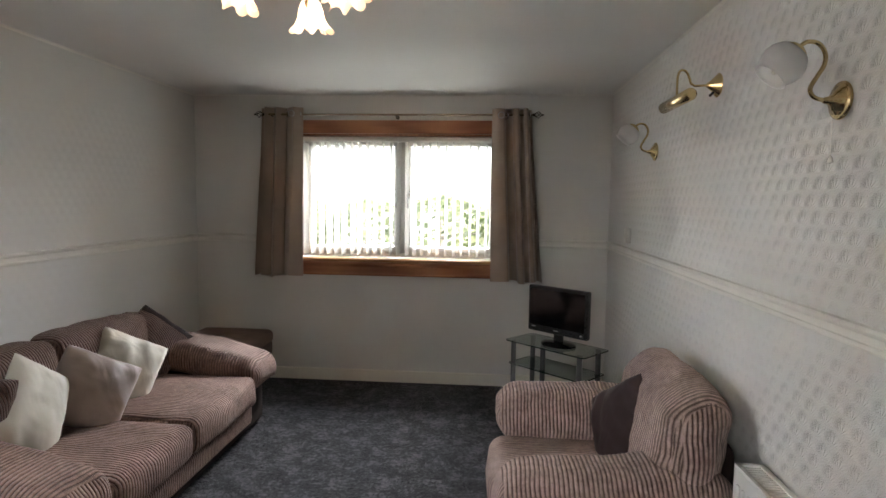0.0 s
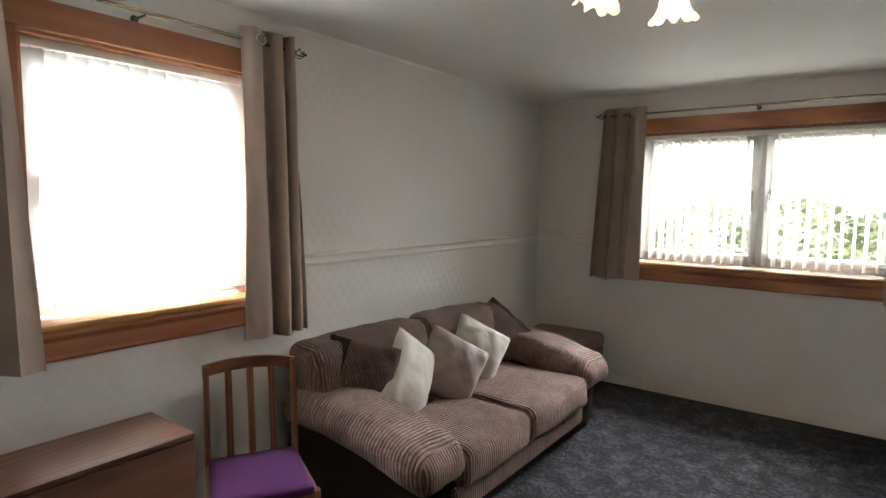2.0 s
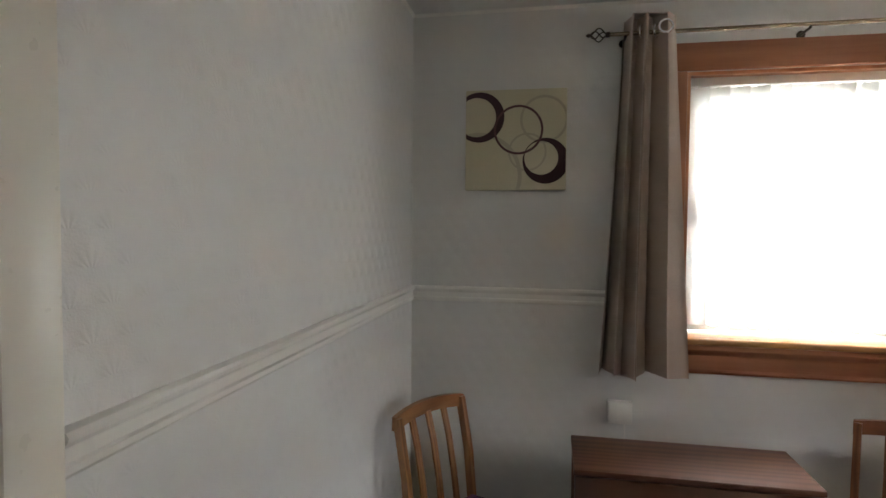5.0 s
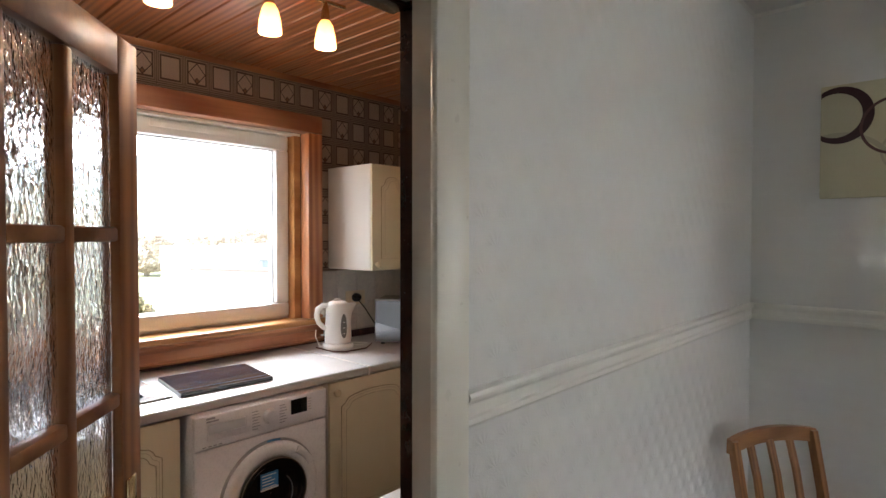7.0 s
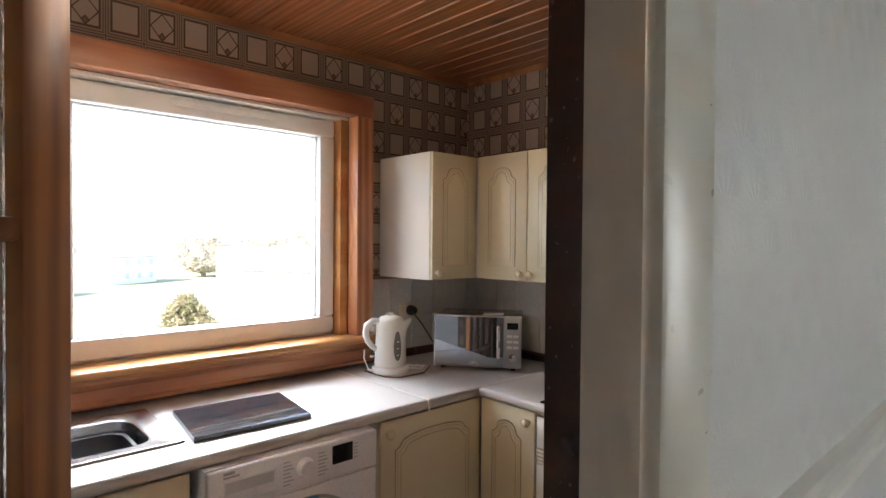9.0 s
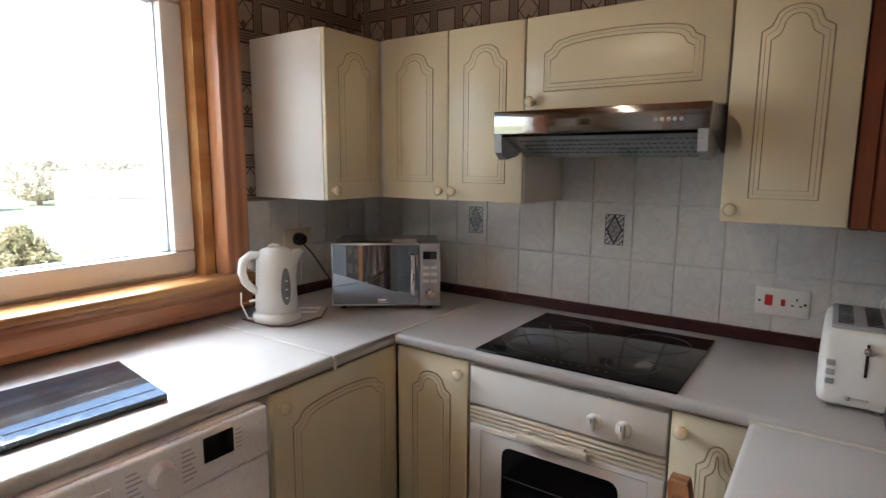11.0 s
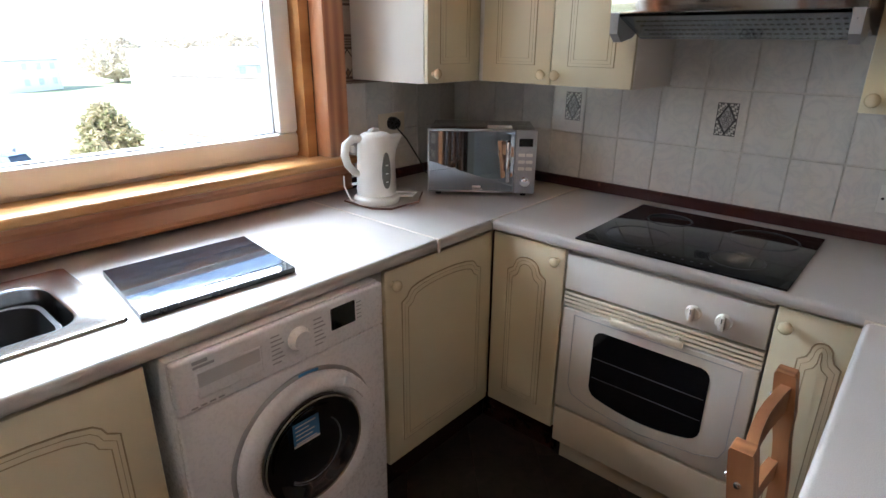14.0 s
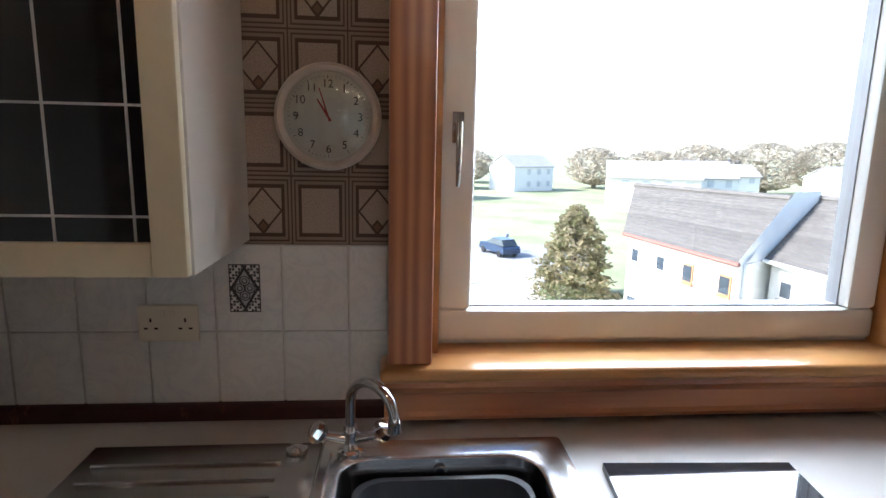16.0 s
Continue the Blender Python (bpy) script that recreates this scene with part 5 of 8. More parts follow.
# chandelier
CC, CR = Vector((-0.40, 2.03, 0)), 0.185
cl = thing("chandelier", (CC.x, CC.y, CZ), "brass ceiling light with three lit frilled pink glass shades", "ceiling light")
bm = bmnew()
lathe(bm, [(0.055, 0), (0.057, -0.008), (0.045, -0.022), (0.015, -0.03), (0.008, -0.05), (0.008, -0.09), (0.02, -0.10), (0.026, -0.12), (0.016, -0.14), (0.010, -0.155), (0.014, -0.17), (0.006, -0.185), (0.001, -0.19)], (CC.x, CC.y, CZ), (0, 0, 1), 24)
part("stem", bm, BRASS, cl, "turned brass stem", 60)
for ang in (99, 206, 328):
    d = Vector((math.cos(radians(ang)), math.sin(radians(ang)), 0))
    bm = bmnew()
    pts = [CC + d * (0.02 + (CR - 0.02) * q) + Vector((0, 0, CZ - 0.115 - 0.03 * math.sin(math.pi * q) + 0.055 * math.sin(math.pi * q * q))) for q in (0, 0.15, 0.3, 0.45, 0.6, 0.75, 0.9, 1)]
    tube(bm, pts, 0.0055, 8)
    tube(bm, [CC + d * 0.07 + Vector((0, 0, CZ - 0.13)), CC + d * 0.11 + Vector((0, 0, CZ - 0.155)), CC + d * 0.10 + Vector((0, 0, CZ - 0.185)), CC + d * 0.075 + Vector((0, 0, CZ - 0.175))], 0.004, 8)
    arm = part("arm", bm, BRASS, cl, "curled brass arm", 60)
    tip = CC + d * CR + Vector((0, 0, CZ - 0.112))
    ax = (d * 0.28 + Vector((0, 0, -1))).normalized()
    bm = bmnew()
    lathe(bm, [(0.006, -0.01), (0.022, 0.0), (0.026, 0.01), (0.020, 0.03), (0.018, 0.03)], tip, ax, 18)
    part("cup", bm, BRASS, arm, "", 60)
    bm = bmnew()
    q = Vector((0, 0, 1)).rotation_difference(ax).to_matrix()
    rings = []
    for r, h, fr in ((0.024, 0.015, 0), (0.036, 0.03, 0.02), (0.044, 0.055, 0.05), (0.048, 0.085, 0.08), (0.058, 0.110, 0.14), (0.072, 0.128, 0.20)):
        rings.append(ring(bm, [tip + q @ Vector(((r * (1 + fr * math.sin(8 * a))) * math.cos(a), (r * (1 + fr * math.sin(8 * a))) * math.sin(a), h + 0.012 * fr * 5 * math.cos(8 * a))) for a in [kk * math.tau / 64 for kk in range(64)]]))
    loft(bm, rings, caps=False)
    part("shade", bm, TULIP, cl, "frilled pink tulip glass shade", 70)
    bm = bmnew()
    lathe(bm, [(0.010, 0.03), (0.014, 0.045), (0.020, 0.065), (0.019, 0.085), (0.008, 0.103), (0.001, 0.106)], tip, ax, 14)
    part("bulb", bm, BULB, cl, "glowing bulb", 60)
    lamp = new("chandelier_lamp", bpy.data.lights.new("chandelier_lamp", "POINT"))
    lamp.data.energy, lamp.data.color, lamp.data.shadow_soft_size = 0.26, (1.0, 0.78, 0.52), 0.03
    lamp.location = tip + ax * 0.125

# ---- materials of the kitchen ----
CREAM = plain("cream_door_foil", (0.66, 0.585, 0.405), 0.32, var=0.04, scale=2.5, bump=0.05, bscale=90)
CREAM_LINE = plain("darker_cream_groove", (0.36, 0.285, 0.165), 0.5, var=0.15, scale=20)
CAB_WHITE = plain("white_cabinet_side", (0.70, 0.66, 0.60), 0.35, var=0.03, scale=2)
KNOB = plain("cream_knob", (0.70, 0.60, 0.40), 0.25, var=0.03)
k = Mat("grey_laminate_worktop", 0.32)
g = k.noise(500, 3, 0.7)
k.colour(k.ramp(k.math("ADD", k.math("MULTIPLY", g, 0.6), k.math("MULTIPLY", k.noise(3, 3), 0.4)), (0.35, (0.42, 0.395, 0.37)), (0.65, (0.54, 0.515, 0.485))))
k.rough(k.math("MULTIPLY_ADD", k.noise(5, 4), 0.2, 0.22)).bump(g, 0.06, 0.001)
TOP = k.m
STRIP = plain("pale_joint_strip", (0.66, 0.60, 0.52), 0.35, var=0.05)
k = Mat("worn_dark_red_upstand", 0.4)
wear = k.ramp(k.noise(22, 5, 0.7, k.scaled((1, 1, 0.5))), (0.62, (0, 0, 0)), (0.68, (1, 1, 1)))
k.colour(k.mix(wear, (0.045, 0.010, 0.009), (0.14, 0.045, 0.03)))
UPSTAND = k.m
k = Mat("marbled_ceramic_tile", 0.12)
off = k.n("VectorMath", operation="ADD")
k.t.links.new(k.co, off.inputs[0])
sc = k.n("VectorMath", operation="SCALE")
sc.inputs[0].default_value = (7, 5, 9)
k.t.links.new(k.n("ObjectInfo").outputs["Random"], sc.inputs["Scale"])
k.t.links.new(sc.outputs[0], off.inputs[1])
vein = k.noise(11, 6, 0.6, off.outputs[0], 1.6)
vv = k.math("ABSOLUTE", k.math("SUBTRACT", vein, 0.5))
k.colour(k.ramp(vv, (0.0, (0.615, 0.603, 0.58)), (0.03, (0.658, 0.643, 0.61)), (0.12, (0.695, 0.675, 0.635))))
TILE = k.m
GROUT = plain("grey_grout", (0.65, 0.625, 0.575), 0.8, var=0.10, scale=15)
DECO_DARK = plain("printed_charcoal", (0.07, 0.07, 0.075), 0.25, var=0.1)
DECO_MID = plain("printed_grey", (0.085, 0.085, 0.09), 0.25, var=0.5, scale=180)
k = Mat("dark_vinyl_tile", 0.35)
k.colour(k.ramp(k.math("ADD", k.math("MULTIPLY", k.noise(14, 6, 0.65, None, 1.0), 0.8), k.math("MULTIPLY", k.n("ObjectInfo").outputs["Random"], 0.22)), (0.35, (0.012, 0.010, 0.009)), (0.60, (0.034, 0.026, 0.021)), (0.85, (0.11, 0.078, 0.058))))
k.bump(k.noise(30, 4), 0.15, 0.003)
VINYL = k.m
CEIL_PINE = wood("orange_pine_boards", (0.14, 0.037, 0.012), (0.37, 0.125, 0.040), 1, 10, 0.3, True, 0.05, 0.35)
RED_PINE = wood("red_stained_pine", (0.10, 0.023, 0.010), (0.24, 0.066, 0.028), 2, 10, 0.3, False, 0.05)
DOOR_PINE_Z = wood("varnished_door_pine", (0.14, 0.046, 0.015), (0.36, 0.145, 0.050), 2, 9, 0.42, False, 0.06, 0.03)
DOOR_PINE_X = wood("varnished_door_pine_rail", (0.14, 0.046, 0.015), (0.36, 0.145, 0.050), 0, 9, 0.42, False, 0.06, 0.03)
STOOL_PINE = wood("pale_pine", (0.22, 0.085, 0.034), (0.44, 0.205, 0.09), 2, 9, 0.4, False, 0.08)
STOOL_PINE_X = wood("pale_pine_rail", (0.22, 0.085, 0.034), (0.44, 0.205, 0.09), 0, 9, 0.4, False, 0.08)
OBS = glass("obscured_glass", (0.90, 0.95, 1.0), 0.05, 1.42)
OBS.bump(OBS.noise(105, 1.5, 0.45, OBS.scaled((1, 1, 0.38)), 1.0), 0.34, 0.006)
OBS = OBS.m
WM_WHITE = plain("appliance_white", (0.80, 0.80, 0.815), 0.28, var=0.02, scale=2, bump=0.02)
OVEN_WHITE = plain("oven_enamel", (0.74, 0.71, 0.65), 0.25, var=0.02, scale=2, bump=0.02)
PRINT_GREY = plain("print_grey", (0.36, 0.36, 0.38), 0.5, var=0.1)
GRIP_GREY = plain("pale_grip_plastic", (0.62, 0.62, 0.63), 0.3, var=0.03, bump=0.02)
HOB_PRINT = plain("hob_print", (0.07, 0.07, 0.075), 0.4, var=0.1)
STEEL_RIM = plain("pale_gold_rim", (0.55, 0.50, 0.42), 0.25, 0.7, var=0.05, bump=0.0)
DRUM_GREY = plain("dim_drum_edge", (0.16, 0.16, 0.17), 0.3, 0.6, var=0.1, bump=0.0)
PRINT_BLUE = plain("blue_label", (0.04, 0.20, 0.42), 0.4, var=0.1)
RED_SWITCH = plain("red_switch", (0.45, 0.015, 0.02), 0.3, var=0.05)
IVORY = plain("ivory_plastic", (0.70, 0.62, 0.48), 0.35, var=0.03)
SLATE = Mat("black_worktop_saver", 0.04)
smear = SLATE.noise(16, 7, 0.7)
SLATE.colour(SLATE.ramp(smear, (0.35, (0.010, 0.011, 0.014)), (0.75, (0.026, 0.028, 0.034))))
SLATE.rough(SLATE.math("MULTIPLY_ADD", smear, 0.06, 0.015)).set(IOR=1.62)
SLATE = SLATE.m
MIRROR_DARK = plain("dark_mirror_glass", (0.30, 0.33, 0.37), 0.02, 0.9, var=0.02, bump=0)
STEEL_DARK = plain("dark_bowl_plastic", (0.02, 0.021, 0.025), 0.35, var=0.2)
CHROME_SATIN = plain("polished_steel_strip", (0.36, 0.34, 0.32), 0.10, 1.0, var=0.03, bump=0.0)
LEAD = plain("grey_lead_strip", (0.45, 0.44, 0.42), 0.4, var=0.05)
SPOT_GLASS = two_sided("amber_spot_glass", (0.9, 0.65, 0.4), (1.0, 0.75, 0.45), 0.7)
PAPER_WHITE = plain("clock_face", (0.62, 0.58, 0.47), 0.4, var=0.03)
CLOCK_RIM = plain("clock_rim", (0.58, 0.48, 0.40), 0.3, var=0.04)
RED_INK = plain("red_enamel", (0.35, 0.02, 0.02), 0.4, var=0.05)

# ---- kitchen ceiling: tongued boards in one mesh ----
bm = bmnew()
n = 36
for i in range(n):
    y0 = KWX + (KEX - KWX) * i / n
    y1 = KWX + (KEX - KWX) * (i + 1) / n
    pts = [(y0 + 0.006, KCZ), (y1 - 0.006, KCZ), (y1 - 0.001, KCZ + 0.006), (y1, KCZ + 0.02), (y0, KCZ + 0.02), (y0 + 0.001, KCZ + 0.006)]
    loft(bm, [ring(bm, [(a, x, b) for a, b in pts]) for x in (KSY, KNY)])
box(bm, KWX - T, KEX + 0.2, KSY - T, KNY, KCZ + 0.02, KCZ + 0.15)
structure("ceiling_kitchen", bm, CEIL_PINE, "varnished orange pine board ceiling with knots", 30)
bm = bmnew()
for a, b, w in (((KWX, KSY, KCZ - 0.025), (KEX, KSY, KCZ - 0.025), (0, 1, 0)), ((KWX, KSY, KCZ - 0.025), (KWX, KNY, KCZ - 0.025), (1, 0, 0)), ((KWX, KNY, KCZ - 0.025), (KEX, KNY, KCZ - 0.025), (0, -1, 0))):
    moulding(bm, [(0, 0), (0.008, 0.003), (0.02, 0.018), (0.022, 0.025), (0, 0.025)], a, b, w)
structure("trim_kitchen_ceiling", bm, DOOR_PINE_X, "pine edging round the board ceiling")
bm = bmnew()
box(bm, KWX - T, KEX + 0.2, KSY - T, KNY + 0.05, -0.12, KF - 0.003)
FLOOR_K = structure("floor_kitchen", bm, DARK_STAIN, "dark brown vinyl tiles")


# ---- cabinets ----
def facing(origin, side):
    """Local (right, up, out) seen from the front, to the room: side n: out is north, e: out is east."""
    if side == "n":
        c = Matrix(((-1, 0, 0), (0, 0, 1), (0, 1, 0)))
    else:
        c = Matrix(((0, 0, 1), (1, 0, 0), (0, 1, 0)))
    m = c.to_4x4()
    m.translation = Vector(origin)
    return m


def cathedral(w, h, inset, rise, shoulder):
    """Outline of an arched panel."""
    x0, x1, y0, y1 = inset, w - inset, inset, h - inset
    pts = [(x0, y0), (x1, y0)]
    ys = y1 - rise
    pts += [(x1, ys), (x1 - shoulder * 0.35, ys + rise * 0.10), (x1 - shoulder * 0.75, ys + rise * 0.22), (x1 - shoulder, ys + rise * 0.48)]
    cx, rx = w / 2, (x1 - x0) / 2 - shoulder
    for i in range(1, 8):
        a = math.pi * i / 8
        pts.append((cx + rx * math.cos(a), ys + rise * (0.48 + 0.52 * math.sin(a))))
    pts += [(x0 + shoulder, ys + rise * 0.48), (x0 + shoulder * 0.75, ys + rise * 0.22), (x0 + shoulder * 0.35, ys + rise * 0.10), (x0, ys)]
    return pts


def panel_door(parent, origin, side, w, h, knob, inset=0.055, rise=0.055, thick=0.018, name="door"):
    m = facing(origin, side)
    bm = bmnew()
    box(bm, 0.0015, w - 0.0015, 0.0015, h - 0.0015, 0, thick, 0.004, 2, m)
    sh = min(0.03, w * 0.1)
    out = cathedral(w, h, inset, rise, sh)
    inn = cathedral(w, h, inset + 0.022, rise, sh * 0.9)
    loft(bm, [ring(bm, [m @ Vector((a, b, d)) for a, b in o]) for o, d in ((out, thick - 0.001), (out, thick + 0.0015), (inn, thick + 0.006))])
    d = part(name, bm, CREAM, parent, "cream door with arched raised panel", 35)
    # Thin tubes in a darker cream follow the panel's outlines.
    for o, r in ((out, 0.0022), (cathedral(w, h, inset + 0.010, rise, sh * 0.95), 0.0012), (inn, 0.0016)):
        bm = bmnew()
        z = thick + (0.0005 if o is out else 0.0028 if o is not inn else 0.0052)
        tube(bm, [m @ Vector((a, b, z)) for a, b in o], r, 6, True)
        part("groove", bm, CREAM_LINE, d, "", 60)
    if knob:
        bm = bmnew()
        c = m @ Vector((knob[0], knob[1], thick))
        lathe(bm, [(0.009, 0), (0.008, 0.008), (0.010, 0.012), (0.016, 0.018), (0.0175, 0.024), (0.013, 0.030), (0.004, 0.032)], c, m.to_3x3() @ Vector((0, 0, 1)), 20)
        part("knob", bm, KNOB, d, "round cream knob", 60)
    return d


def cabinet(label, x0, x1, y0, y1, z0, z1, side, doors, group, mat=CAB_WHITE):
    """doors: (offset, width, knob side -1/1, knob low)"""
    th = thing("wall_cabinet" if z0 > 1 else "base_cabinet", ((x0 + x1) / 2, (y0 + y1) / 2, z0), label, "cabinet", group)
    bm = bmnew()
    box(bm, x0, x1, y0, y1, z0, z1, 0.002)
    part("body", bm, mat, th)
    w, h = (x1 - x0 if side == "n" else y1 - y0), z1 - z0
    for off, dw, ks, low in doors:
        o = (x1 - off, y1, z0) if side == "n" else (x1, y0 + off, z0)
        wide = dw > 0.45
        panel_door(th, o, side, dw, h, (0.028 if ks < 0 else dw - 0.028, 0.035 if low else h - 0.045), 0.066, 0.05 if wide else 0.058)
    return th


G = "kitchen wall cabinets"
CZB, CZT = 1.335, 1.92
cabinet("narrow cream wall cabinet with arched door", -1.965, -1.674, KSY + 0.001, -2.033, CZB, CZT, "n", [(0, 0.291, -1, True)], G)
th = cabinet("cream wall cabinet with two arched doors", KWX + 0.001, -1.973, -2.030, -1.405, CZB, CZT, "e", [(0.035, 0.295, 1, True), (0.33, 0.295, -1, True)], G)
cabinet("low cream wall cabinet over the cooker hood", KWX + 0.001, -1.973, -1.403, -0.813, 1.625, CZT, "e", [(0, 0.59, -1, True)], G)
cabinet("cream wall cabinet with one arched door", KWX + 0.001, -1.973, -0.811, -0.526, 1.315, CZT, "e", [(0, 0.285, -1, True)], G)
# red pine boxing in the corner
px = thing("pipe_boxing", (-2.1, -0.46, 1.3), "red stained pine board boxing in the corner", "boxing")
for i in range(3):
    y0 = -0.524 + i * 0.041
    bm = bmnew()
    box(bm, KWX + 0.001, -1.962, y0, y0 + 0.0405, 1.312, KCZ - 0.03, 0.004, 1)
    part("board", bm, RED_PINE, px)
# glazed wall cabinet beside the window
gc = thing("glazed_wall_cabinet", (0.4, -2.15, CZB), "cream wall cabinet with dark leaded glass door", "cabinet", G)
bm = bmnew()
box(bm, 0.127, 0.72, KSY + 0.001, -2.062, 1.328, CZT, 0.002)
part("body", bm, CAB_WHITE, gc)
gx0, gx1, gz0, gz1 = 0.130, 0.72, 1.329, CZT
bm = bmnew()
box(bm, gx0 + 0.05, gx1 - 0.05, -2.056, -2.050, gz0 + 0.05, gz1 - 0.05)
dr = part("door", bm, BLACK_GLOSS, gc, "dark glass door in a cream frame")
for a, b, c, d in ((gx0, gx0 + 0.055, gz0, gz1), (gx1 - 0.055, gx1, gz0, gz1), (gx0 + 0.055, gx1 - 0.055, gz0, gz0 + 0.055), (gx0 + 0.055, gx1 - 0.055, gz1 - 0.055, gz1)):
    bm = bmnew()
    box(bm, a, b, -2.06, -2.04, c, d, 0.004)
    part("stile" if d - c > 0.3 else "rail", bm, CREAM, dr, "cream frame bar")
for x in (0.209, 0.328, 0.540, 0.658):
    bm = bmnew()
    box(bm, x - 0.002, x + 0.002, -2.05, -2.0485, gz0 + 0.055, gz1 - 0.055)
    part("lead_strip", bm, LEAD, dr)
for z in (1.424, 1.592, 1.762, 1.862):
    bm = bmnew()
    box(bm, gx0 + 0.055, gx1 - 0.055, -2.0498, -2.048, z - 0.002, z + 0.002)
    part("lead_strip", bm, LEAD, dr)

G = "kitchen base cabinets"
BZ0, BZ1 = 0.193, 0.868
cabinet("cream corner base cabinet with arched door", -1.712, -1.176, KSY + 0.03, -1.738, BZ0, BZ1, "n", [(0, 0.510, -1, False)], G)
cabinet("narrow cream base cabinet with arched door", KWX + 0.03, -1.708, -1.7185, -1.437, BZ0, BZ1, "e", [(0.0, 0.281, 1, False)], G)
cabinet("narrow cream base cabinet with arched door", KWX + 0.03, -1.708, -0.843, -0.62, BZ0, BZ1, "e", [(0, 0.223, -1, False)], G)
cabinet("cream base cabinet under the sink", -0.525, 0.02, KSY + 0.03, -1.738, BZ0, BZ1 - 0.17, "n", [], G)
sinkcab = cabinet("cream base cabinet with arched door beside the sink", 0.025, 0.55, KSY + 0.03, -1.738, BZ0, BZ1, "n", [(0, 0.525, -1, False)], G)
dd = thing("cabinet_front", (-0.25, -1.71, BZ0), "cream arched door below the sink", "cabinet", G)
panel_door(dd, (0.02, -1.738, BZ0), "n", 0.545, BZ1 - BZ0, (0.03, BZ1 - BZ0 - 0.045), 0.066, 0.058)
cabinet("plain cream base cabinet at the end", 0.555, KEX - 0.002, KSY + 0.03, -1.738, BZ0, BZ1, "n", [(0, 0.49, 1, False)], G)
bm = bmnew()
box(bm, -1.75, -1.176, -1.80, -1.782, KF, BZ0 - 0.002)
box(bm, -0.525, KEX, -1.80, -1.782, KF, BZ0 - 0.002)
box(bm, -1.77, -1.752, -1.782, -1.452, KF, BZ0 - 0.002)
box(bm, -1.77, -1.752, -0.838, -0.62, KF, BZ0 - 0.002)
structure("plinth", bm, DARK_STAIN, "dark recessed plinth")


# ---- worktops ----
def worktop(bm, x0, x1, y0, y1, edge):
    """A slab with a rolled front edge; edge: which side is the front."""
    z0, z1, r = 0.872, 0.91, 0.014
    arc = [(r - r * math.sin(a), z1 - r + r * math.cos(a)) for a in [math.pi / 2 * i / 5 for i in range(6)]]
    low = [(r - r * math.cos(a), z0 + r - r * math.sin(a)) for a in [math.pi / 2 * i / 5 for i in range(6)]]
    pr = arc + low
    if edge == "n":
        rings = [ring(bm, [(x, y1 - o, z) for o, z in pr] + [(x, y0, z0), (x, y0, z1)]) for x in (x0, x1)]
    elif edge == "e":
        rings = [ring(bm, [(x1 - o, y, z) for o, z in pr] + [(x0, y, z0), (x0, y, z1)]) for y in (y0, y1)]
    else:
        rings = [ring(bm, [(x, y0 + o, z) for o, z in pr] + [(x, y1, z0), (x, y1, z1)]) for x in (x0, x1)]
    loft(bm, rings)


SX0, SX1, SYB, SYF = -0.50, -0.075, -2.225, -1.905
bm = bmnew()
worktop(bm, -1.395, SX0, KSY, -1.712, "n")
worktop(bm, SX0, SX1, SYF, -1.712, "n")
box(bm, SX0, SX1, KSY, SYB, 0.872, 0.91)
worktop(bm, SX1, KEX, KSY, -1.712, "n")
solo("worktop", bm, TOP, "long pale grey laminate worktop under the window", "worktop", "worktops", smooth=50)
bm = bmnew()
worktop(bm, -1.662, -1.399, KSY, -1.712, "n")
box(bm, KWX, -1.662, KSY, -1.7165, 0.872, 0.91)
solo("worktop", bm, TOP, "pale grey laminate corner worktop", "worktop", "worktops", smooth=50)
bm = bmnew()
worktop(bm, KWX, -1.672, -1.7125, -0.402, "e")
solo("worktop", bm, TOP, "pale grey laminate worktop round the hob", "worktop", "worktops", smooth=50)
bm = bmnew()
worktop(bm, -1.622, -0.50, -0.668, -0.402, "s")
bt = solo("breakfast_bar", bm, TOP, "narrow pale grey breakfast bar along the wall", "worktop", "worktops", smooth=50)
bm = bmnew()
box(bm, -0.56, -0.52, -0.62, -0.45, KF, 0.872, 0.004)
part("leg_panel", bm, CAB_WHITE, bt)
bm = bmnew()
box(bm, -1.399, -1.394, KSY + 0.02, -1.713, 0.9, 0.9125)
box(bm, -1.403, -1.391, -1.715, -1.709, 0.868, 0.913, 0.002)
box(bm, KWX + 0.02, -1.670, -1.7175, -1.7115, 0.9, 0.9125)
box(bm, -1.6265, -1.6205, -0.668, -0.42, 0.9, 0.9135)
structure("trim_worktop_joint", bm, STRIP, "pale joint strips between worktops")
bm = bmnew()
for a, b, w in (((KWX, KSY, 0.911), (KWX, KNY, 0.911), (1, 0, 0)), ((KWX, KSY, 0.911), (KEX, KSY, 0.911), (0, 1, 0)), ((-2.27, KNY, 0.911), (-0.5, KNY, 0.911), (0, -1, 0))):
    moulding(bm, [(0, 0), (0.024, 0), (0.024, 0.03), (0.016, 0.038), (0, 0.04)], a, b, w)
structure("trim_upstand", bm, UPSTAND, "worn dark red upstand along the worktop", 30)

# ---- washing machine ----
wm = thing("washing_machine", (-0.84, -1.95, KF), "white front-loading washing machine under the worktop", "washing machine")
WM0, WM1, WMF, WMB, WMT = -1.130, -0.553, -1.677, -2.25, 0.869
bm = bmnew()
box(bm, WM0, WM1, WMB, WMF - 0.02, KF + 0.012, WMT, 0.008)
part("body", bm, WM_WHITE, wm)
m = facing((WM1, WMF - 0.02, KF + 0.012), "n")
w, h = WM1 - WM0, WMT - KF - 0.012
bm = bmnew()
box(bm, 0.002, w - 0.002, 0.002, h - 0.128, 0, 0.018, 0.006, 3, m)
part("front_panel", bm, WM_WHITE, wm)
bm = bmnew()
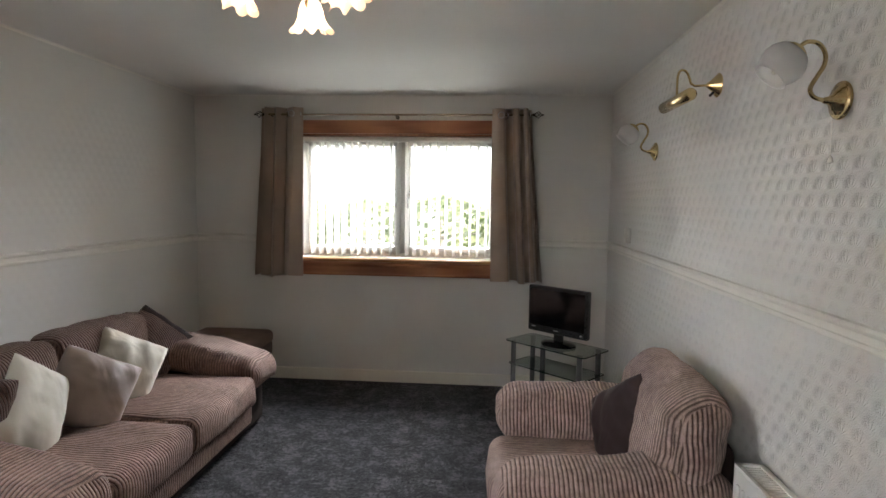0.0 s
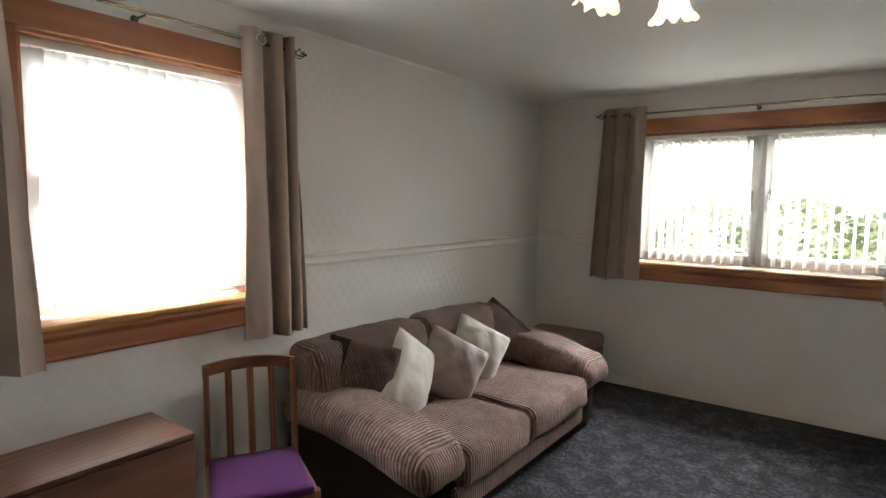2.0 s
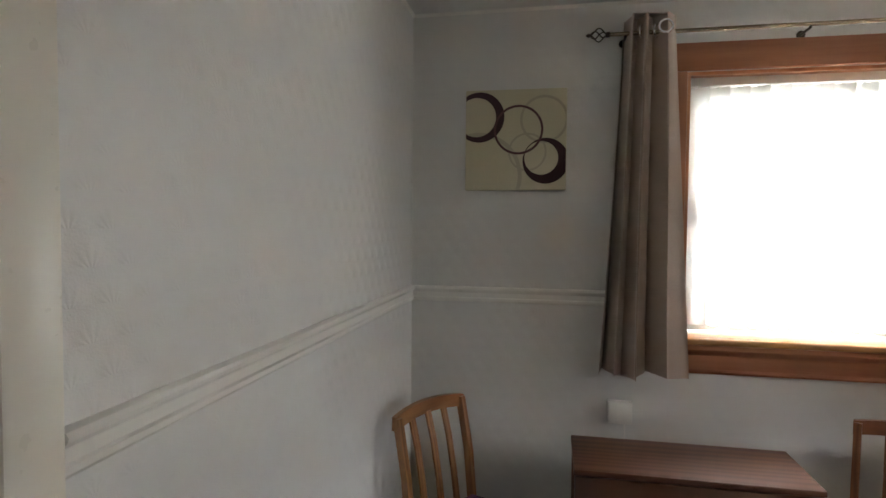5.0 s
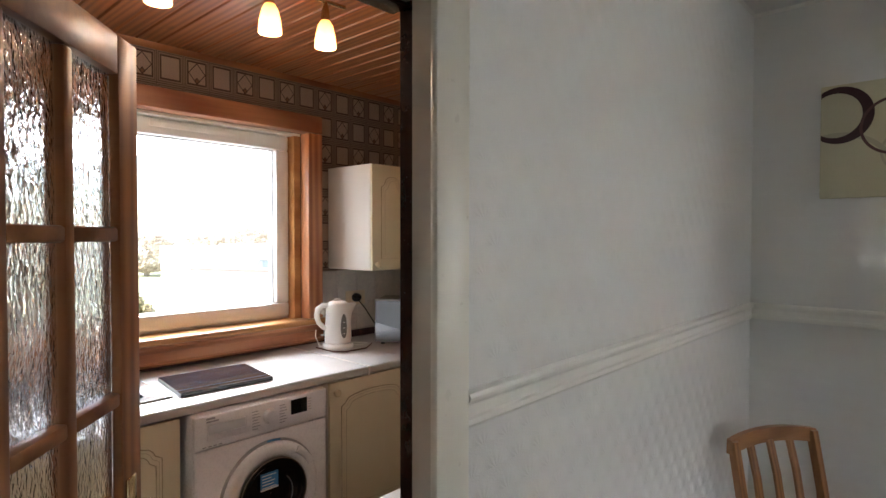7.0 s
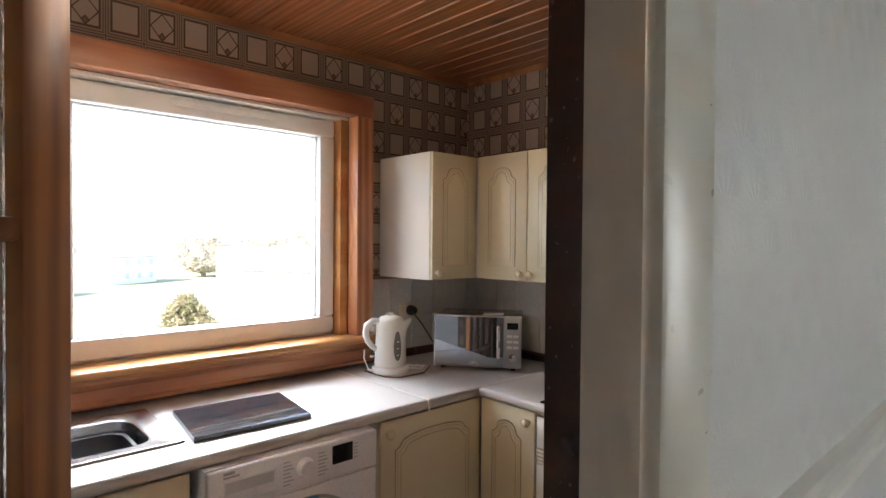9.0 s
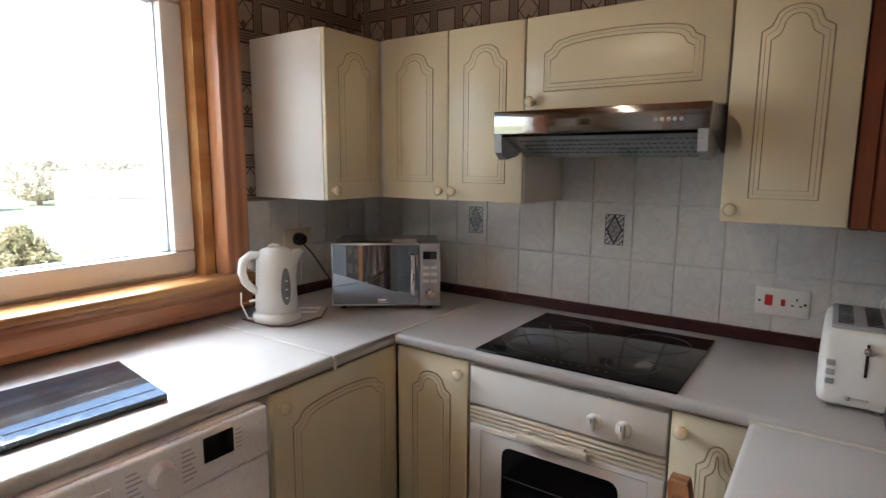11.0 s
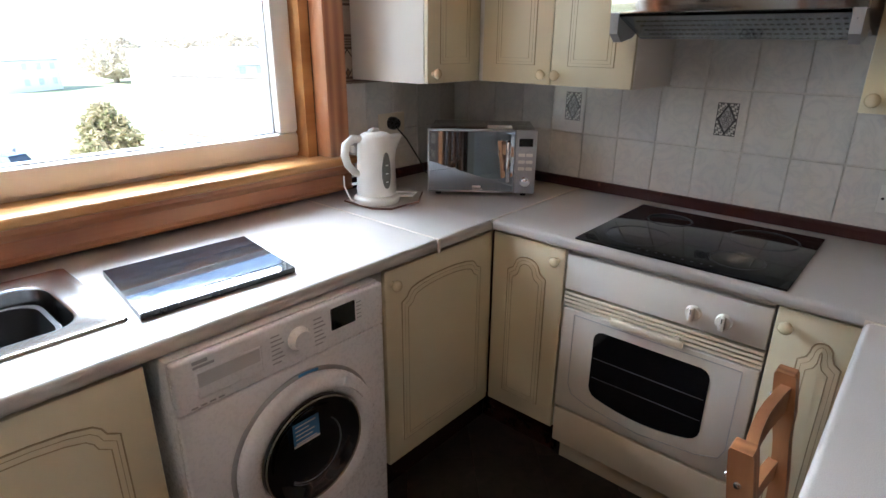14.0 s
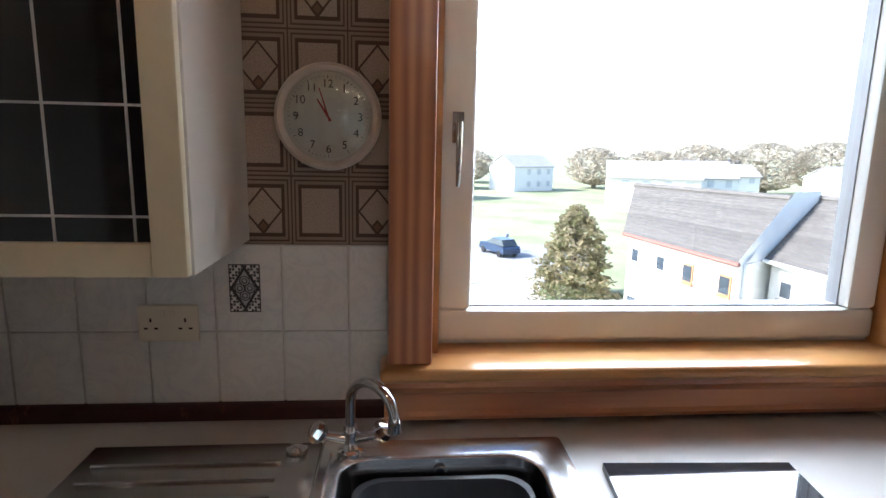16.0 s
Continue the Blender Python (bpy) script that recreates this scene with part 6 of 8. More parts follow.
box(bm, 0.002, w - 0.002, h - 0.126, h - 0.001, 0, 0.022, 0.008, 3, m)
cp = part("control_panel", bm, WM_WHITE, wm)
bm = bmnew()
box(bm, 0.048, 0.20, h - 0.10, h - 0.036, 0.0215, 0.0235, 0.002, 2, m)
part("detergent_drawer", bm, WM_WHITE, cp, "recessed drawer front")
bm = bmnew()
box(bm, 0.052, 0.196, h - 0.072, h - 0.040, 0.0232, 0.0242, 0, 1, m)
part("drawer_grip", bm, GRIP_GREY, cp)
bm = bmnew()
lathe(bm, [(0.030, 0), (0.030, 0.006), (0.026, 0.016), (0.024, 0.022), (0.004, 0.023)], m @ Vector((0.300, h - 0.058, 0.022)), (0, 1, 0), 28)
part("programme_knob", bm, WM_WHITE, cp, "round white knob", 50)
bm = bmnew()
box(bm, 0.397, 0.474, h - 0.078, h - 0.018, 0.0215, 0.024, 0.002, 1, m)
part("display", bm, BLACK_GLOSS, cp, "small black display")
for sx, wd in ((0.226, 0.034), (0.345, 0.034)):
    for i in range(7):
        bm = bmnew()
        box(bm, sx, sx + wd * (0.7 + 0.3 * ((i * 7) % 3) / 2), h - 0.03 - i * 0.0115, h - 0.027 - i * 0.0115, 0.0218, 0.0224, 0, 1, m)
        part("printed_line", bm, PRINT_GREY, cp)
for i in range(5):
    bm = bmnew()
    box(bm, 0.480, 0.496, h - 0.03 - i * 0.011, h - 0.0275 - i * 0.011, 0.0218, 0.0224, 0, 1, m)
    part("printed_line", bm, PRINT_GREY, cp)
for a, b, c, d in [(0.045, 0.092, 0.028, 0.022), (0.045, 0.078, 0.018, 0.010)] + [(0.03 + i * 0.02, 0.044 + i * 0.02, 0.118, 0.114) for i in range(4)]:
    bm = bmnew()
    box(bm, a, b, h - c, h - d, 0.0218, 0.0224, 0, 1, m)
    part("printed_line", bm, PRINT_GREY, cp)
cx, cz = 0.304, 0.438
ctr = m @ Vector((cx, cz, 0.016))
bm = bmnew()
lathe(bm, [(0.214, 0.0), (0.215, 0.004), (0.210, 0.007), (0.19, 0.006)], ctr, (0, 1, 0), 64)
part("door_recess", bm, GREY_PLASTIC, wm, "grey ring round the door", 40)
bm = bmnew()
lathe(bm, [(0.202, 0.004), (0.206, 0.012), (0.205, 0.026), (0.199, 0.035), (0.188, 0.040), (0.172, 0.040), (0.158, 0.034), (0.150, 0.024), (0.146, 0.012)], ctr, (0, 1, 0), 64, False)
wd = part("porthole_door", bm, WM_WHITE, wm, "round white door ring", 50)
bm = bmnew()
lathe(bm, [(0.1475, 0.018), (0.143, 0.024), (0.132, 0.021), (0.118, 0.010), (0.100, 0.002), (0.07, -0.003), (0.03, -0.005), (0.001, -0.0055)], ctr + Vector((0, 0.0125, 0)), (0, 1, 0), 56, False)
part("porthole_glass", bm, BLACK_GLOSS, wd, "dark bowl glass", 60)
for q, d, tk, dx, dz in ((0.1445, 0.0365, 0.0026, 0, 0), (0.106, 0.0172, 0.0016, -0.012, -0.006), (0.090, 0.0145, 0.0022, -0.004, -0.014)):
    bm = bmnew()
    a0, a1 = (0, math.tau) if q > 0.14 else (math.pi * 0.75, math.pi * 1.75)
    tube(bm, [ctr + Vector((dx + q * math.cos(a), d, dz + q * math.sin(a))) for a in [a0 + (a1 - a0) * i / 48 for i in range(48 if q > 0.14 else 49)]], tk, 6, q > 0.14)
    part("glass_rim" if q > 0.14 else "drum_edge", bm, STEEL_RIM if q > 0.14 else DRUM_GREY, wd, "", 60)
bm = bmnew()
arc = [math.radians(d) for d in (28, 34, 40, 46, 52, 58)]
loft(bm, [ring(bm, [ctr + Vector((-r * math.cos(a), o, r * math.sin(a))) for r, o in ((0.172, 0.039), (0.198, 0.036), (0.200, 0.043), (0.190, 0.047), (0.174, 0.046))]) for a in arc])
part("door_grip", bm, WM_WHITE, wd, "raised grip on the ring", 40)
bm = bmnew()
box(bm, cx - 0.052, cx + 0.026, cz + 0.022, cz + 0.090, 0.034, 0.0346, 0, 1, m)
lb = part("energy_label", bm, PRINT_BLUE, wd, "blue paper label")
for i, wdt in enumerate((0.062, 0.050, 0.056, 0.040, 0.060)):
    bm = bmnew()
    box(bm, cx - 0.045, cx - 0.045 + wdt, cz + 0.030 + i * 0.012, cz + 0.0335 + i * 0.012, 0.0347, 0.0350, 0, 1, m)
    part("printed_line", bm, WHITE_PLASTIC, lb)
bm = bmnew()
box(bm, cx - 0.052, cx + 0.026, cz + 0.022, cz + 0.028, 0.0348, 0.0351, 0, 1, m)
part("printed_line", bm, WHITE_PLASTIC, lb)
bm = bmnew()
loft(bm, [ring(bm, [ctr + Vector((r * math.cos(a), 0.0075, r * math.sin(a))) for r in (0.206, 0.2135)] + [ctr + Vector((r * math.cos(a), 0.0068, r * math.sin(a))) for r in (0.2135, 0.206)]) for a in [math.radians(d) for d in (86, 90, 94, 98, 102)]])
part("blue_tape", bm, PRINT_BLUE, wm, "strip of blue tape above the door", 30)
bm = bmnew()
tube(bm, [m @ Vector((w - 0.085, 0.075, 0.0182)), m @ Vector((w - 0.085, 0.058, 0.0182))], 0.002, 6)
part("filter_mark", bm, GREY_PLASTIC, wm)
for x in (0.06, w - 0.06):
    bm = bmnew()
    tube(bm, [m @ Vector((x, -0.012, -0.05)), m @ Vector((x, 0.004, -0.05))], 0.02, 12)
    part("foot", bm, BLACK, wm)

# ---- cooker: oven under the worktop, hob in it ----
ov = thing("oven", (-1.99, -1.145, KF), "white built-under oven with a dark window", "oven")
m = facing((-1.712, -1.433, 0), "e")
OW = 0.585
bm = bmnew()
box(bm, KWX + 0.05, -1.714, -1.431, -0.850, 0.28, 0.868)
part("body", bm, OVEN_WHITE, ov)
bm = bmnew()
box(bm, 0.002, OW, 0.735, 0.855, 0, 0.022, 0.006, 2, m)
fp = part("control_panel", bm, OVEN_WHITE, ov)
for x in (0.397, 0.477):
    bm = bmnew()
    c = m @ Vector((x, 0.783, 0.022))
    lathe(bm, [(0.022, 0), (0.021, 0.008), (0.019, 0.012), (0.002, 0.012)], c, (1, 0, 0), 24)
    box(bm, x - 0.0065, x + 0.0065, 0.763, 0.803, 0.030, 0.050, 0.004, 2, m)
    kn = part("knob", bm, OVEN_WHITE, fp, "round white knob with grip bar", 40)
    bm = bmnew()
    box(bm, x - 0.001, x + 0.001, 0.787, 0.801, 0.0495, 0.0508, 0, 1, m)
    part("mark", bm, BLACK, kn)
for i in range(4):
    bm = bmnew()
    box(bm, 0.002, OW, 0.675 + i * 0.0145, 0.685 + i * 0.0145, 0.0, 0.016 + 0.002 * i, 0.002, 1, m)
    part("vent_strip", bm, IVORY, ov, "ivory vent strip")
bm = bmnew()
box(bm, 0.003, OW - 0.001, 0.295, 0.672, 0, 0.022, 0.006, 2, m)
dr = part("oven_door", bm, OVEN_WHITE, ov, "white door")
bm = bmnew()
out = []
for cx, cy, a0 in ((0.147, 0.425, 180), (0.443, 0.425, 270), (0.443, 0.597, 0), (0.147, 0.597, 90)):
    out += [(cx + 0.028 * math.cos(radians(a0 + t)), cy + 0.028 * math.sin(radians(a0 + t)) + (0.0)) for t in (0, 30, 60, 90)]
low = [(0.147 + 0.296 * i / 8, 0.397) for i in range(1, 8)]
out = out[:4] + low + out[4:]
out = [(x, y - max(0.0, 0.030 * (1 - ((x - 0.295) / 0.178) ** 2)) * (1 if y < 0.43 else -0.15)) for x, y in out]
loft(bm, [ring(bm, [m @ Vector((x, y, d)) for x, y in out]) for d in (0.021, 0.0235)])
part("oven_window", bm, BLACK_GLOSS, dr, "dark curved glass window", 30)
bm = bmnew()
for z in (0.46, 0.53):
    tube(bm, [m @ Vector((0.125, z, 0.0238)), m @ Vector((0.465, z, 0.0238))], 0.0013, 6)
part("rack", bm, HOB_PRINT, dr, "wire shelf showing through")
bm = bmnew()
tube(bm, [m @ Vector((x, y, 0.0222)) for x, y in ((0.045, 0.40), (0.06, 0.365), (0.12, 0.345), (0.295, 0.325), (0.47, 0.345), (0.53, 0.365), (0.545, 0.40), (0.545, 0.655), (0.045, 0.655))], 0.0014, 6, True)
part("groove", bm, SILVER, dr)
bm = bmnew()
box(bm, 0.175, 0.392, 0.676, 0.698, 0.036, 0.052, 0.006, 3, m)
for x in (0.19, 0.357):
    box(bm, x, x + 0.02, 0.678, 0.696, 0.01, 0.04, 0.003, 1, m)
part("handle", bm, IVORY, dr, "ivory bar handle")
bm = bmnew()
box(bm, 0.002, OW, KF + 0.10, 0.288, 0, 0.02, 0.004, 2, m)
box(bm, 0.01, OW - 0.01, KF, KF + 0.10, -0.05, -0.03, 0.002, 1, m)
part("plinth_panel", bm, IVORY, ov, "cream panel below the door")

hb = thing("hob", (-1.93, -1.12, 0.91), "black glass ceramic hob set in the worktop", "hob")
H0, H1, H2, H3 = -2.19, -1.682, -1.408, -0.83
bm = bmnew()
box(bm, H0, H1, H2, H3, 0.9105, 0.917, 0.002)
part("glass_top", bm, BLACK_GLOSS, hb)
for x, y, r in ((-2.06, -1.26, 0.072), (-1.83, -1.27, 0.098), (-2.05, -0.97, 0.098), (-1.81, -0.98, 0.072)):
    bm = bmnew()
    for rr in (r, r - 0.004):
        tube(bm, [(x + rr * math.cos(a), y + rr * math.sin(a), 0.9171) for a in [i * math.tau / 48 for i in range(48)]], 0.0006, 4, True)
    part("cooking_zone", bm, HOB_PRINT, hb)
bm = bmnew()
for i in range(9):
    lathe(bm, [(0.004, 0), (0.004, 0.0006), (0.001, 0.0006)], (-1.715, -1.22 + i * 0.025, 0.9168), (0, 0, 1), 10)
part("touch_marks", bm, HOB_PRINT, hb)

# ---- cooker hood ----
hd = thing("cooker_hood", (-2.05, -1.13, 1.5), "slim stainless steel cooker hood with glass visor", "cooker hood")
HY0, HY1 = -1.425, -0.82
bm = bmnew()
loft(bm, [ring(bm, [(x, y, z) for x, z in ((KWX + 0.01, 1.50), (-1.99, 1.50), (-1.815, 1.555), (-1.815, 1.622), (KWX + 0.01, 1.622))]) for y in (HY0 + 0.004, HY1 - 0.004)])
part("body", bm, GREY_PLASTIC, hd, "", 30)
bm = bmnew()
box(bm, -1.815, -1.798, HY0, HY1, 1.552, 1.621, 0.004)
fr = part("front_panel", bm, CHROME_SATIN, hd, "brushed steel front")
for i in range(5):
    bm = bmnew()
    lathe(bm, [(0.0055, 0), (0.0055, 0.004), (0.004, 0.006), (0.001, 0.006)], (-1.798, -0.950 + i * 0.0155, 1.580), (1, 0, 0), 12)
    part("button", bm, SILVER, fr)
bm = bmnew()
loft(bm, [ring(bm, [(x, y, z) for x, z in ((-1.80, 1.545), (-1.795, 1.552), (-1.955, 1.495), (-1.96, 1.488))]) for y in (HY0 + 0.03, HY1 - 0.03)])
part("visor", bm, glass("visor_glass", (0.62, 0.74, 0.82)).m, hd, "tinted glass visor", 30)
for y in (HY0 + 0.004, HY1 - 0.028):
    bm = bmnew()
    loft(bm, [ring(bm, [(x, yy, z) for x, z in ((-1.795, 1.555), (-1.80, 1.50), (-1.83, 1.478), (-1.90, 1.49), (-1.95, 1.515), (-1.95, 1.555))]) for yy in (y, y + 0.024)])
    part("end_bracket", bm, SILVER, hd, "", 30)
bm = bmnew()
for i in range(30):
    for j in range(5):
        y, x = HY0 + 0.06 + i * 0.0178, -2.0 + j * 0.034
        zz = 1.500 + (x + 1.99) / 0.175 * 0.055
        box(bm, x - 0.011, x + 0.011, y - 0.004, y + 0.004, zz - 0.004, zz - 0.0005)
part("filter_slots", bm, BLACK, hd, "slotted grease filter")

# ---- microwave ----
a, b = Vector((-1.765, -2.099, 0)), Vector((-2.015, -1.772, 0))
mu = (b - a).normalized()
mo = Vector((-mu.y, mu.x, 0)) * -1
if mo.x < 0:
    mo = -mo
MW = (b - a).length
MM = Matrix(((mu.x, 0, mo.x, a.x), (mu.y, 0, mo.y, a.y), (0, 1, 0, 0.912), (0, 0, 0, 1)))
mw = thing("microwave", (a + b) / 2 - mo * 0.13 + Vector((0, 0, 0.912)), "silver microwave oven with mirrored door in the corner", "microwave")
bm = bmnew()
box(bm, 0.004, MW - 0.004, 0.016, 0.252, -0.285, -0.016, 0.006, 2, MM)
part("casing", bm, STEEL, mw, "grey metal casing")
bm = bmnew()
box(bm, 0, MW * 0.805, 0.014, 0.255, -0.016, 0.006, 0.004, 2, MM)
dr = part("door", bm, SILVER, mw)
bm = bmnew()
box(bm, 0.006, MW * 0.80, 0.022, 0.249, 0.0055, 0.0085, 0.001, 1, MM)
part("door_glass", bm, MIRROR_DARK, dr, "dark mirrored glass")
bm = bmnew()
box(bm, MW * 0.725, MW * 0.765, 0.06, 0.215, 0.020, 0.034, 0.006, 3, MM)
for z in (0.07, 0.195):
    box(bm, MW * 0.735, MW * 0.755, z, z + 0.012, 0.006, 0.022, 0, 1, MM)
part("handle", bm, CHROME, dr, "upright silver handle")
bm = bmnew()
box(bm, MW * 0.81, MW, 0.014, 0.255, -0.016, 0.008, 0.004, 2, MM)
cp = part("control_panel", bm, SILVER, mw, "silver control panel")
bm = bmnew()
box(bm, MW * 0.84, MW * 0.965, 0.195, 0.225, 0.0075, 0.0092, 0.001, 1, MM)
part("display", bm, BLACK_GLOSS, cp)
for i in range(3):
    for j in range(2):
        bm = bmnew()
        box(bm, MW * (0.838 + 0.07 * j), MW * (0.838 + 0.07 * j) + 0.025, 0.105 + i * 0.026, 0.117 + i * 0.026, 0.0075, 0.0105, 0.002, 1, MM)
        part("button", bm, WHITE_PLASTIC, cp)
bm = bmnew()
lathe(bm, [(0.019, 0), (0.019, 0.010), (0.015, 0.014), (0.003, 0.015)], MM @ Vector((MW * 0.905, 0.062, 0.008)), mo, 24)
part("dial", bm, CHROME, cp, "chrome dial", 40)
bm = bmnew()
box(bm, MW * 0.42, MW * 0.50, 0.034, 0.042, 0.0085, 0.0092, 0, 1, MM)
box(bm, MW * 0.42, MW * 0.52, 0.027, 0.029, 0.0085, 0.0092, 0, 1, MM)
part("mark", bm, WHITE_PLASTIC, dr)
for u in (0.04, MW - 0.04):
    for d in (-0.03, -0.25):
        bm = bmnew()
        tube(bm, [MM @ Vector((u, -0.001, d)), MM @ Vector((u, 0.017, d))], 0.012, 10)
        part("foot", bm, BLACK, mw)
bm = bmnew()
box(bm, MW * 0.55, MW * 0.78, 0.2525, 0.2535, -0.13, -0.05, 0, 1, MM)
part("paper_label", bm, WHITE_PLASTIC, mw)

# ---- kettle on its board ----
kb = thing("worktop_mat", (-1.62, -2.17, 0.91), "small brown-edged board under the kettle", "board")
bm = bmnew()
oc = [(-1.475, -2.255), (-1.475, -2.10), (-1.52, -2.045), (-1.66, -2.045), (-1.77, -2.13), (-1.77, -2.215), (-1.72, -2.268), (-1.52, -2.268)]
loft(bm, [ring(bm, [(x, y, z) for x, y in oc]) for z in (0.911, 0.917)])
part("board", bm, plain("brown_board_edge", (0.14, 0.055, 0.03), 0.4, var=0.1), kb, "", 20)
bm = bmnew()
loft(bm, [ring(bm, [(-1.62 + (x + 1.62) * 0.97, -2.16 + (y + 2.16) * 0.96, z) for x, y in oc]) for z in (0.917, 0.918)])
part("top_face", bm, plain("pale_board_face", (0.55, 0.52, 0.48), 0.3, var=0.1), kb, "", 20)
kt = thing("kettle", (-1.55, -2.155, 0.918), "white plastic jug kettle with water gauge", "kettle")
KC = Vector((-1.55, -2.155, 0.918))
ks = Vector((-0.92, 0.30, 0)).normalized()      # towards the spout
kq = Vector((-ks.y, ks.x, 0))
bm = bmnew()
lathe(bm, [(0.080, 0), (0.084, 0.006), (0.083, 0.020), (0.074, 0.028), (0.002, 0.028)], KC, (0, 0, 1), 32)
part("power_base", bm, WHITE_PLASTIC, kt, "round base", 50)
bm = bmnew()
rings = []
for z, r, sp in ((0.030, 0.070, 0), (0.045, 0.0735, 0), (0.10, 0.071, 0), (0.15, 0.068, 0.002), (0.185, 0.066, 0.010), (0.205, 0.065, 0.022), (0.222, 0.064, 0.034), (0.232, 0.060, 0.030)):
    rg = []
    for i in range(36):
        an = i * math.tau / 36
        c, s = math.cos(an), math.sin(an)
        ex = sp * max(0, c) ** 6 * 1.2
        rg.append(KC + ks * (r * c + ex) + kq * (r * 0.93 * s) + Vector((0, 0, z + ex * 0.3)))
    rings.append(ring(bm, rg))
loft(bm, rings)
part("jug", bm, WHITE_PLASTIC, kt, "", 60)
bm = bmnew()
lathe(bm, [(0.060, 0.230), (0.058, 0.240), (0.045, 0.250), (0.02, 0.256), (0.001, 0.257)], KC, (0, 0, 1), 28)
p = KC + Vector((0, 0, 0.255))
tube(bm, [p - ks * 0.02, p - ks * 0.006 + Vector((0, 0, 0.006)), p + ks * 0.012 + Vector((0, 0, 0.002))], 0.010, 10)
part("lid", bm, WHITE_PLASTIC, kt, "domed lid with tab", 60)
bm = bmnew()
hp = [KC - ks * 0.055 + Vector((0, 0, 0.232)), KC - ks * 0.085 + Vector((0, 0, 0.235)), KC - ks * 0.112 + Vector((0, 0, 0.215)), KC - ks * 0.118 + Vector((0, 0, 0.18)), KC - ks * 0.108 + Vector((0, 0, 0.145)), KC - ks * 0.085 + Vector((0, 0, 0.118)), KC - ks * 0.066 + Vector((0, 0, 0.108))]
tube(bm, hp, [0.013, 0.015, 0.016, 0.015, 0.014, 0.013, 0.012], 12)
part("handle", bm, WHITE_PLASTIC, kt, "looped handle", 60)
bm = bmnew()
box(bm, -0.008, 0.008, -0.010, 0.010, -0.012, 0.012, 0.003, 1, Matrix.Translation(KC - ks * 0.088 + Vector((0, 0, 0.20))))
box(bm, -0.012, 0.012, -0.006, 0.006, -0.004, 0.004, 0.002, 1, Matrix.Translation(KC - ks * 0.085 + Vector((0, 0, 0.075))))
part("switch", bm, WHITE_PLASTIC, kt)
gn = (-ks * 0.15 + Vector((kq.x, kq.y, 0))).normalized()
if gn.y < 0:
    gn = -gn
gt = Vector((gn.y, -gn.x, 0))
bm = bmnew()
lo, hi = [], []
for i in range(28):
    an = i * math.tau / 28
    z = 0.125 + 0.065 * math.sin(an)
    rad = 0.0665 + 0.002
    off = 0.017 * math.cos(an) * (1 - 0.15 * math.sin(an))
    base = KC + gn * (math.sqrt(rad ** 2 - off ** 2) + 0.0005) + gt * off + Vector((0, 0, z))
    lo.append(base - gn * 0.004)
    hi.append(base + gn * 0.002)
loft(bm, [ring(bm, lo), ring(bm, hi)])
gg = part("water_gauge", bm, plain("smoky_gauge", (0.20, 0.20, 0.18), 0.15, var=0.1), kt, "grey oval water gauge", 40)
for z in (0.085, 0.115, 0.145):
    bm = bmnew()
    box(bm, -0.005, 0.005, -0.001, 0.001, -0.002, 0.002, 0, 1, Matrix.Translation(KC + gn * 0.0715 + Vector((0, 0, z))))
    part("gauge_mark", bm, WHITE_PLASTIC, gg)
bm = bmnew()
tube(bm, [KC - ks * 0.08 + Vector((0, 0, 0.012)), KC - ks * 0.11 + Vector((0, 0.01, 0.02)), KC - ks * 0.125 + Vector((0, 0.0, 0.07)), KC - ks * 0.105 + Vector((0, -0.03, 0.10))], 0.003, 6)
part("handle_flex", bm, WHITE_PLASTIC, kt, "thin white flex at the handle", 60)
bm = bmnew()
tube(bm, [KC + ks * 0.07 + Vector((0, -0.02, 0.008)), KC + ks * 0.13 + Vector((0, 0.02, 0.004)), KC + ks * 0.19 + Vector((0, -0.03, 0.004)), KC + ks * 0.13 + Vector((0, -0.07, 0.006))], 0.003, 6)
part("flex", bm, WHITE_PLASTIC, kt, "white flex coiled on the board", 60)


# ---- sockets ----
def plate(bm, m, w, h, d=0.009):
    box(bm, 0, w, 0, h, 0, d, 0.003, 2, m)


def pins(bm, m, x, y, d):
    for a, b, ww, hh in ((0, 0.011, 0.004, 0.009), (-0.011, -0.008, 0.008, 0.004), (0.011, -0.008, 0.008, 0.004)):
        box(bm, x + a - ww / 2, x + a + ww / 2, y + b - hh / 2, y + b + hh / 2, d, d + 0.0008, 0, 1, m)


sk = thing("cooker_socket", (KWX, -0.665, 1.0), "white cooker switch and socket plate with red rockers", "socket")
m = facing((KWX + 0.007, -0.737, 1.004), "e")
bm = bmnew()
plate(bm, m, 0.146, 0.086)
part("plate", bm, WHITE_PLASTIC, sk)
for x, y, w, h in ((0.026, 0.03, 0.022, 0.034), (0.070, 0.032, 0.012, 0.022)):
    bm = bmnew()
    box(bm, x, x + w, y, y + h, 0.008, 0.013, 0.002, 1, m)
    part("rocker", bm, RED_SWITCH, sk, "red rocker switch")
bm = bmnew()
pins(bm, m, 0.112, 0.045, 0.009)
for x in (0.012, 0.134):
    lathe(bm, [(0.004, 0), (0.004, 0.001), (0.001, 0.001)], m @ Vector((x, 0.043, 0.009)), (1, 0, 0), 10)
part("pin_holes", bm, BLACK, sk)
s3 = thing("double_socket", (0.31, KSY, 1.10), "ivory double socket on the tiles", "socket", "ivory sockets")
m = facing((0.372, KSY + 0.007, 1.100), "n")
bm = bmnew()
plate(bm, m, 0.130, 0.083)
part("plate", bm, IVORY, s3)
bm = bmnew()
pins(bm, m, 0.028, 0.038, 0.009)
pins(bm, m, 0.102, 0.038, 0.009)
part("pin_holes", bm, DARK_STAIN, s3)
bm = bmnew()
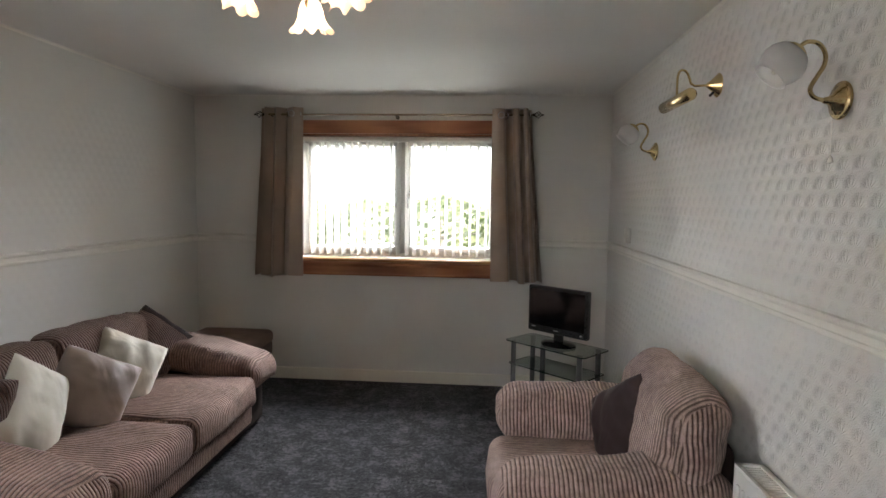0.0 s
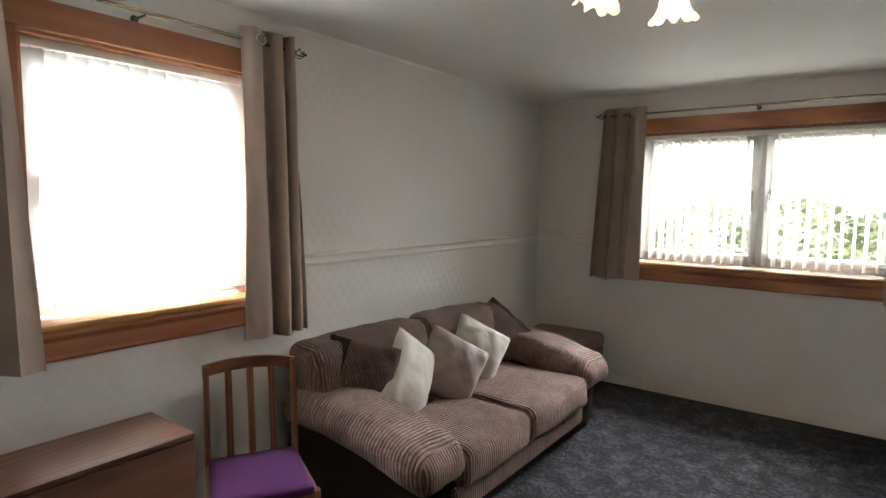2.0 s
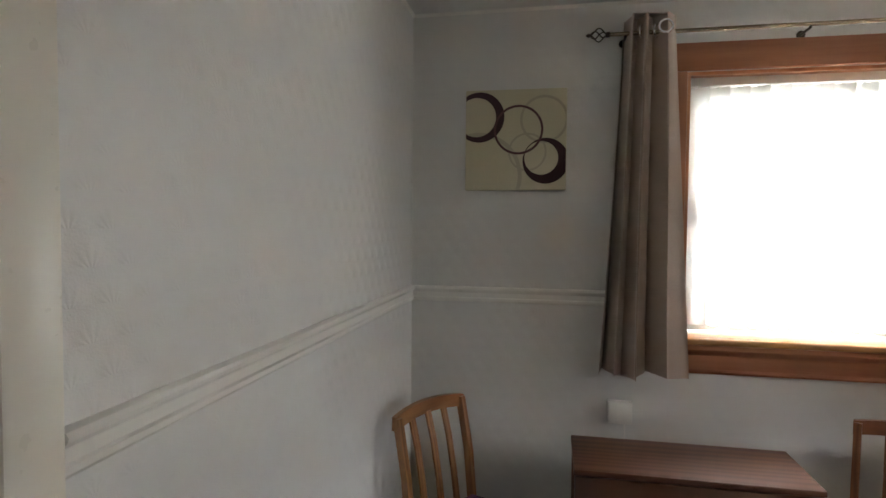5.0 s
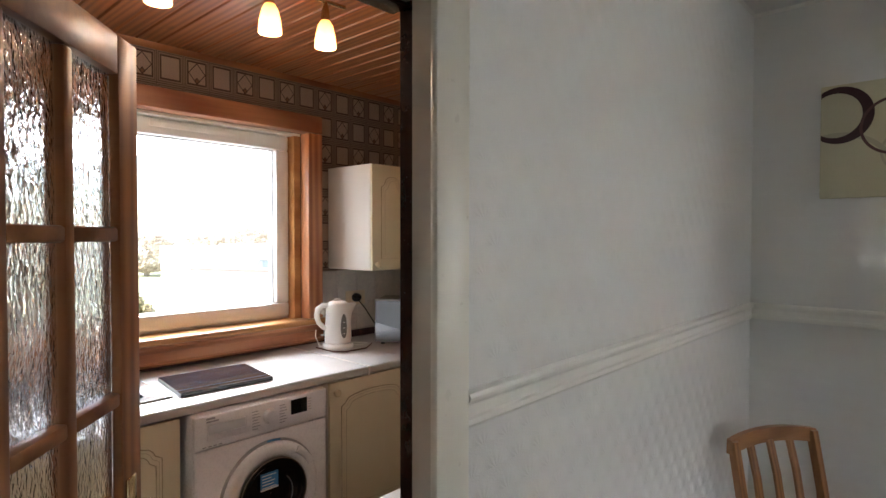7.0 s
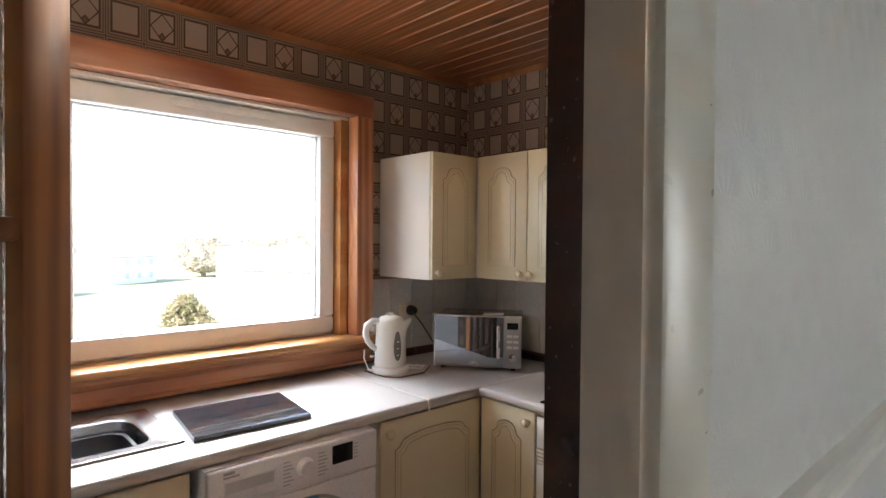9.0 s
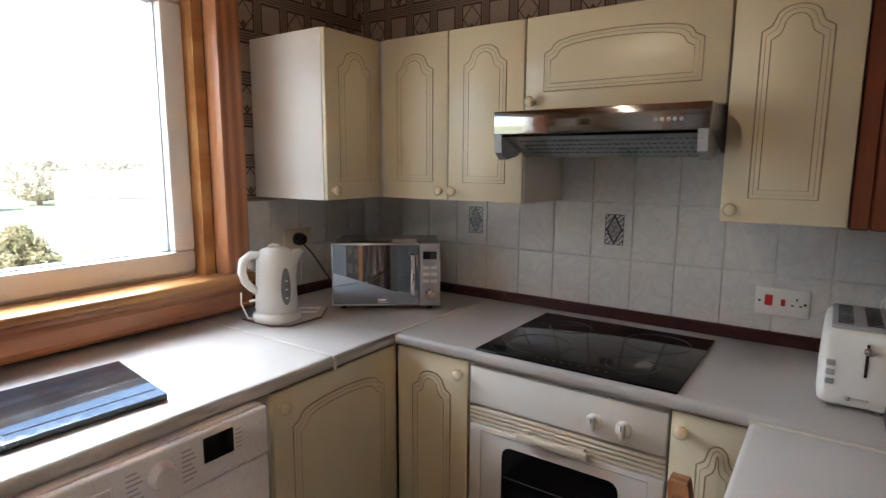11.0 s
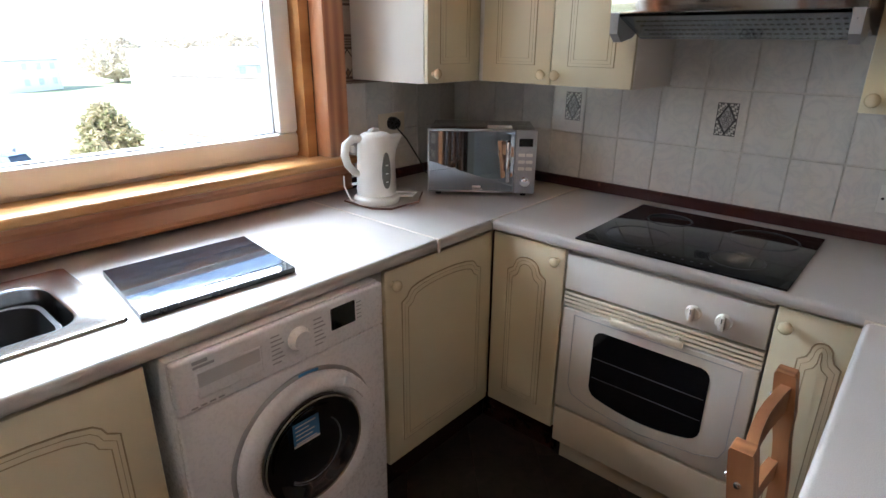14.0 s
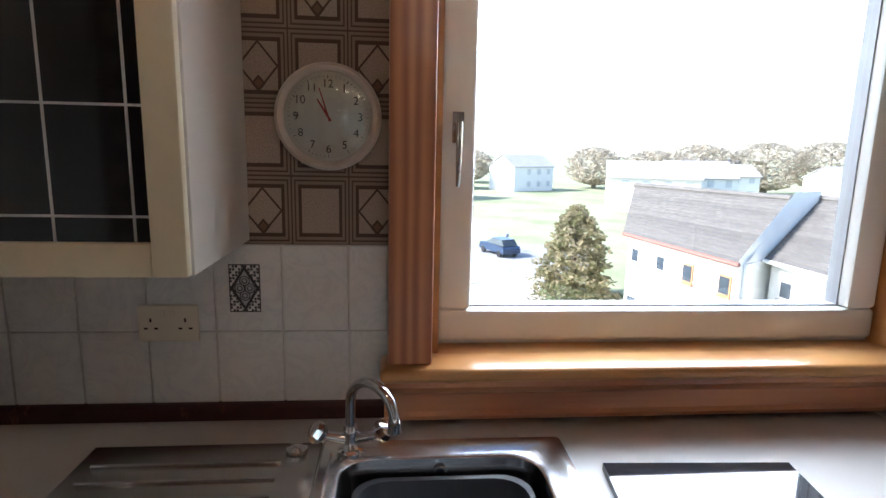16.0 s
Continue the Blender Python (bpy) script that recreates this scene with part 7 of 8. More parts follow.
for x in (0.050, 0.070):
    box(bm, x, x + 0.010, 0.055, 0.072, 0.0085, 0.011, 0.002, 1, m)
part("rocker", bm, IVORY, s3)
s4 = thing("double_socket", (-1.865, KSY, 1.11), "ivory double socket behind the kettle with a black plug", "socket", "ivory sockets")
m = facing((-1.793, KSY + 0.007, 1.105), "n")
bm = bmnew()
plate(bm, m, 0.146, 0.086)
part("plate", bm, IVORY, s4)
bm = bmnew()
lathe(bm, [(0.027, 0), (0.027, 0.02), (0.020, 0.035), (0.004, 0.036)], (-1.862, KSY + 0.016, 1.150), (0, 1, 0), 20)
part("plug", bm, BLACK, s4, "round black plug", 50)
bm = bmnew()
tube(bm, [(-1.862, KSY + 0.045, 1.135), (-1.880, KSY + 0.085, 1.09), (-1.93, KSY + 0.10, 1.01), (-1.99, KSY + 0.08, 0.95), (-2.03, KSY + 0.06, 0.916)], 0.0035, 8)
part("cable", bm, BLACK, s4, "black flex running behind the microwave", 60)

# ---- toaster ----
to = thing("toaster", (-1.94, -0.475, 0.91), "white two-slot toaster with dark grey top", "toaster")
TX0, TX1, TY0, TY1, TZ0, TZ1 = -2.075, -1.808, -0.553, -0.400, 0.918, 1.103
bm = bmnew()
softbox(bm, TX0, TX1, TY0 + 0.002, TY1 - 0.006, TZ0, TZ1, 0.022, 12, (0.004, 0.003, 0), lambda p: Vector((p.x, -0.48 + (p.y + 0.48) * (1.04 - 0.35 * (p.z - 0.95)), p.z)))
part("shell", bm, WHITE_PLASTIC, to, "", 60)
bm = bmnew()
box(bm, TX0 + 0.012, TX1 - 0.010, TY0 + 0.016, TY1 - 0.018, TZ1 - 0.004, TZ1 + 0.006, 0.004)
tp = part("top_plate", bm, GREY_PLASTIC, to, "dark grey top plate")
for y in (-0.525, -0.470):
    bm = bmnew()
    box(bm, TX0 + 0.03, TX1 - 0.03, y, y + 0.030, TZ1 + 0.0055, TZ1 + 0.0072)
    part("slot", bm, BLACK, tp, "bread slot")
bm = bmnew()
box(bm, TX1 + 0.001, TX1 + 0.006, -0.469, -0.463, 1.0, 1.075)
part("lever_slot", bm, BLACK, to)
bm = bmnew()
lathe(bm, [(0.008, 0), (0.009, 0.012), (0.003, 0.016)], (TX1 + 0.004, -0.466, 1.062), (1, 0, 0), 12)
part("lever", bm, CHROME, to, "small chrome lever")
for z in (0.978, 1.0, 1.022):
    bm = bmnew()
    box(bm, TX1 + 0.001, TX1 + 0.006, -0.540, -0.522, z - 0.007, z + 0.007, 0.002)
    part("button", bm, SILVER, to)
bm = bmnew()
box(bm, TX1 + 0.001, TX1 + 0.006, -0.50, -0.455, 0.944, 0.948)
lathe(bm, [(0.005, 0), (0.005, 0.008), (0.001, 0.009)], (TX1 + 0.004, -0.493, 0.946), (1, 0, 0), 10)
part("browning_slider", bm, CHROME, to)
for x in (TX0 + 0.03, TX1 - 0.03):
    for y in (TY0 + 0.03, TY1 - 0.03):
        bm = bmnew()
        tube(bm, [(x, y, 0.9105), (x, y, 0.921)], 0.009, 8)
        part("foot", bm, GREY_PLASTIC, to)
bm = bmnew()
tube(bm, [(TX0 + 0.01, -0.45, 1.02), (TX0 - 0.03, -0.435, 1.06), (TX0 - 0.05, -0.43, 1.12), (TX0 - 0.02, -0.425, 1.14), (TX0 + 0.03, -0.425, 1.09), (TX0 + 0.01, -0.42, 0.98), (TX0 - 0.02, -0.42, 0.915)], 0.003, 6)
part("flex", bm, WHITE_PLASTIC, to, "white flex", 60)

# ---- black worktop saver ----
bm = bmnew()
sl = [(-0.610, -2.149), (-0.572, -1.832), (-0.950, -1.812), (-0.993, -2.132)]
loft(bm, [ring(bm, [(x, y, z) for x, y in sl]) for z in (0.9115, 0.914, 0.9235)] + [ring(bm, [(x * 0.997 - 0.0023, y * 0.998 - 0.004, 0.9265) for x, y in sl])])
wsv = thing("worktop_saver", (-0.78, -1.98, 0.9115), "black glass worktop saver with a pale front line", "chopping board")
part("slab", bm, SLATE, wsv, "", 20)
bm = bmnew()
a, b = Vector((-0.578, -1.878, 0.9268)), Vector((-0.946, -1.858, 0.9268))
tube(bm, [a, b], 0.0012, 5)
part("pale_line", bm, PRINT_GREY, wsv)

# ---- sink and tap ----
sn = thing("sink", (-0.1, -2.06, 0.91), "stainless steel sink with ribbed drainer", "sink")


def rrect(x0, x1, y0, y1, r, z, n=5):
    pts = []
    for cx, cy, a0 in ((x1 - r, y1 - r, 0), (x0 + r, y1 - r, 90), (x0 + r, y0 + r, 180), (x1 - r, y0 + r, 270)):
        pts += [(cx + r * math.cos(radians(a0 + 90 * i / n)), cy + r * math.sin(radians(a0 + 90 * i / n)), z) for i in range(n + 1)]
    return pts


bx0, bx1, by0, by1 = -0.488, -0.088, -2.212, -1.918
bm = bmnew()
rings = [ring(bm, rrect(-0.558, -0.045, -2.276, -1.852, 0.012, 0.9105)), ring(bm, rrect(-0.555, -0.048, -2.273, -1.855, 0.012, 0.917)),
         ring(bm, rrect(-0.538, -0.064, -2.255, -1.872, 0.03, 0.9175)), ring(bm, rrect(-0.533, -0.068, -2.250, -1.877, 0.03, 0.9135)),
         ring(bm, rrect(bx0 - 0.008, bx1 + 0.008, by0 - 0.008, by1 + 0.008, 0.07, 0.9135)), ring(bm, rrect(bx0, bx1, by0, by1, 0.065, 0.908)),
         ring(bm, rrect(bx0 + 0.008, bx1 - 0.008, by0 + 0.008, by1 - 0.008, 0.06, 0.84)), ring(bm, rrect(bx0 + 0.02, bx1 - 0.02, by0 + 0.02, by1 - 0.02, 0.055, 0.77)),
         ring(bm, rrect(bx0 + 0.05, bx1 - 0.05, by0 + 0.05, by1 - 0.05, 0.05, 0.755))]
loft(bm, rings, caps=False)
bm.faces.new(rings[-1])
part("bowl", bm, STEEL, sn, "deep steel bowl", 40)
bm = bmnew()
box(bm, -0.043, 0.42, -2.276, -1.852, 0.9105, 0.9155, 0.003)
dn_ = part("drainer", bm, STEEL, sn, "ribbed drainer", 40)
for i in range(6):
    y = -2.20 + i * 0.058
    bm = bmnew()
    tube(bm, [(0.03, y, 0.9155), (0.39, y, 0.9155)], 0.006, 8, flat=0.7)
    part("drainer_rib", bm, STEEL, dn_, "", 40)
bm = bmnew()
lathe(bm, [(0.014, 0), (0.014, 0.003), (0.009, 0.003), (0.006, 0.0015)], (-0.29, by0 + 0.008, 0.882), (0, 1, 0), 16)
part("overflow", bm, CHROME, sn)
dish = thing("washing_up_bowl", (-0.29, -2.06, 0.757), "black plastic washing-up bowl standing in the sink", "bowl")
bm = bmnew()
rings = [ring(bm, rrect(-0.462 + o, -0.118 - o, -2.185 + o, -1.945 - o, 0.06, z)) for o, z in ((0.03, 0.758), (0.012, 0.80), (0.0, 0.872), (-0.006, 0.876), (-0.004, 0.882), (0.006, 0.880), (0.02, 0.80), (0.04, 0.766))]
loft(bm, rings)
part("tub", bm, STEEL_DARK, dish, "", 40)
tp = thing("mixer_tap", (-0.105, -2.235, 0.913), "chrome mixer tap with swan neck and two handles", "tap")
TB = Vector((-0.105, -2.232, 0.9135))
bm = bmnew()
lathe(bm, [(0.026, 0), (0.026, 0.008), (0.018, 0.014), (0.016, 0.04), (0.018, 0.05), (0.012, 0.062), (0.002, 0.062)], TB, (0, 0, 1), 20)
part("body", bm, CHROME, tp, "", 50)
bm = bmnew()
sd = Vector((-0.72, 0.69, 0))
pts = [TB + Vector((0, 0, 0.055)), TB + Vector((0, 0, 0.11))] + [TB + sd * (0.062 - 0.062 * math.cos(a)) + Vector((0, 0, 0.115 + 0.055 * math.sin(a))) for a in [math.pi * i / 10 for i in range(11)]]
tube(bm, pts + [pts[-1] - Vector((0, 0, 0.012))], 0.0105, 14)
tube(bm, [pts[-1] - Vector((0, 0, 0.002)), pts[-1] - Vector((0, 0, 0.025))], 0.0135, 14)
part("spout", bm, CHROME, tp, "curved spout", 60)
for s in (-1, 1):
    bm = bmnew()
    e = TB + Vector((s * 0.055, 0.01, 0.045))
    tube(bm, [TB + Vector((0, 0, 0.03)), e], [0.012, 0.010], 12)
    ax = Vector((s * 0.75, 0.15, 0.65)).normalized()
    lathe(bm, [(0.010, -0.004), (0.020, 0.002), (0.024, 0.012), (0.021, 0.024), (0.010, 0.030), (0.001, 0.031)], e, ax, 8)
    part("tap_handle", bm, CHROME, tp, "faceted chrome handle", 30)
bm = bmnew()
lathe(bm, [(0.022, 0), (0.022, 0.006), (0.012, 0.010), (0.003, 0.014), (0.001, 0.014)], (0.005, -2.24, 0.917), (0, 0, 1), 18)
solo("sink_plug", bm, CHROME, "small chrome and rubber sink plug by the tap", "plug")

# ---- clock ----
ck = thing("wall_clock", (-0.05, KSY, 1.598), "round cream wall clock with a pink rim and red pointers", "clock")
O = Vector((-0.050, KSY + 0.001, 1.598))
bm = bmnew()
lathe(bm, [(0.109, 0), (0.113, 0.012), (0.111, 0.026), (0.104, 0.033), (0.096, 0.027), (0.094, 0.014), (0.002, 0.014)], O, (0, 1, 0), 56)
part("case", bm, CLOCK_RIM, ck, "rounded rim", 50)
bm = bmnew()
lathe(bm, [(0.0935, 0.0142), (0.0935, 0.0155), (0.001, 0.0155)], O, (0, 1, 0), 48)
part("face", bm, PAPER_WHITE, ck, "cream dial")
for i in range(1, 13):
    a = math.tau * i / 12
    cu = bpy.data.curves.new("numeral", "FONT")
    cu.body, cu.size, cu.align_x, cu.align_y, cu.extrude = str(i), 0.024, "CENTER", "CENTER", 0.0002
    cu.materials.append(BLACK)
    tx = new("numeral", cu)
    tx.parent = ck
    tx.matrix_parent_inverse = ck.matrix_basis.inverted()
    mm = Matrix(((-1, 0, 0), (0, 0, 1), (0, 1, 0))).to_4x4()
    mm.translation = O + Vector((-0.068 * math.sin(a), 0.0162, 0.068 * math.cos(a)))
    tx.matrix_basis = mm
bm = bmnew()
for i in range(60):
    a = math.tau * i / 60
    r0 = 0.082 if i % 5 else 0.079
    tube(bm, [O + Vector((-r * math.sin(a), 0.016, r * math.cos(a))) for r in (r0, 0.086)], 0.0005 if i % 5 else 0.0009, 4)
part("minute_marks", bm, BLACK, ck)
for deg, ln, wd_ in ((-17, 0.062, 0.0022), (-32, 0.043, 0.003)):
    a = radians(deg)
    bm = bmnew()
    tube(bm, [O + Vector((-r * math.sin(a), 0.018, r * math.cos(a))) for r in (-0.01, ln)], [wd_, wd_ * 0.5], 6)
    part("pointer", bm, RED_INK, ck, "red pointer")
bm = bmnew()
lathe(bm, [(0.095, 0.020), (0.076, 0.028), (0.044, 0.033), (0.001, 0.0345), (0.001, 0.0335), (0.044, 0.032), (0.076, 0.027), (0.094, 0.019)], O, (0, 1, 0), 40)
part("cover_glass", bm, PANE, ck, "domed clear cover", 60).visible_shadow = False

# ---- ceiling spots ----
sp = thing("spot_bar", (-0.54, -1.30, KCZ), "brass spotlight bar with four lit glass bells", "ceiling light")
bm = bmnew()
tube(bm, [(-0.93, -1.285, 2.335), (-0.02, -1.343, 2.335)], 0.007, 10)
part("bar", bm, BRASS, sp, "", 60)
bm = bmnew()
lathe(bm, [(0.05, 0), (0.05, -0.015), (0.012, -0.024), (0.008, -0.075)], (-0.54, -1.31, KCZ), (0, 0, 1), 20)
part("ceiling_rose", bm, BRASS, sp, "", 60)
for x in (-0.85, -0.645, -0.31, -0.10):
    y = -1.29 - (x + 0.85) * 0.064
    bm = bmnew()
    lathe(bm, [(0.006, 2.335), (0.010, 2.32), (0.014, 2.30), (0.015, 2.265), (0.012, 2.255)], (x, y, 0), (0, 0, 1), 14)
    part("holder", bm, BRASS, sp, "", 60)
    bm = bmnew()
    pr = [(0.016, 2.268), (0.026, 2.25), (0.034, 2.215), (0.0375, 2.175), (0.0355, 2.175), (0.032, 2.215), (0.024, 2.248), (0.015, 2.264)]
    lathe(bm, pr, (x, y, 0), (0, 0, 1), 24)
    part("bell_shade", bm, SPOT_GLASS, sp, "glowing glass bell", 60)
    bm = bmnew()
    lathe(bm, [(0.008, 2.255), (0.016, 2.235), (0.021, 2.20), (0.015, 2.182), (0.001, 2.178)], (x, y, 0), (0, 0, 1), 14)
    part("bulb", bm, BULB, sp, "lit bulb", 60)
    lamp = new("spot_lamp", bpy.data.lights.new("spot_lamp", "POINT"))
    lamp.data.energy, lamp.data.color, lamp.data.shadow_soft_size = 0.4, (1.0, 0.84, 0.66), 0.03
    lamp.location = (x, y, 2.155)


# ---- bar chairs ----
def bar_chair(x0):
    c = thing("bar_chair", (x0 + 0.17, -0.60, KF), "pale pine chair pushed under the breakfast bar", "chair", "pine chairs")
    for x in (x0, x0 + 0.315):
        bm = bmnew()
        loft(bm, [ring(bm, [(x + a, -0.755 + dy + b, z) for a, b in ((-0.004, -q), (0.034, -q), (0.034, q), (-0.004, q))]) for z, dy, q in ((KF, 0.03, 0.018), (0.42, 0.04, 0.020), (0.60, 0.025, 0.016), (0.68, 0.014, 0.015), (0.715, 0.009, 0.017), (0.745, 0.005, 0.021), (0.80, -0.003, 0.021), (0.836, -0.008, 0.020), (0.842, -0.008, 0.017))])
        p = part("back_post", bm, STOOL_PINE, c, "", 30)
        bm = bmnew()
        lathe(bm, [(0.007, 0), (0.006, 0.002), (0.001, 0.003)], (x - 0.004 if x == x0 else x + 0.034, -0.758, 0.775), (-1 if x == x0 else 1, 0, 0), 12)
        part("screw", bm, STEEL, p)
        bm = bmnew()
        lathe(bm, [(0.007, 0), (0.006, 0.002), (0.001, 0.003)], (x + 0.015, -0.781, 0.775), (0, -1, 0), 12)
        part("screw", bm, STEEL, p)
        bm = bmnew()
        box(bm, x, x + 0.03, -0.46, -0.43, KF, 0.46, 0.003)
        part("front_leg", bm, STOOL_PINE, c)
    for z, hh in ((0.755, 0.062), (0.59, 0.045)):
        bm = bmnew()
        rings = []
        for i in range(7):
            q = i / 6
            xx = x0 + 0.03 + 0.285 * q
            yy = -0.762 + (0.85 - z) * 0.06 - 0.012 * math.sin(math.pi * q)
            rings.append(ring(bm, [(xx, yy - 0.010, z), (xx, yy + 0.010, z), (xx, yy + 0.010, z + hh), (xx, yy - 0.010, z + hh)]))
        loft(bm, rings)
        part("back_rail", bm, STOOL_PINE_X, c, "", 30)
    bm = bmnew()
    box(bm, x0 - 0.01, x0 + 0.355, -0.745, -0.42, 0.46, 0.485, 0.006)
    part("seat", bm, STOOL_PINE_X, c)
    return c


bar_chair(-1.435)
bar_chair(-0.915)

# ---- the glazed door, standing half open ----
hx, hy = 0.354, -0.432
dl = Vector((-0.664, -0.748, 0)).normalized()
dn = Vector((dl.y, -dl.x, 0))
DW, DH = 0.688, 1.908
DM = Matrix(((dl.x, dn.x, 0, hx), (dl.y, dn.y, 0, hy), (0, 0, 1, 0.008), (0, 0, 0, 1)))
dr = thing("door_1", (hx, hy, 0.008), "varnished pine glazed door with obscured panes, half open", "door", kind="structure")
for u, wide in ((0, 0.092), (DW - 0.083, 0.083)):
    bm = bmnew()
    box(bm, u, u + wide, -0.02, 0.02, KF, DH, 0.004, 2, DM)
    part("stile", bm, DOOR_PINE_Z, dr)
for z0, z1 in ((KF, 0.222), (DH - 0.078, DH)):
    bm = bmnew()
    box(bm, 0.092, DW - 0.083, -0.0195, 0.0195, z0, z1, 0.003, 2, DM)
    part("rail", bm, DOOR_PINE_X, dr)
cols, rows_ = 3, 5
gz0, gz1, gu0, gu1 = 0.222, 1.844, 0.092, DW - 0.083
for i in range(1, cols):
    u = gu0 + (gu1 - gu0) * i / cols
    bm = bmnew()
    box(bm, u - 0.014, u + 0.014, -0.018, 0.018, gz0, DH - 0.079, 0.006, 2, DM)
    part("upright_bar", bm, DOOR_PINE_Z, dr)
for j in range(1, rows_):
    z = gz0 + (gz1 - gz0) * j / rows_
    for i in range(cols):
        a = gu0 + (gu1 - gu0) * i / cols + (0.013 if i else 0)
        b = gu0 + (gu1 - gu0) * (i + 1) / cols - (0.013 if i < cols - 1 else 0)
        bm = bmnew()
        box(bm, a, b, -0.0175, 0.0175, z - 0.014, z + 0.014, 0.006, 2, DM)
        part("cross_bar", bm, DOOR_PINE_X, dr)
for i in range(cols):
    for j in range(rows_):
        a, b = (gu0 + (gu1 - gu0) * (i + q) / cols for q in (0, 1))
        c, d = (gz0 + (gz1 - gz0) * (j + q) / rows_ for q in (0, 1))
        bm = bmnew()
        box(bm, a + 0.004, b - 0.004, -0.003, 0.003, c + 0.004, d - 0.004, 0, 1, DM)
        part("pane", bm, OBS, dr, "obscured rippled glass")
for s in (-1, 1):
    bm = bmnew()
    box(bm, DW - 0.075, DW - 0.035, s * 0.02, s * 0.026, 0.88, 1.03, 0.002, 1, DM)
    q = DM @ Vector((DW - 0.055, s * 0.026, 0.975))
    tube(bm, [q, q + dn * s * 0.04, q + dn * s * 0.048 - dl * 0.02, q + dn * s * 0.046 - dl * 0.10], [0.008, 0.008, 0.009, 0.007], 10)
    part("lever_handle", bm, BRASS, dr, "brass lever handle", 50)
for z in (0.25, 1.0, 1.7):
    bm = bmnew()
    tube(bm, [DM @ Vector((-0.006, 0.014, z)), DM @ Vector((-0.006, 0.014, z + 0.09))], 0.006, 8)
    part("hinge", bm, BRASS, dr)

# ---- tiles ----


def tile_mesh(w, h, side):
    bm = bmnew()
    box(bm, 0.0015, w - 0.0015, 0.0015, h - 0.0015, 0, 0.006, 0.0016, 1)
    bmesh.ops.transform(bm, matrix=facing((0, 0, 0), side), verts=bm.verts)
    return finish(bm, "tile", TILE, 40)


def tile(me, at, wall):
    ob = new("tile", me)
    ob.location = at
    ob.parent = wall


PW = 0.148
ROWS_Z = (0.930, 1.1315, 1.333)
te = tile_mesh(PW, 0.2005, "e")
tn_ = tile_mesh(PW, 0.2005, "n")
bm = bmnew()
box(bm, KWX, KWX + 0.002, KSY, KNY, 0.90, 1.333)
box(bm, KWX, KWX + 0.002, -1.404, -0.812, 1.333, 1.62)
for i in range(-7, 8):
    y = -1.43 + PW * i
    if y < KSY - 0.1 or y + PW > KNY + 0.06:
        continue
    for z in ROWS_Z:
        if z > 1.2 and not (-1.5 < y < -0.83):
            if z > 1.3:
                continue
        tile(te, (KWX + 0.001, y, z), WALL_KW)
structure("trim_grout_west", bm, GROUT, "grey grout behind tiles")
bm = bmnew()
box(bm, KWX, KW0 - 0.09, KSY, KSY + 0.002, 0.90, 1.3185)
box(bm, KW1 + 0.09, KEX, KSY, KSY + 0.002, 0.90, 1.3185)
structure("trim_grout_south", bm, GROUT, "grey grout behind tiles")
for i in range(5):
    x = KW0 - 0.1 - PW * i
    for z in (0.920, 1.1185):
        tile(tn_, (x, KSY + 0.001, z), WALL_KS)
for i in range(8):
    x = -0.09 + PW * i
    for z in (0.920, 1.1185):
        tile(tn_, (min(x, KEX), KSY + 0.001, z), WALL_KS)


def motif(origin, side, wall):
    """Printed tile motif: chequered block, lozenge outline and scrolls."""
    m = facing(origin, side)
    w, h = 0.066, 0.108
    bm = bmnew()
    nx, nz = 10, 16
    for i in range(nx):
        for j in range(nz):
            if (i * 7 + j * 5) % 3:
                box(bm, w * i / nx, w * (i + 0.8) / nx, h * j / nz, h * (j + 0.8) / nz, 0, 0.0004, 0, 1, m)
    for a, b, c, d in ((-0.001, w + 0.001, -0.001, 0.0015), (-0.001, w + 0.001, h - 0.0015, h + 0.001), (-0.001, 0.0015, 0.0015, h - 0.0015), (w - 0.0015, w + 0.001, 0.0015, h - 0.0015)):
        box(bm, a, b, c, d, 0, 0.0005, 0, 1, m)
    ob = new("printed_motif", finish(bm, "motif", DECO_MID, 0))
    ob.parent = wall
    bm = bmnew()
    c = Vector((w / 2, h / 2, 0))
    for f, z0, z1 in ((1.0, 0.0004, 0.0007),):
        lz = [(-0.48 * w, 0), (0, -0.49 * h), (0.48 * w, 0), (0, 0.49 * h)]
        li = [(a * 0.78, b * 0.78) for a, b in lz]
        for q in range(4):
            p = [lz[q], lz[(q + 1) % 4], li[(q + 1) % 4], li[q]]
            bm.faces.new([bm.verts.new(m @ (c + Vector((a, b, 0.0008)))) for a, b in p])
    for dx, dz in ((0, 0.017), (0, -0.017), (-0.011, 0.0), (0.011, 0.0)):
        for rr in (0.0105, 0.0055):
            tube(bm, [m @ (c + Vector((dx + rr * math.cos(a), dz + rr * math.sin(a), 0.0009))) for a in [i * math.tau / 20 for i in range(20)]], 0.0013, 4, True)
    ob = new("printed_lozenge", finish(bm, "lozenge", DECO_DARK, 0))
    ob.parent = wall
    bm = bmnew()
    li = [(-0.40 * w, 0), (0, -0.45 * h), (0.40 * w, 0), (0, 0.45 * h)]
    bm.faces.new([bm.verts.new(m @ (c + Vector((a, b, 0.0006)))) for a, b in li])
    ob = new("printed_ground", finish(bm, "ground", plain("printed_pale", (0.42, 0.42, 0.42), 0.25), 0))
    ob.parent = wall


motif((KWX + 0.0075, -1.812, 1.181), "e", WALL_KW)
motif((KWX + 0.0075, -1.231, 1.181), "e", WALL_KW)
motif((0.173, KSY + 0.0075, 1.166), "n", WALL_KS)

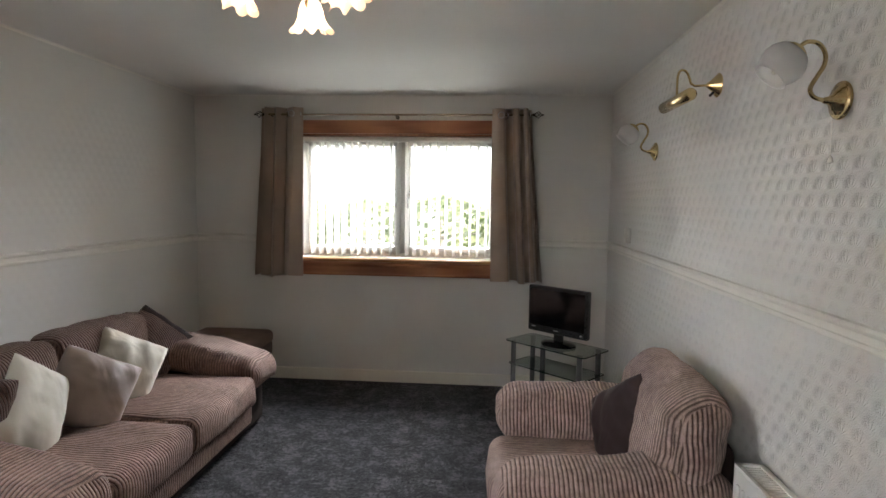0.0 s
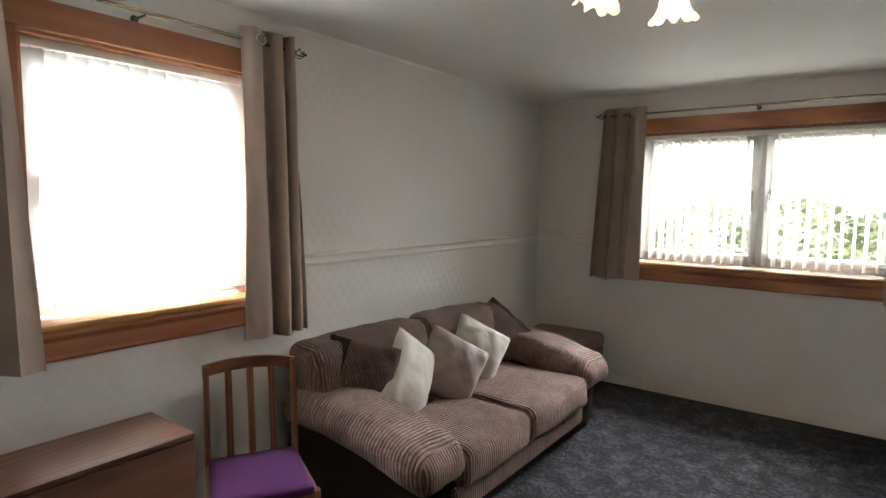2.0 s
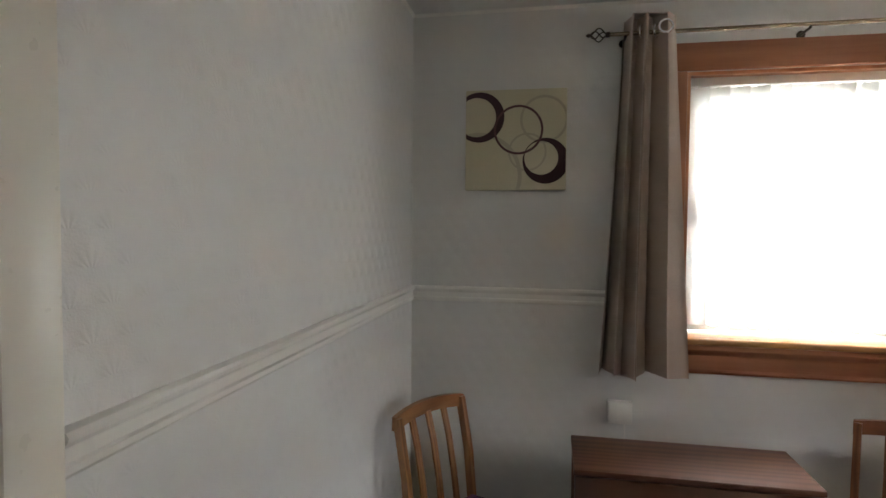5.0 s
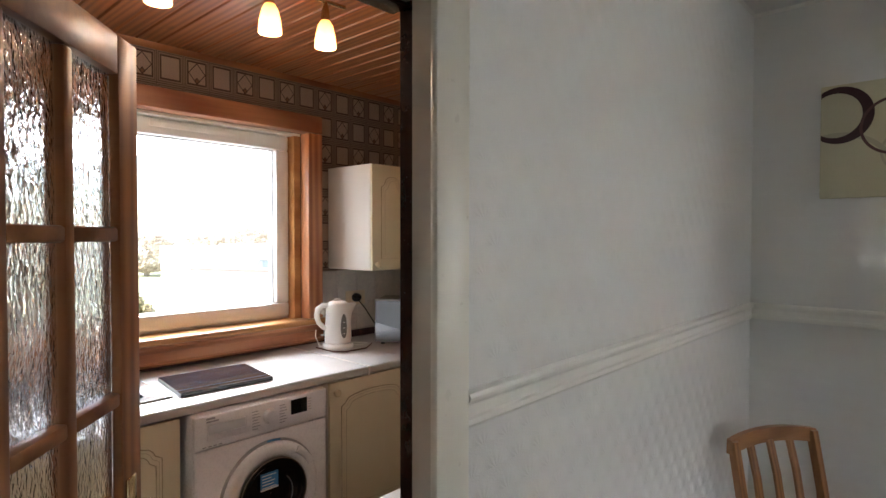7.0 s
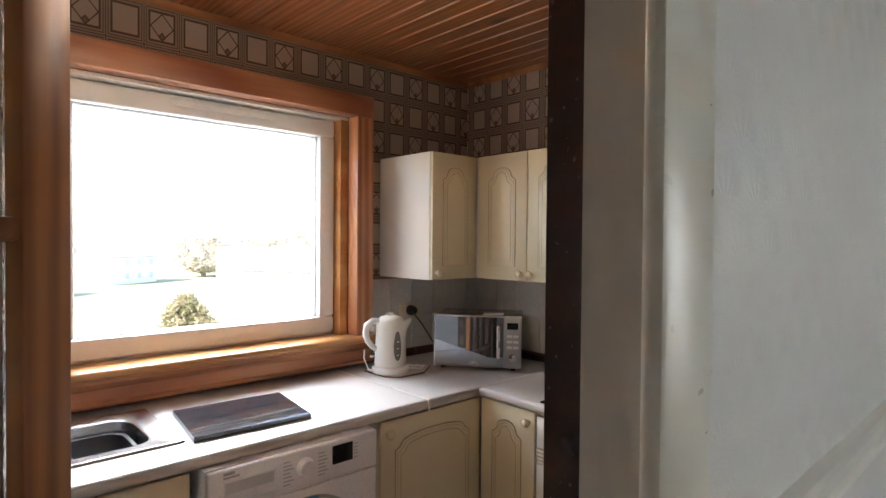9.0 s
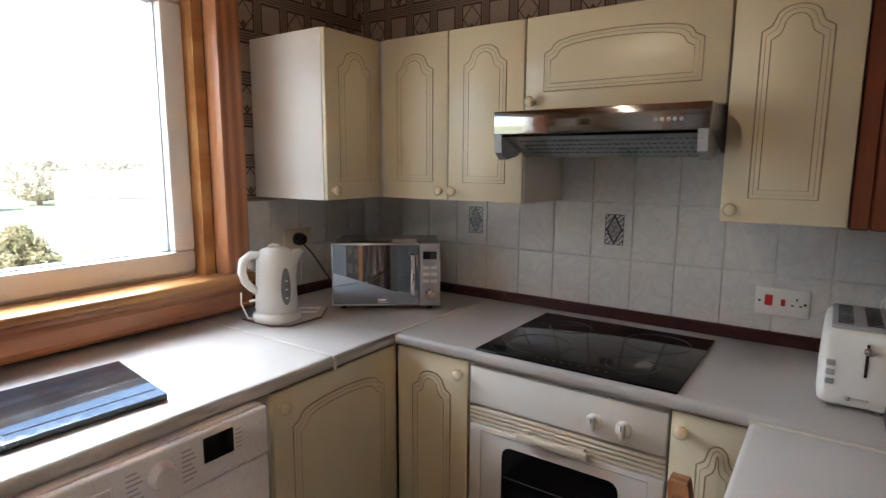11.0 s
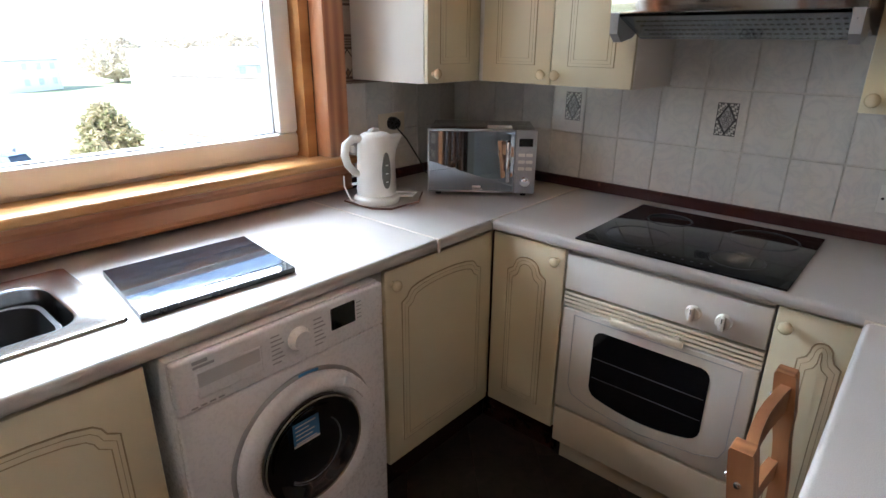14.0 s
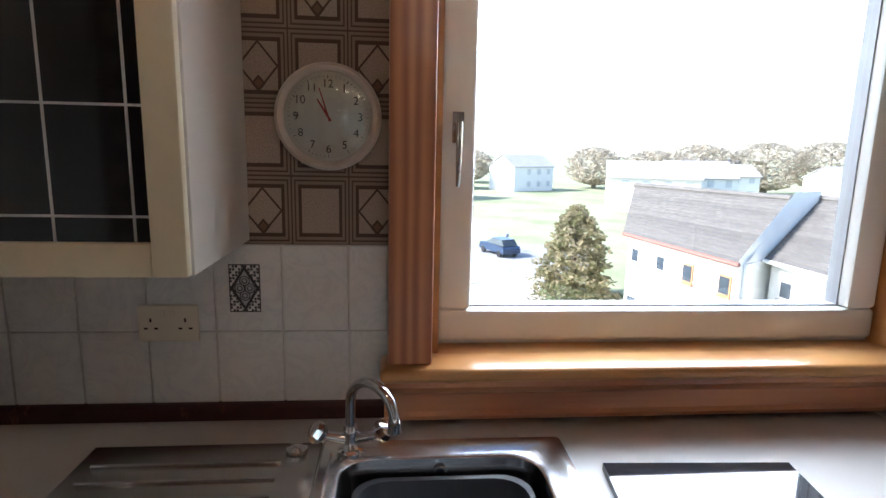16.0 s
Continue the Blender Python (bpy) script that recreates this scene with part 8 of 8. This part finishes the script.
# ---- kitchen floor tiles ----
bm = bmnew()
FT, FC = 0.24, math.sqrt(0.5)
box(bm, 0.001, FT - 0.001, 0.001, FT - 0.001, -0.002, 0.0005, 0.0004, 1)
fm = finish(bm, "floor_tile", VINYL, 40)


def clipped(poly, axis, limit, keep):
    """The part of a polygon on one side of a line along x or y."""
    out = []
    for p, q in zip(poly, poly[1:] + poly[:1]):
        a, b = keep * (p[axis] - limit), keep * (q[axis] - limit)
        if a >= 0:
            out.append(p)
        if a * b < 0:
            t = a / (a - b)
            out.append((p[0] + (q[0] - p[0]) * t, p[1] + (q[1] - p[1]) * t))
    return out


FX0, FX1, FY0, FY1 = -2.2, KEX, -1.85, KNY
for i in range(-14, 15):
    for j in range(-14, 15):
        x, y = -1.348 + FC * FT * (i - j), -1.48 + FC * FT * (i + j)
        quad = [(x, y), (x + FC * FT, y + FC * FT), (x, y + 2 * FC * FT), (x - FC * FT, y + FC * FT)]
        if max(p[0] for p in quad) < FX0 + 0.01 or min(p[0] for p in quad) > FX1 - 0.01 or max(p[1] for p in quad) < FY0 + 0.01 or min(p[1] for p in quad) > FY1 - 0.01:
            continue
        if min(p[0] for p in quad) > FX0 and max(p[0] for p in quad) < FX1 and min(p[1] for p in quad) > FY0 and max(p[1] for p in quad) < FY1:
            ob = new("floor_tile", fm)
            ob.location, ob.rotation_euler = (x, y, KF), (0, 0, math.pi / 4)
        else:
            for axis, limit, keep in ((0, FX0, 1), (0, FX1, -1), (1, FY0, 1), (1, FY1, -1)):
                quad = clipped(quad, axis, limit, keep)
            if len(quad) < 3:
                continue
            bm = bmnew()
            mx, my = (sum(p[a] for p in quad) / len(quad) for a in (0, 1))
            loft(bm, [ring(bm, [(mx + (a - mx) * 0.99, my + (b - my) * 0.99, z) for a, b in quad]) for z in (KF - 0.002, KF + 0.0005)])
            ob = new("floor_tile", finish(bm, "floor_tile", VINYL, 40))
        ob.parent = FLOOR_K
bm = bmnew()
box(bm, D0 + 0.022, D1 - 0.022, KNY - 0.01, SY - 0.06, 0.0, KF + 0.004, 0.004)
structure("threshold", bm, BRASS, "brass threshold strip")

# ---- outside ----
GZ = -7.5
k = Mat("grass_and_earth", 0.95)
k.colour(k.ramp(k.math("ADD", k.math("MULTIPLY", k.noise(0.15, 5), 0.6), k.math("MULTIPLY", k.noise(6, 4), 0.4)), (0.35, (0.14, 0.165, 0.075)), (0.65, (0.28, 0.285, 0.17))))
GRASS = k.m
TARMAC = plain("pale_tarmac", (0.22, 0.22, 0.22), 0.9, var=0.2, scale=3)
PAVING = plain("concrete_paving", (0.45, 0.44, 0.42), 0.9, var=0.12, scale=2)
RENDER = plain("white_house_render", (0.66, 0.64, 0.60), 0.9, var=0.06, scale=1)
k = Mat("brown_roof_tile", 0.85)
k.colour(k.ramp(k.math("ADD", k.math("MULTIPLY", k.noise(3, 5), 0.6), k.math("MULTIPLY", k.n("NewGeometry").outputs["Random Per Island"], 0.22)), (0.3, (0.080, 0.074, 0.066)), (0.8, (0.145, 0.133, 0.118))))
ROOFT = k.m
# Far roofs: distance haze is put into this pale grey; near sills share it.
ROOF_PALE = plain("pale_grey_roof", (0.30, 0.29, 0.28), 0.9, var=0.1, scale=1)
FASCIA = plain("brown_fascia", (0.20, 0.08, 0.06), 0.6)
FRAME_BROWN = plain("brown_window_frame", (0.32, 0.17, 0.08), 0.6)
WINDOW_DARK = plain("dark_far_window", (0.03, 0.04, 0.05), 0.1, var=0.2)
WINDOW_PALE = plain("sky_reflecting_window", (0.46, 0.47, 0.48), 0.2, var=0.2)
DOOR_RED = plain("dark_red_door", (0.16, 0.03, 0.03), 0.4)
CAR_BLUE = plain("dark_blue_car_paint", (0.022, 0.040, 0.075), 0.25)
BARK = plain("bark", (0.10, 0.07, 0.05), 0.95, var=0.3, scale=8)


def leaf_mat(name, a, b):
    k = Mat(name, 0.8)
    c = k.ramp(k.math("ADD", k.math("MULTIPLY", k.n("NewGeometry").outputs["Random Per Island"], 0.6), k.math("MULTIPLY", k.noise(1.2, 3), 0.4)), (0.2, a), (0.8, b))
    # thin leaves pass part of the light
    d, tr, mx = k.n("BsdfDiffuse", Color=c), k.n("BsdfTranslucent", Color=c), k.n("MixShader", Fac=0.5)
    k.t.links.new(d.outputs[0], mx.inputs[1])
    k.t.links.new(tr.outputs[0], mx.inputs[2])
    k.t.links.new(mx.outputs[0], k.t.nodes["Material Output"].inputs["Surface"])
    return k.m


CONIFER = leaf_mat("conifer_green", (0.17, 0.18, 0.085), (0.46, 0.39, 0.26))
LEAF = leaf_mat("hedge_green", (0.16, 0.20, 0.09), (0.34, 0.36, 0.22))
# Haze over the skyline trees is put into these pale twig colours.
BARE = leaf_mat("haze_paled_twigs", (0.40, 0.36, 0.29), (0.60, 0.54, 0.44))

bm = bmnew()
n = 48
vs = [bm.verts.new((900 * math.cos(i * math.tau / n), 900 * math.sin(i * math.tau / n), GZ)) for i in range(n)]
bm.faces.new(vs)
structure("ground", bm, GRASS, "grass and earth round the houses", 0)


bm = bmnew()
box(bm, KWX - T, EX + T, KSY - T, NY + T, GZ, -0.14)
structure("wall_building_below", bm, RENDER, "plain rendered walls of the storeys below", 0)


def slab(name, pts, z0, z1, mat, label):
    bm = bmnew()
    loft(bm, [ring(bm, [(x, y, z) for x, y in pts]) for z in (z0, z1)])
    structure(name, bm, mat, label, 20)


slab("road", [(-14, -40), (30, -36), (30, -50), (-20, -54)], GZ, GZ + 0.02, TARMAC, "pale tarmac road")
slab("pavement", [(-10.5, -38.2), (30, -33.5), (30, -35.9), (-13, -39.9)], GZ, GZ + 0.12, PAVING, "concrete pavement with kerb")
slab("pavement", [(-10.5, -38.3), (-8.9, -30), (-10.4, -10), (-3, -10), (-1, -30), (2, -36)], GZ, GZ + 0.10, PAVING, "concrete path in front of the houses")


# terraced house seen from above
def wall_strip(bm, a, b, z0, z1, t):
    a, b = Vector((*a, 0)), Vector((*b, 0))
    w = Vector((-(b - a).y, (b - a).x, 0)).normalized() * t
    loft(bm, [ring(bm, [p + Vector((0, 0, z)) for p in (a, b, b + w, a + w)]) for z in (z0, z1)])


def terrace(e0, e1, r0, r1, label, openings, fascia):
    """e0, e1: eaves in plan at 5 m; r0, r1: ridge ends with height."""
    th = thing("house", ((e0[0] + e1[0]) / 2, (e0[1] + e1[1]) / 2, GZ), label, "house", "terraced houses")
    EZ = -2.5
    E0, E1 = Vector((*e0, EZ)), Vector((*e1, EZ))
    R0, R1 = Vector(r0), Vector(r1)
    along = (E1 - E0).normalized()
    inward = Vector((-abs(along.y), along.x * (1 if along.y > 0 else -1), 0)).normalized()
    bm = bmnew()
    B0, B1 = R0 + (R0 - E0), R1 + (R1 - E1)
    for p in (B0, B1):
        p.z = EZ
    ins = inward * 0.35
    loft(bm, [ring(bm, [(p.x, p.y, z) for p in (E0 + ins, E1 + ins, B1 - ins, B0 - ins)]) for z in (GZ, EZ - 0.05)])
    for a, b, c in ((E0, R0, B0), (E1, R1, B1)):
        bm.faces.new([bm.verts.new(p) for p in (a + ins, b - Vector((0, 0, 0.15)), c - ins)])
    part("wall", bm, RENDER, th, "white rendered walls", 20)
    bm = bmnew()
    n = 17
    for lo0, lo1 in ((E0, E1), (B0, B1)):
        for i in range(n):
            s0, s1 = i / n, (i + 1.12) / n
            a, b, c, d = lo0.lerp(R0, s0), lo1.lerp(R1, s0), lo1.lerp(R1, min(1, s1)), lo0.lerp(R0, min(1, s1))
            up = Vector((0, 0, 0.07))
            loft(bm, [ring(bm, [a, b, c, d]), ring(bm, [a + up, b + up, c + up * 0.2, d + up * 0.2])])
    part("roof", bm, ROOFT, th, "brown tiled roof in straight courses", 20)
    bm = bmnew()
    tube(bm, [R0 + Vector((0, 0, 0.05)), R1 + Vector((0, 0, 0.05))], 0.14, 8)
    part("ridge", bm, ROOFT, th)
    bm = bmnew()
    tube(bm, [E0 + Vector((0, 0, -0.05)), E1 + Vector((0, 0, -0.05))], 0.09, 6)
    part("gutter", bm, fascia, th)
    out = -inward
    for s, w, z0, z1, mt in openings:
        if mt < 2:
            w, z0, z1 = w * 0.72, z0 + 0.12, z1 - 0.14
        c = E0.lerp(E1, s) + ins + out * 0.02
        for kind, mat, f, d0, d1 in (("window", FRAME_BROWN if mt == 0 else RENDER, 1.0, 0.0, 0.06), ("pane", WINDOW_DARK if mt < 2 else DOOR_RED, 0.8, 0.02, 0.08)):
            bm = bmnew()
            h = (z1 - z0) / 2
            zc = (z0 + z1) / 2
            q = [c + along * (sx * w / 2 * f) + Vector((0, 0, zc + sz * h * f - EZ)) for sx, sz in ((-1, -1), (1, -1), (1, 1), (-1, 1))]
            loft(bm, [ring(bm, [p + out * d0 for p in q]), ring(bm, [p + out * d1 for p in q])])
            part(kind if mt < 2 else "house_door", bm, mat, th)
        if mt < 2:
            bm = bmnew()
            q = [c + along * (sx * w * 0.58) + Vector((0, 0, z0 - EZ + dz)) for sx, dz in ((-1, -0.09), (1, -0.09), (1, -0.01), (-1, -0.01))]
            loft(bm, [ring(bm, [p + out * d for p in q]) for d in (0.0, 0.14)])
            part("sill", bm, FRAME_BROWN if mt == 0 else ROOF_PALE, th)
    return th


OPEN = [(0.10, 0.9, -4.0, -3.0, 1), (0.36, 0.9, -4.0, -3.0, 1), (0.60, 0.9, -4.1, -3.0, 0), (0.88, 0.9, -4.1, -3.0, 0), (0.10, 1.3, -6.6, -5.4, 1), (0.40, 0.95, -7.4, -5.4, 2), (0.62, 1.2, -6.6, -5.5, 0), (0.88, 1.2, -6.6, -5.5, 0)]
terrace((-11.7, -28.4), (-13.0, -20.7), (-13.7, -32.0, -0.38), (-16.6, -23.2, -0.30), "white rendered terraced house with brown tiled roof", OPEN, FASCIA)
terrace((-14.6, -21.6), (-15.3, -12.0), (-18.2, -23.6, -0.30), (-20.5, -13.0, -0.30), "second white terraced house with brown tiled roof", OPEN, RENDER)
bm = bmnew()
P = [Vector((-13.0, -20.7, -2.6)), Vector((-14.6, -21.7, -2.6)), Vector((-18.2, -23.6, -0.2)), Vector((-16.6, -23.0, -0.2))]
loft(bm, [ring(bm, [(p.x, p.y, GZ) for p in P]), ring(bm, [p + Vector((0, 0, 0.25)) for p in P])])
solo("party_wall", bm, RENDER, "white party wall rising between the two roofs", "wall", smooth=20)

rnd = random.Random(11)


def far_house(x, y, w, d, h, rise, label, rz=0):
    th = thing("far_house", (x, y, GZ), label, "house", "distant houses", rz)
    bm = bmnew()
    box(bm, -w / 2, w / 2, -d / 2, d / 2, 0, h)
    for s in (-1, 1):
        bm.faces.new([bm.verts.new(p) for p in ((s * w / 2, -d / 2, h), (s * w / 2, d / 2, h), (s * w / 2, 0, h + rise))])
    part("wall", bm, RENDER, th, "", 20, True)
    bm = bmnew()
    for s in (-1, 1):
        q = [Vector((-w / 2 - 0.3, s * (d / 2 + 0.3), h - 0.15)), Vector((w / 2 + 0.3, s * (d / 2 + 0.3), h - 0.15)), Vector((w / 2 + 0.3, 0, h + rise)), Vector((-w / 2 - 0.3, 0, h + rise))]
        loft(bm, [ring(bm, q), ring(bm, [p + Vector((0, 0, 0.15)) for p in q])])
    part("roof", bm, ROOF_PALE, th, "", 20, True)
    for i in range(int(w / 3)):
        for z in (1.0, 3.6):
            if z + 1 < h:
                for s in (-1, 1):
                    bm = bmnew()
                    xx = -w / 2 + 1.5 + i * 3
                    box(bm, xx - 0.5, xx + 0.5, s * d / 2 - 0.05, s * d / 2 + 0.05, z, z + 1.1)
                    part("window", bm, WINDOW_PALE, th, "", 20, True)
    return th


for i in range(22):
    south = i < 13
    x = -96 + 11.5 * i + rnd.uniform(-3, 3) if south else -62 + 13 * (i - 13) + rnd.uniform(-3, 3)
    y = rnd.uniform(-128, -86) if south else rnd.uniform(78, 96)
    far_house(x, y, rnd.uniform(8, 13), rnd.uniform(7, 9), rnd.uniform(4.6, 5.4), rnd.uniform(2.0, 2.8), "distant white house with a grey roof", rnd.uniform(-35, 35))
for x, y, rz in ((-60, 6, 88), (-62, -30, 95), (-58, 30, 82)):
    far_house(x, y, 14, 8, 5.2, 2.6, "distant white house with a grey roof", rz)


def clump_tree(name, x, y, height, width, mat, count, conic, label, clear=0.12, size=0.22):
    """A trunk with limbs and a ragged crown of small leaf sprays."""
    th = thing(name, (x, y, GZ), label, "tree", "trees and bushes")
    bm = bmnew()
    tube(bm, [(x, y, GZ), (x + 0.05, y, GZ + height * 0.4), (x, y + 0.05, GZ + height * 0.9)], [0.05 * width, 0.035 * width, 0.01 * width], 8)
    limbs = []
    for i in range(14):
        a, q = rnd.uniform(0, math.tau), rnd.uniform(clear + 0.05, 0.85)
        r = width / 2 * (1 - q * 0.8 if conic else math.sqrt(max(0.05, 1 - (2 * q - 1) ** 2))) * 0.8
        z = GZ + height * q
        tube(bm, [(x, y, z - 0.1 * height * 0.4), (x + r * 0.5 * math.cos(a), y + r * 0.5 * math.sin(a), z), (x + r * math.cos(a), y + r * math.sin(a), z + 0.1)], [0.018 * width, 0.012 * width, 0.004 * width], 5)
    part("trunk", bm, BARK if name == "conifer" else BARE, th)
    bm = bmnew()
    lobes = [(rnd.uniform(0, math.tau), rnd.uniform(0.6, 1.15), rnd.uniform(2, 5)) for _ in range(6)]
    for i in range(count):
        q = clear + (1 - clear) * (1 - (1 - rnd.random()) ** (0.75 if conic else 1))
        a = rnd.uniform(0, math.tau)
        prof = (1 - (q - clear) / (1 - clear)) ** 0.5 if conic else math.sqrt(max(0.02, 1 - (2 * (q - clear) / (1 - clear) - 1) ** 2))
        lob = 1 + 0.16 * math.sin(3 * a + 9 * q) + 0.13 * math.sin(7 * a - 23 * q) + (0.16 * math.sin(40 * q + 2 * a) if conic else 0)
        r = width / 2 * prof * lob * (0.45 + 0.55 * rnd.random() ** 0.4)
        c = Vector((x + r * math.cos(a), y + r * math.sin(a), GZ + height * q))
        s = size * rnd.uniform(0.6, 1.3)
        u = Vector((rnd.uniform(-1, 1), rnd.uniform(-1, 1), rnd.uniform(-0.6, 0.6))).normalized() * s
        v = u.orthogonal().normalized() * s * 0.55
        bm.faces.new([bm.verts.new(p) for p in (c - u, c + v, c + u, c - v)])
    part("crown", bm, mat, th, "ragged crown of small sprays", 0)
    return th


clump_tree("conifer", -11.35, -34.5, 5.75, 4.7, CONIFER, 5200, True, "dense brown-green conifer in a garden", 0.02, 0.20)
for x, y, h, w, mt in ((-48, -134, 9.6, 13, BARE), (-60, -128, 9.2, 14, BARE), (-70, -126, 10.8, 14, BARE), (-83, -122, 11.4, 16, BARE), (-95, -118, 11.8, 16, BARE), (-107, -112, 12.2, 16, BARE), (-118, -104, 12.8, 17, BARE), (-128, -96, 12.0, 15, BARE), (-20, -150, 8.6, 12, BARE)):
    clump_tree("tree", x, y, h, w, mt, 2600, False, "distant tree on the skyline", 0.10, 0.5)
for x, y, h, w in ((-14, 40, 9.4, 9), (-8.5, 41, 9.0, 8.5), (-3, 40, 9.3, 9), (2.5, 41, 9.1, 9), (-20, 42, 9.6, 9), (8, 42, 9.4, 9), (14, 40, 9.2, 9), (-26, 42, 9.5, 9)):
    clump_tree("bush", x, y, h, w, LEAF, 1500, False, "leafy garden tree beyond the window", 0.05, 0.32)
clump_tree("bush", -10.2, -33.2, 1.1, 2.6, LEAF, 500, False, "low green bush beside the conifer", 0.0, 0.14)

# parked car
car = thing("car", (-9.3, -48.6, GZ + 0.02), "dark blue hatchback car parked on the road", "car", rz=-68)
bm = bmnew()
prof = [(-2.0, 0.35), (-2.02, 0.75), (-1.85, 0.92), (-0.9, 0.98), (1.2, 0.98), (1.9, 0.9), (2.0, 0.6), (1.95, 0.35)]
loft(bm, [ring(bm, [(a * (1 if abs(y) < 0.8 else 0.97), y, b) for a, b in prof]) for y in (-0.85, -0.8, 0.8, 0.85)])
part("body", bm, CAR_BLUE, car, "", 30, True)
bm = bmnew()
loft(bm, [ring(bm, [(a, y * f, z) for a, y in ((x0, -0.72), (x1, -0.72), (x1, 0.72), (x0, 0.72))]) for x0, x1, z, f in ((-1.75, 1.0, 0.97, 1.0), (-1.35, 0.25, 1.42, 0.86))])
part("cabin", bm, WINDOW_DARK, car, "dark glass cabin", 30, True)
bm = bmnew()
loft(bm, [ring(bm, [(a, y, z) for a, y in ((-1.38, -0.63), (0.28, -0.63), (0.28, 0.63), (-1.38, 0.63))]) for z in (1.42, 1.46)])
part("roof", bm, CAR_BLUE, car, "", 30, True)
for wx in (-1.25, 1.3):
    for wy in (-0.86, 0.7):
        bm = bmnew()
        tube(bm, [(wx, wy, 0.31), (wx, wy + 0.16, 0.31)], 0.31, 18)
        part("wheel", bm, BLACK, car, "", 30, True)
# litter bin by the road
bm = bmnew()
lathe(bm, [(0.18, 0), (0.18, 1.3), (0.22, 1.35), (0.22, 1.55), (0.05, 1.7)], (-10.2, -50.2, GZ), (0, 0, 1), 10)
solo("litter_bin", bm, GREY_PLASTIC, "dark litter bin standing beside the road", "bin")
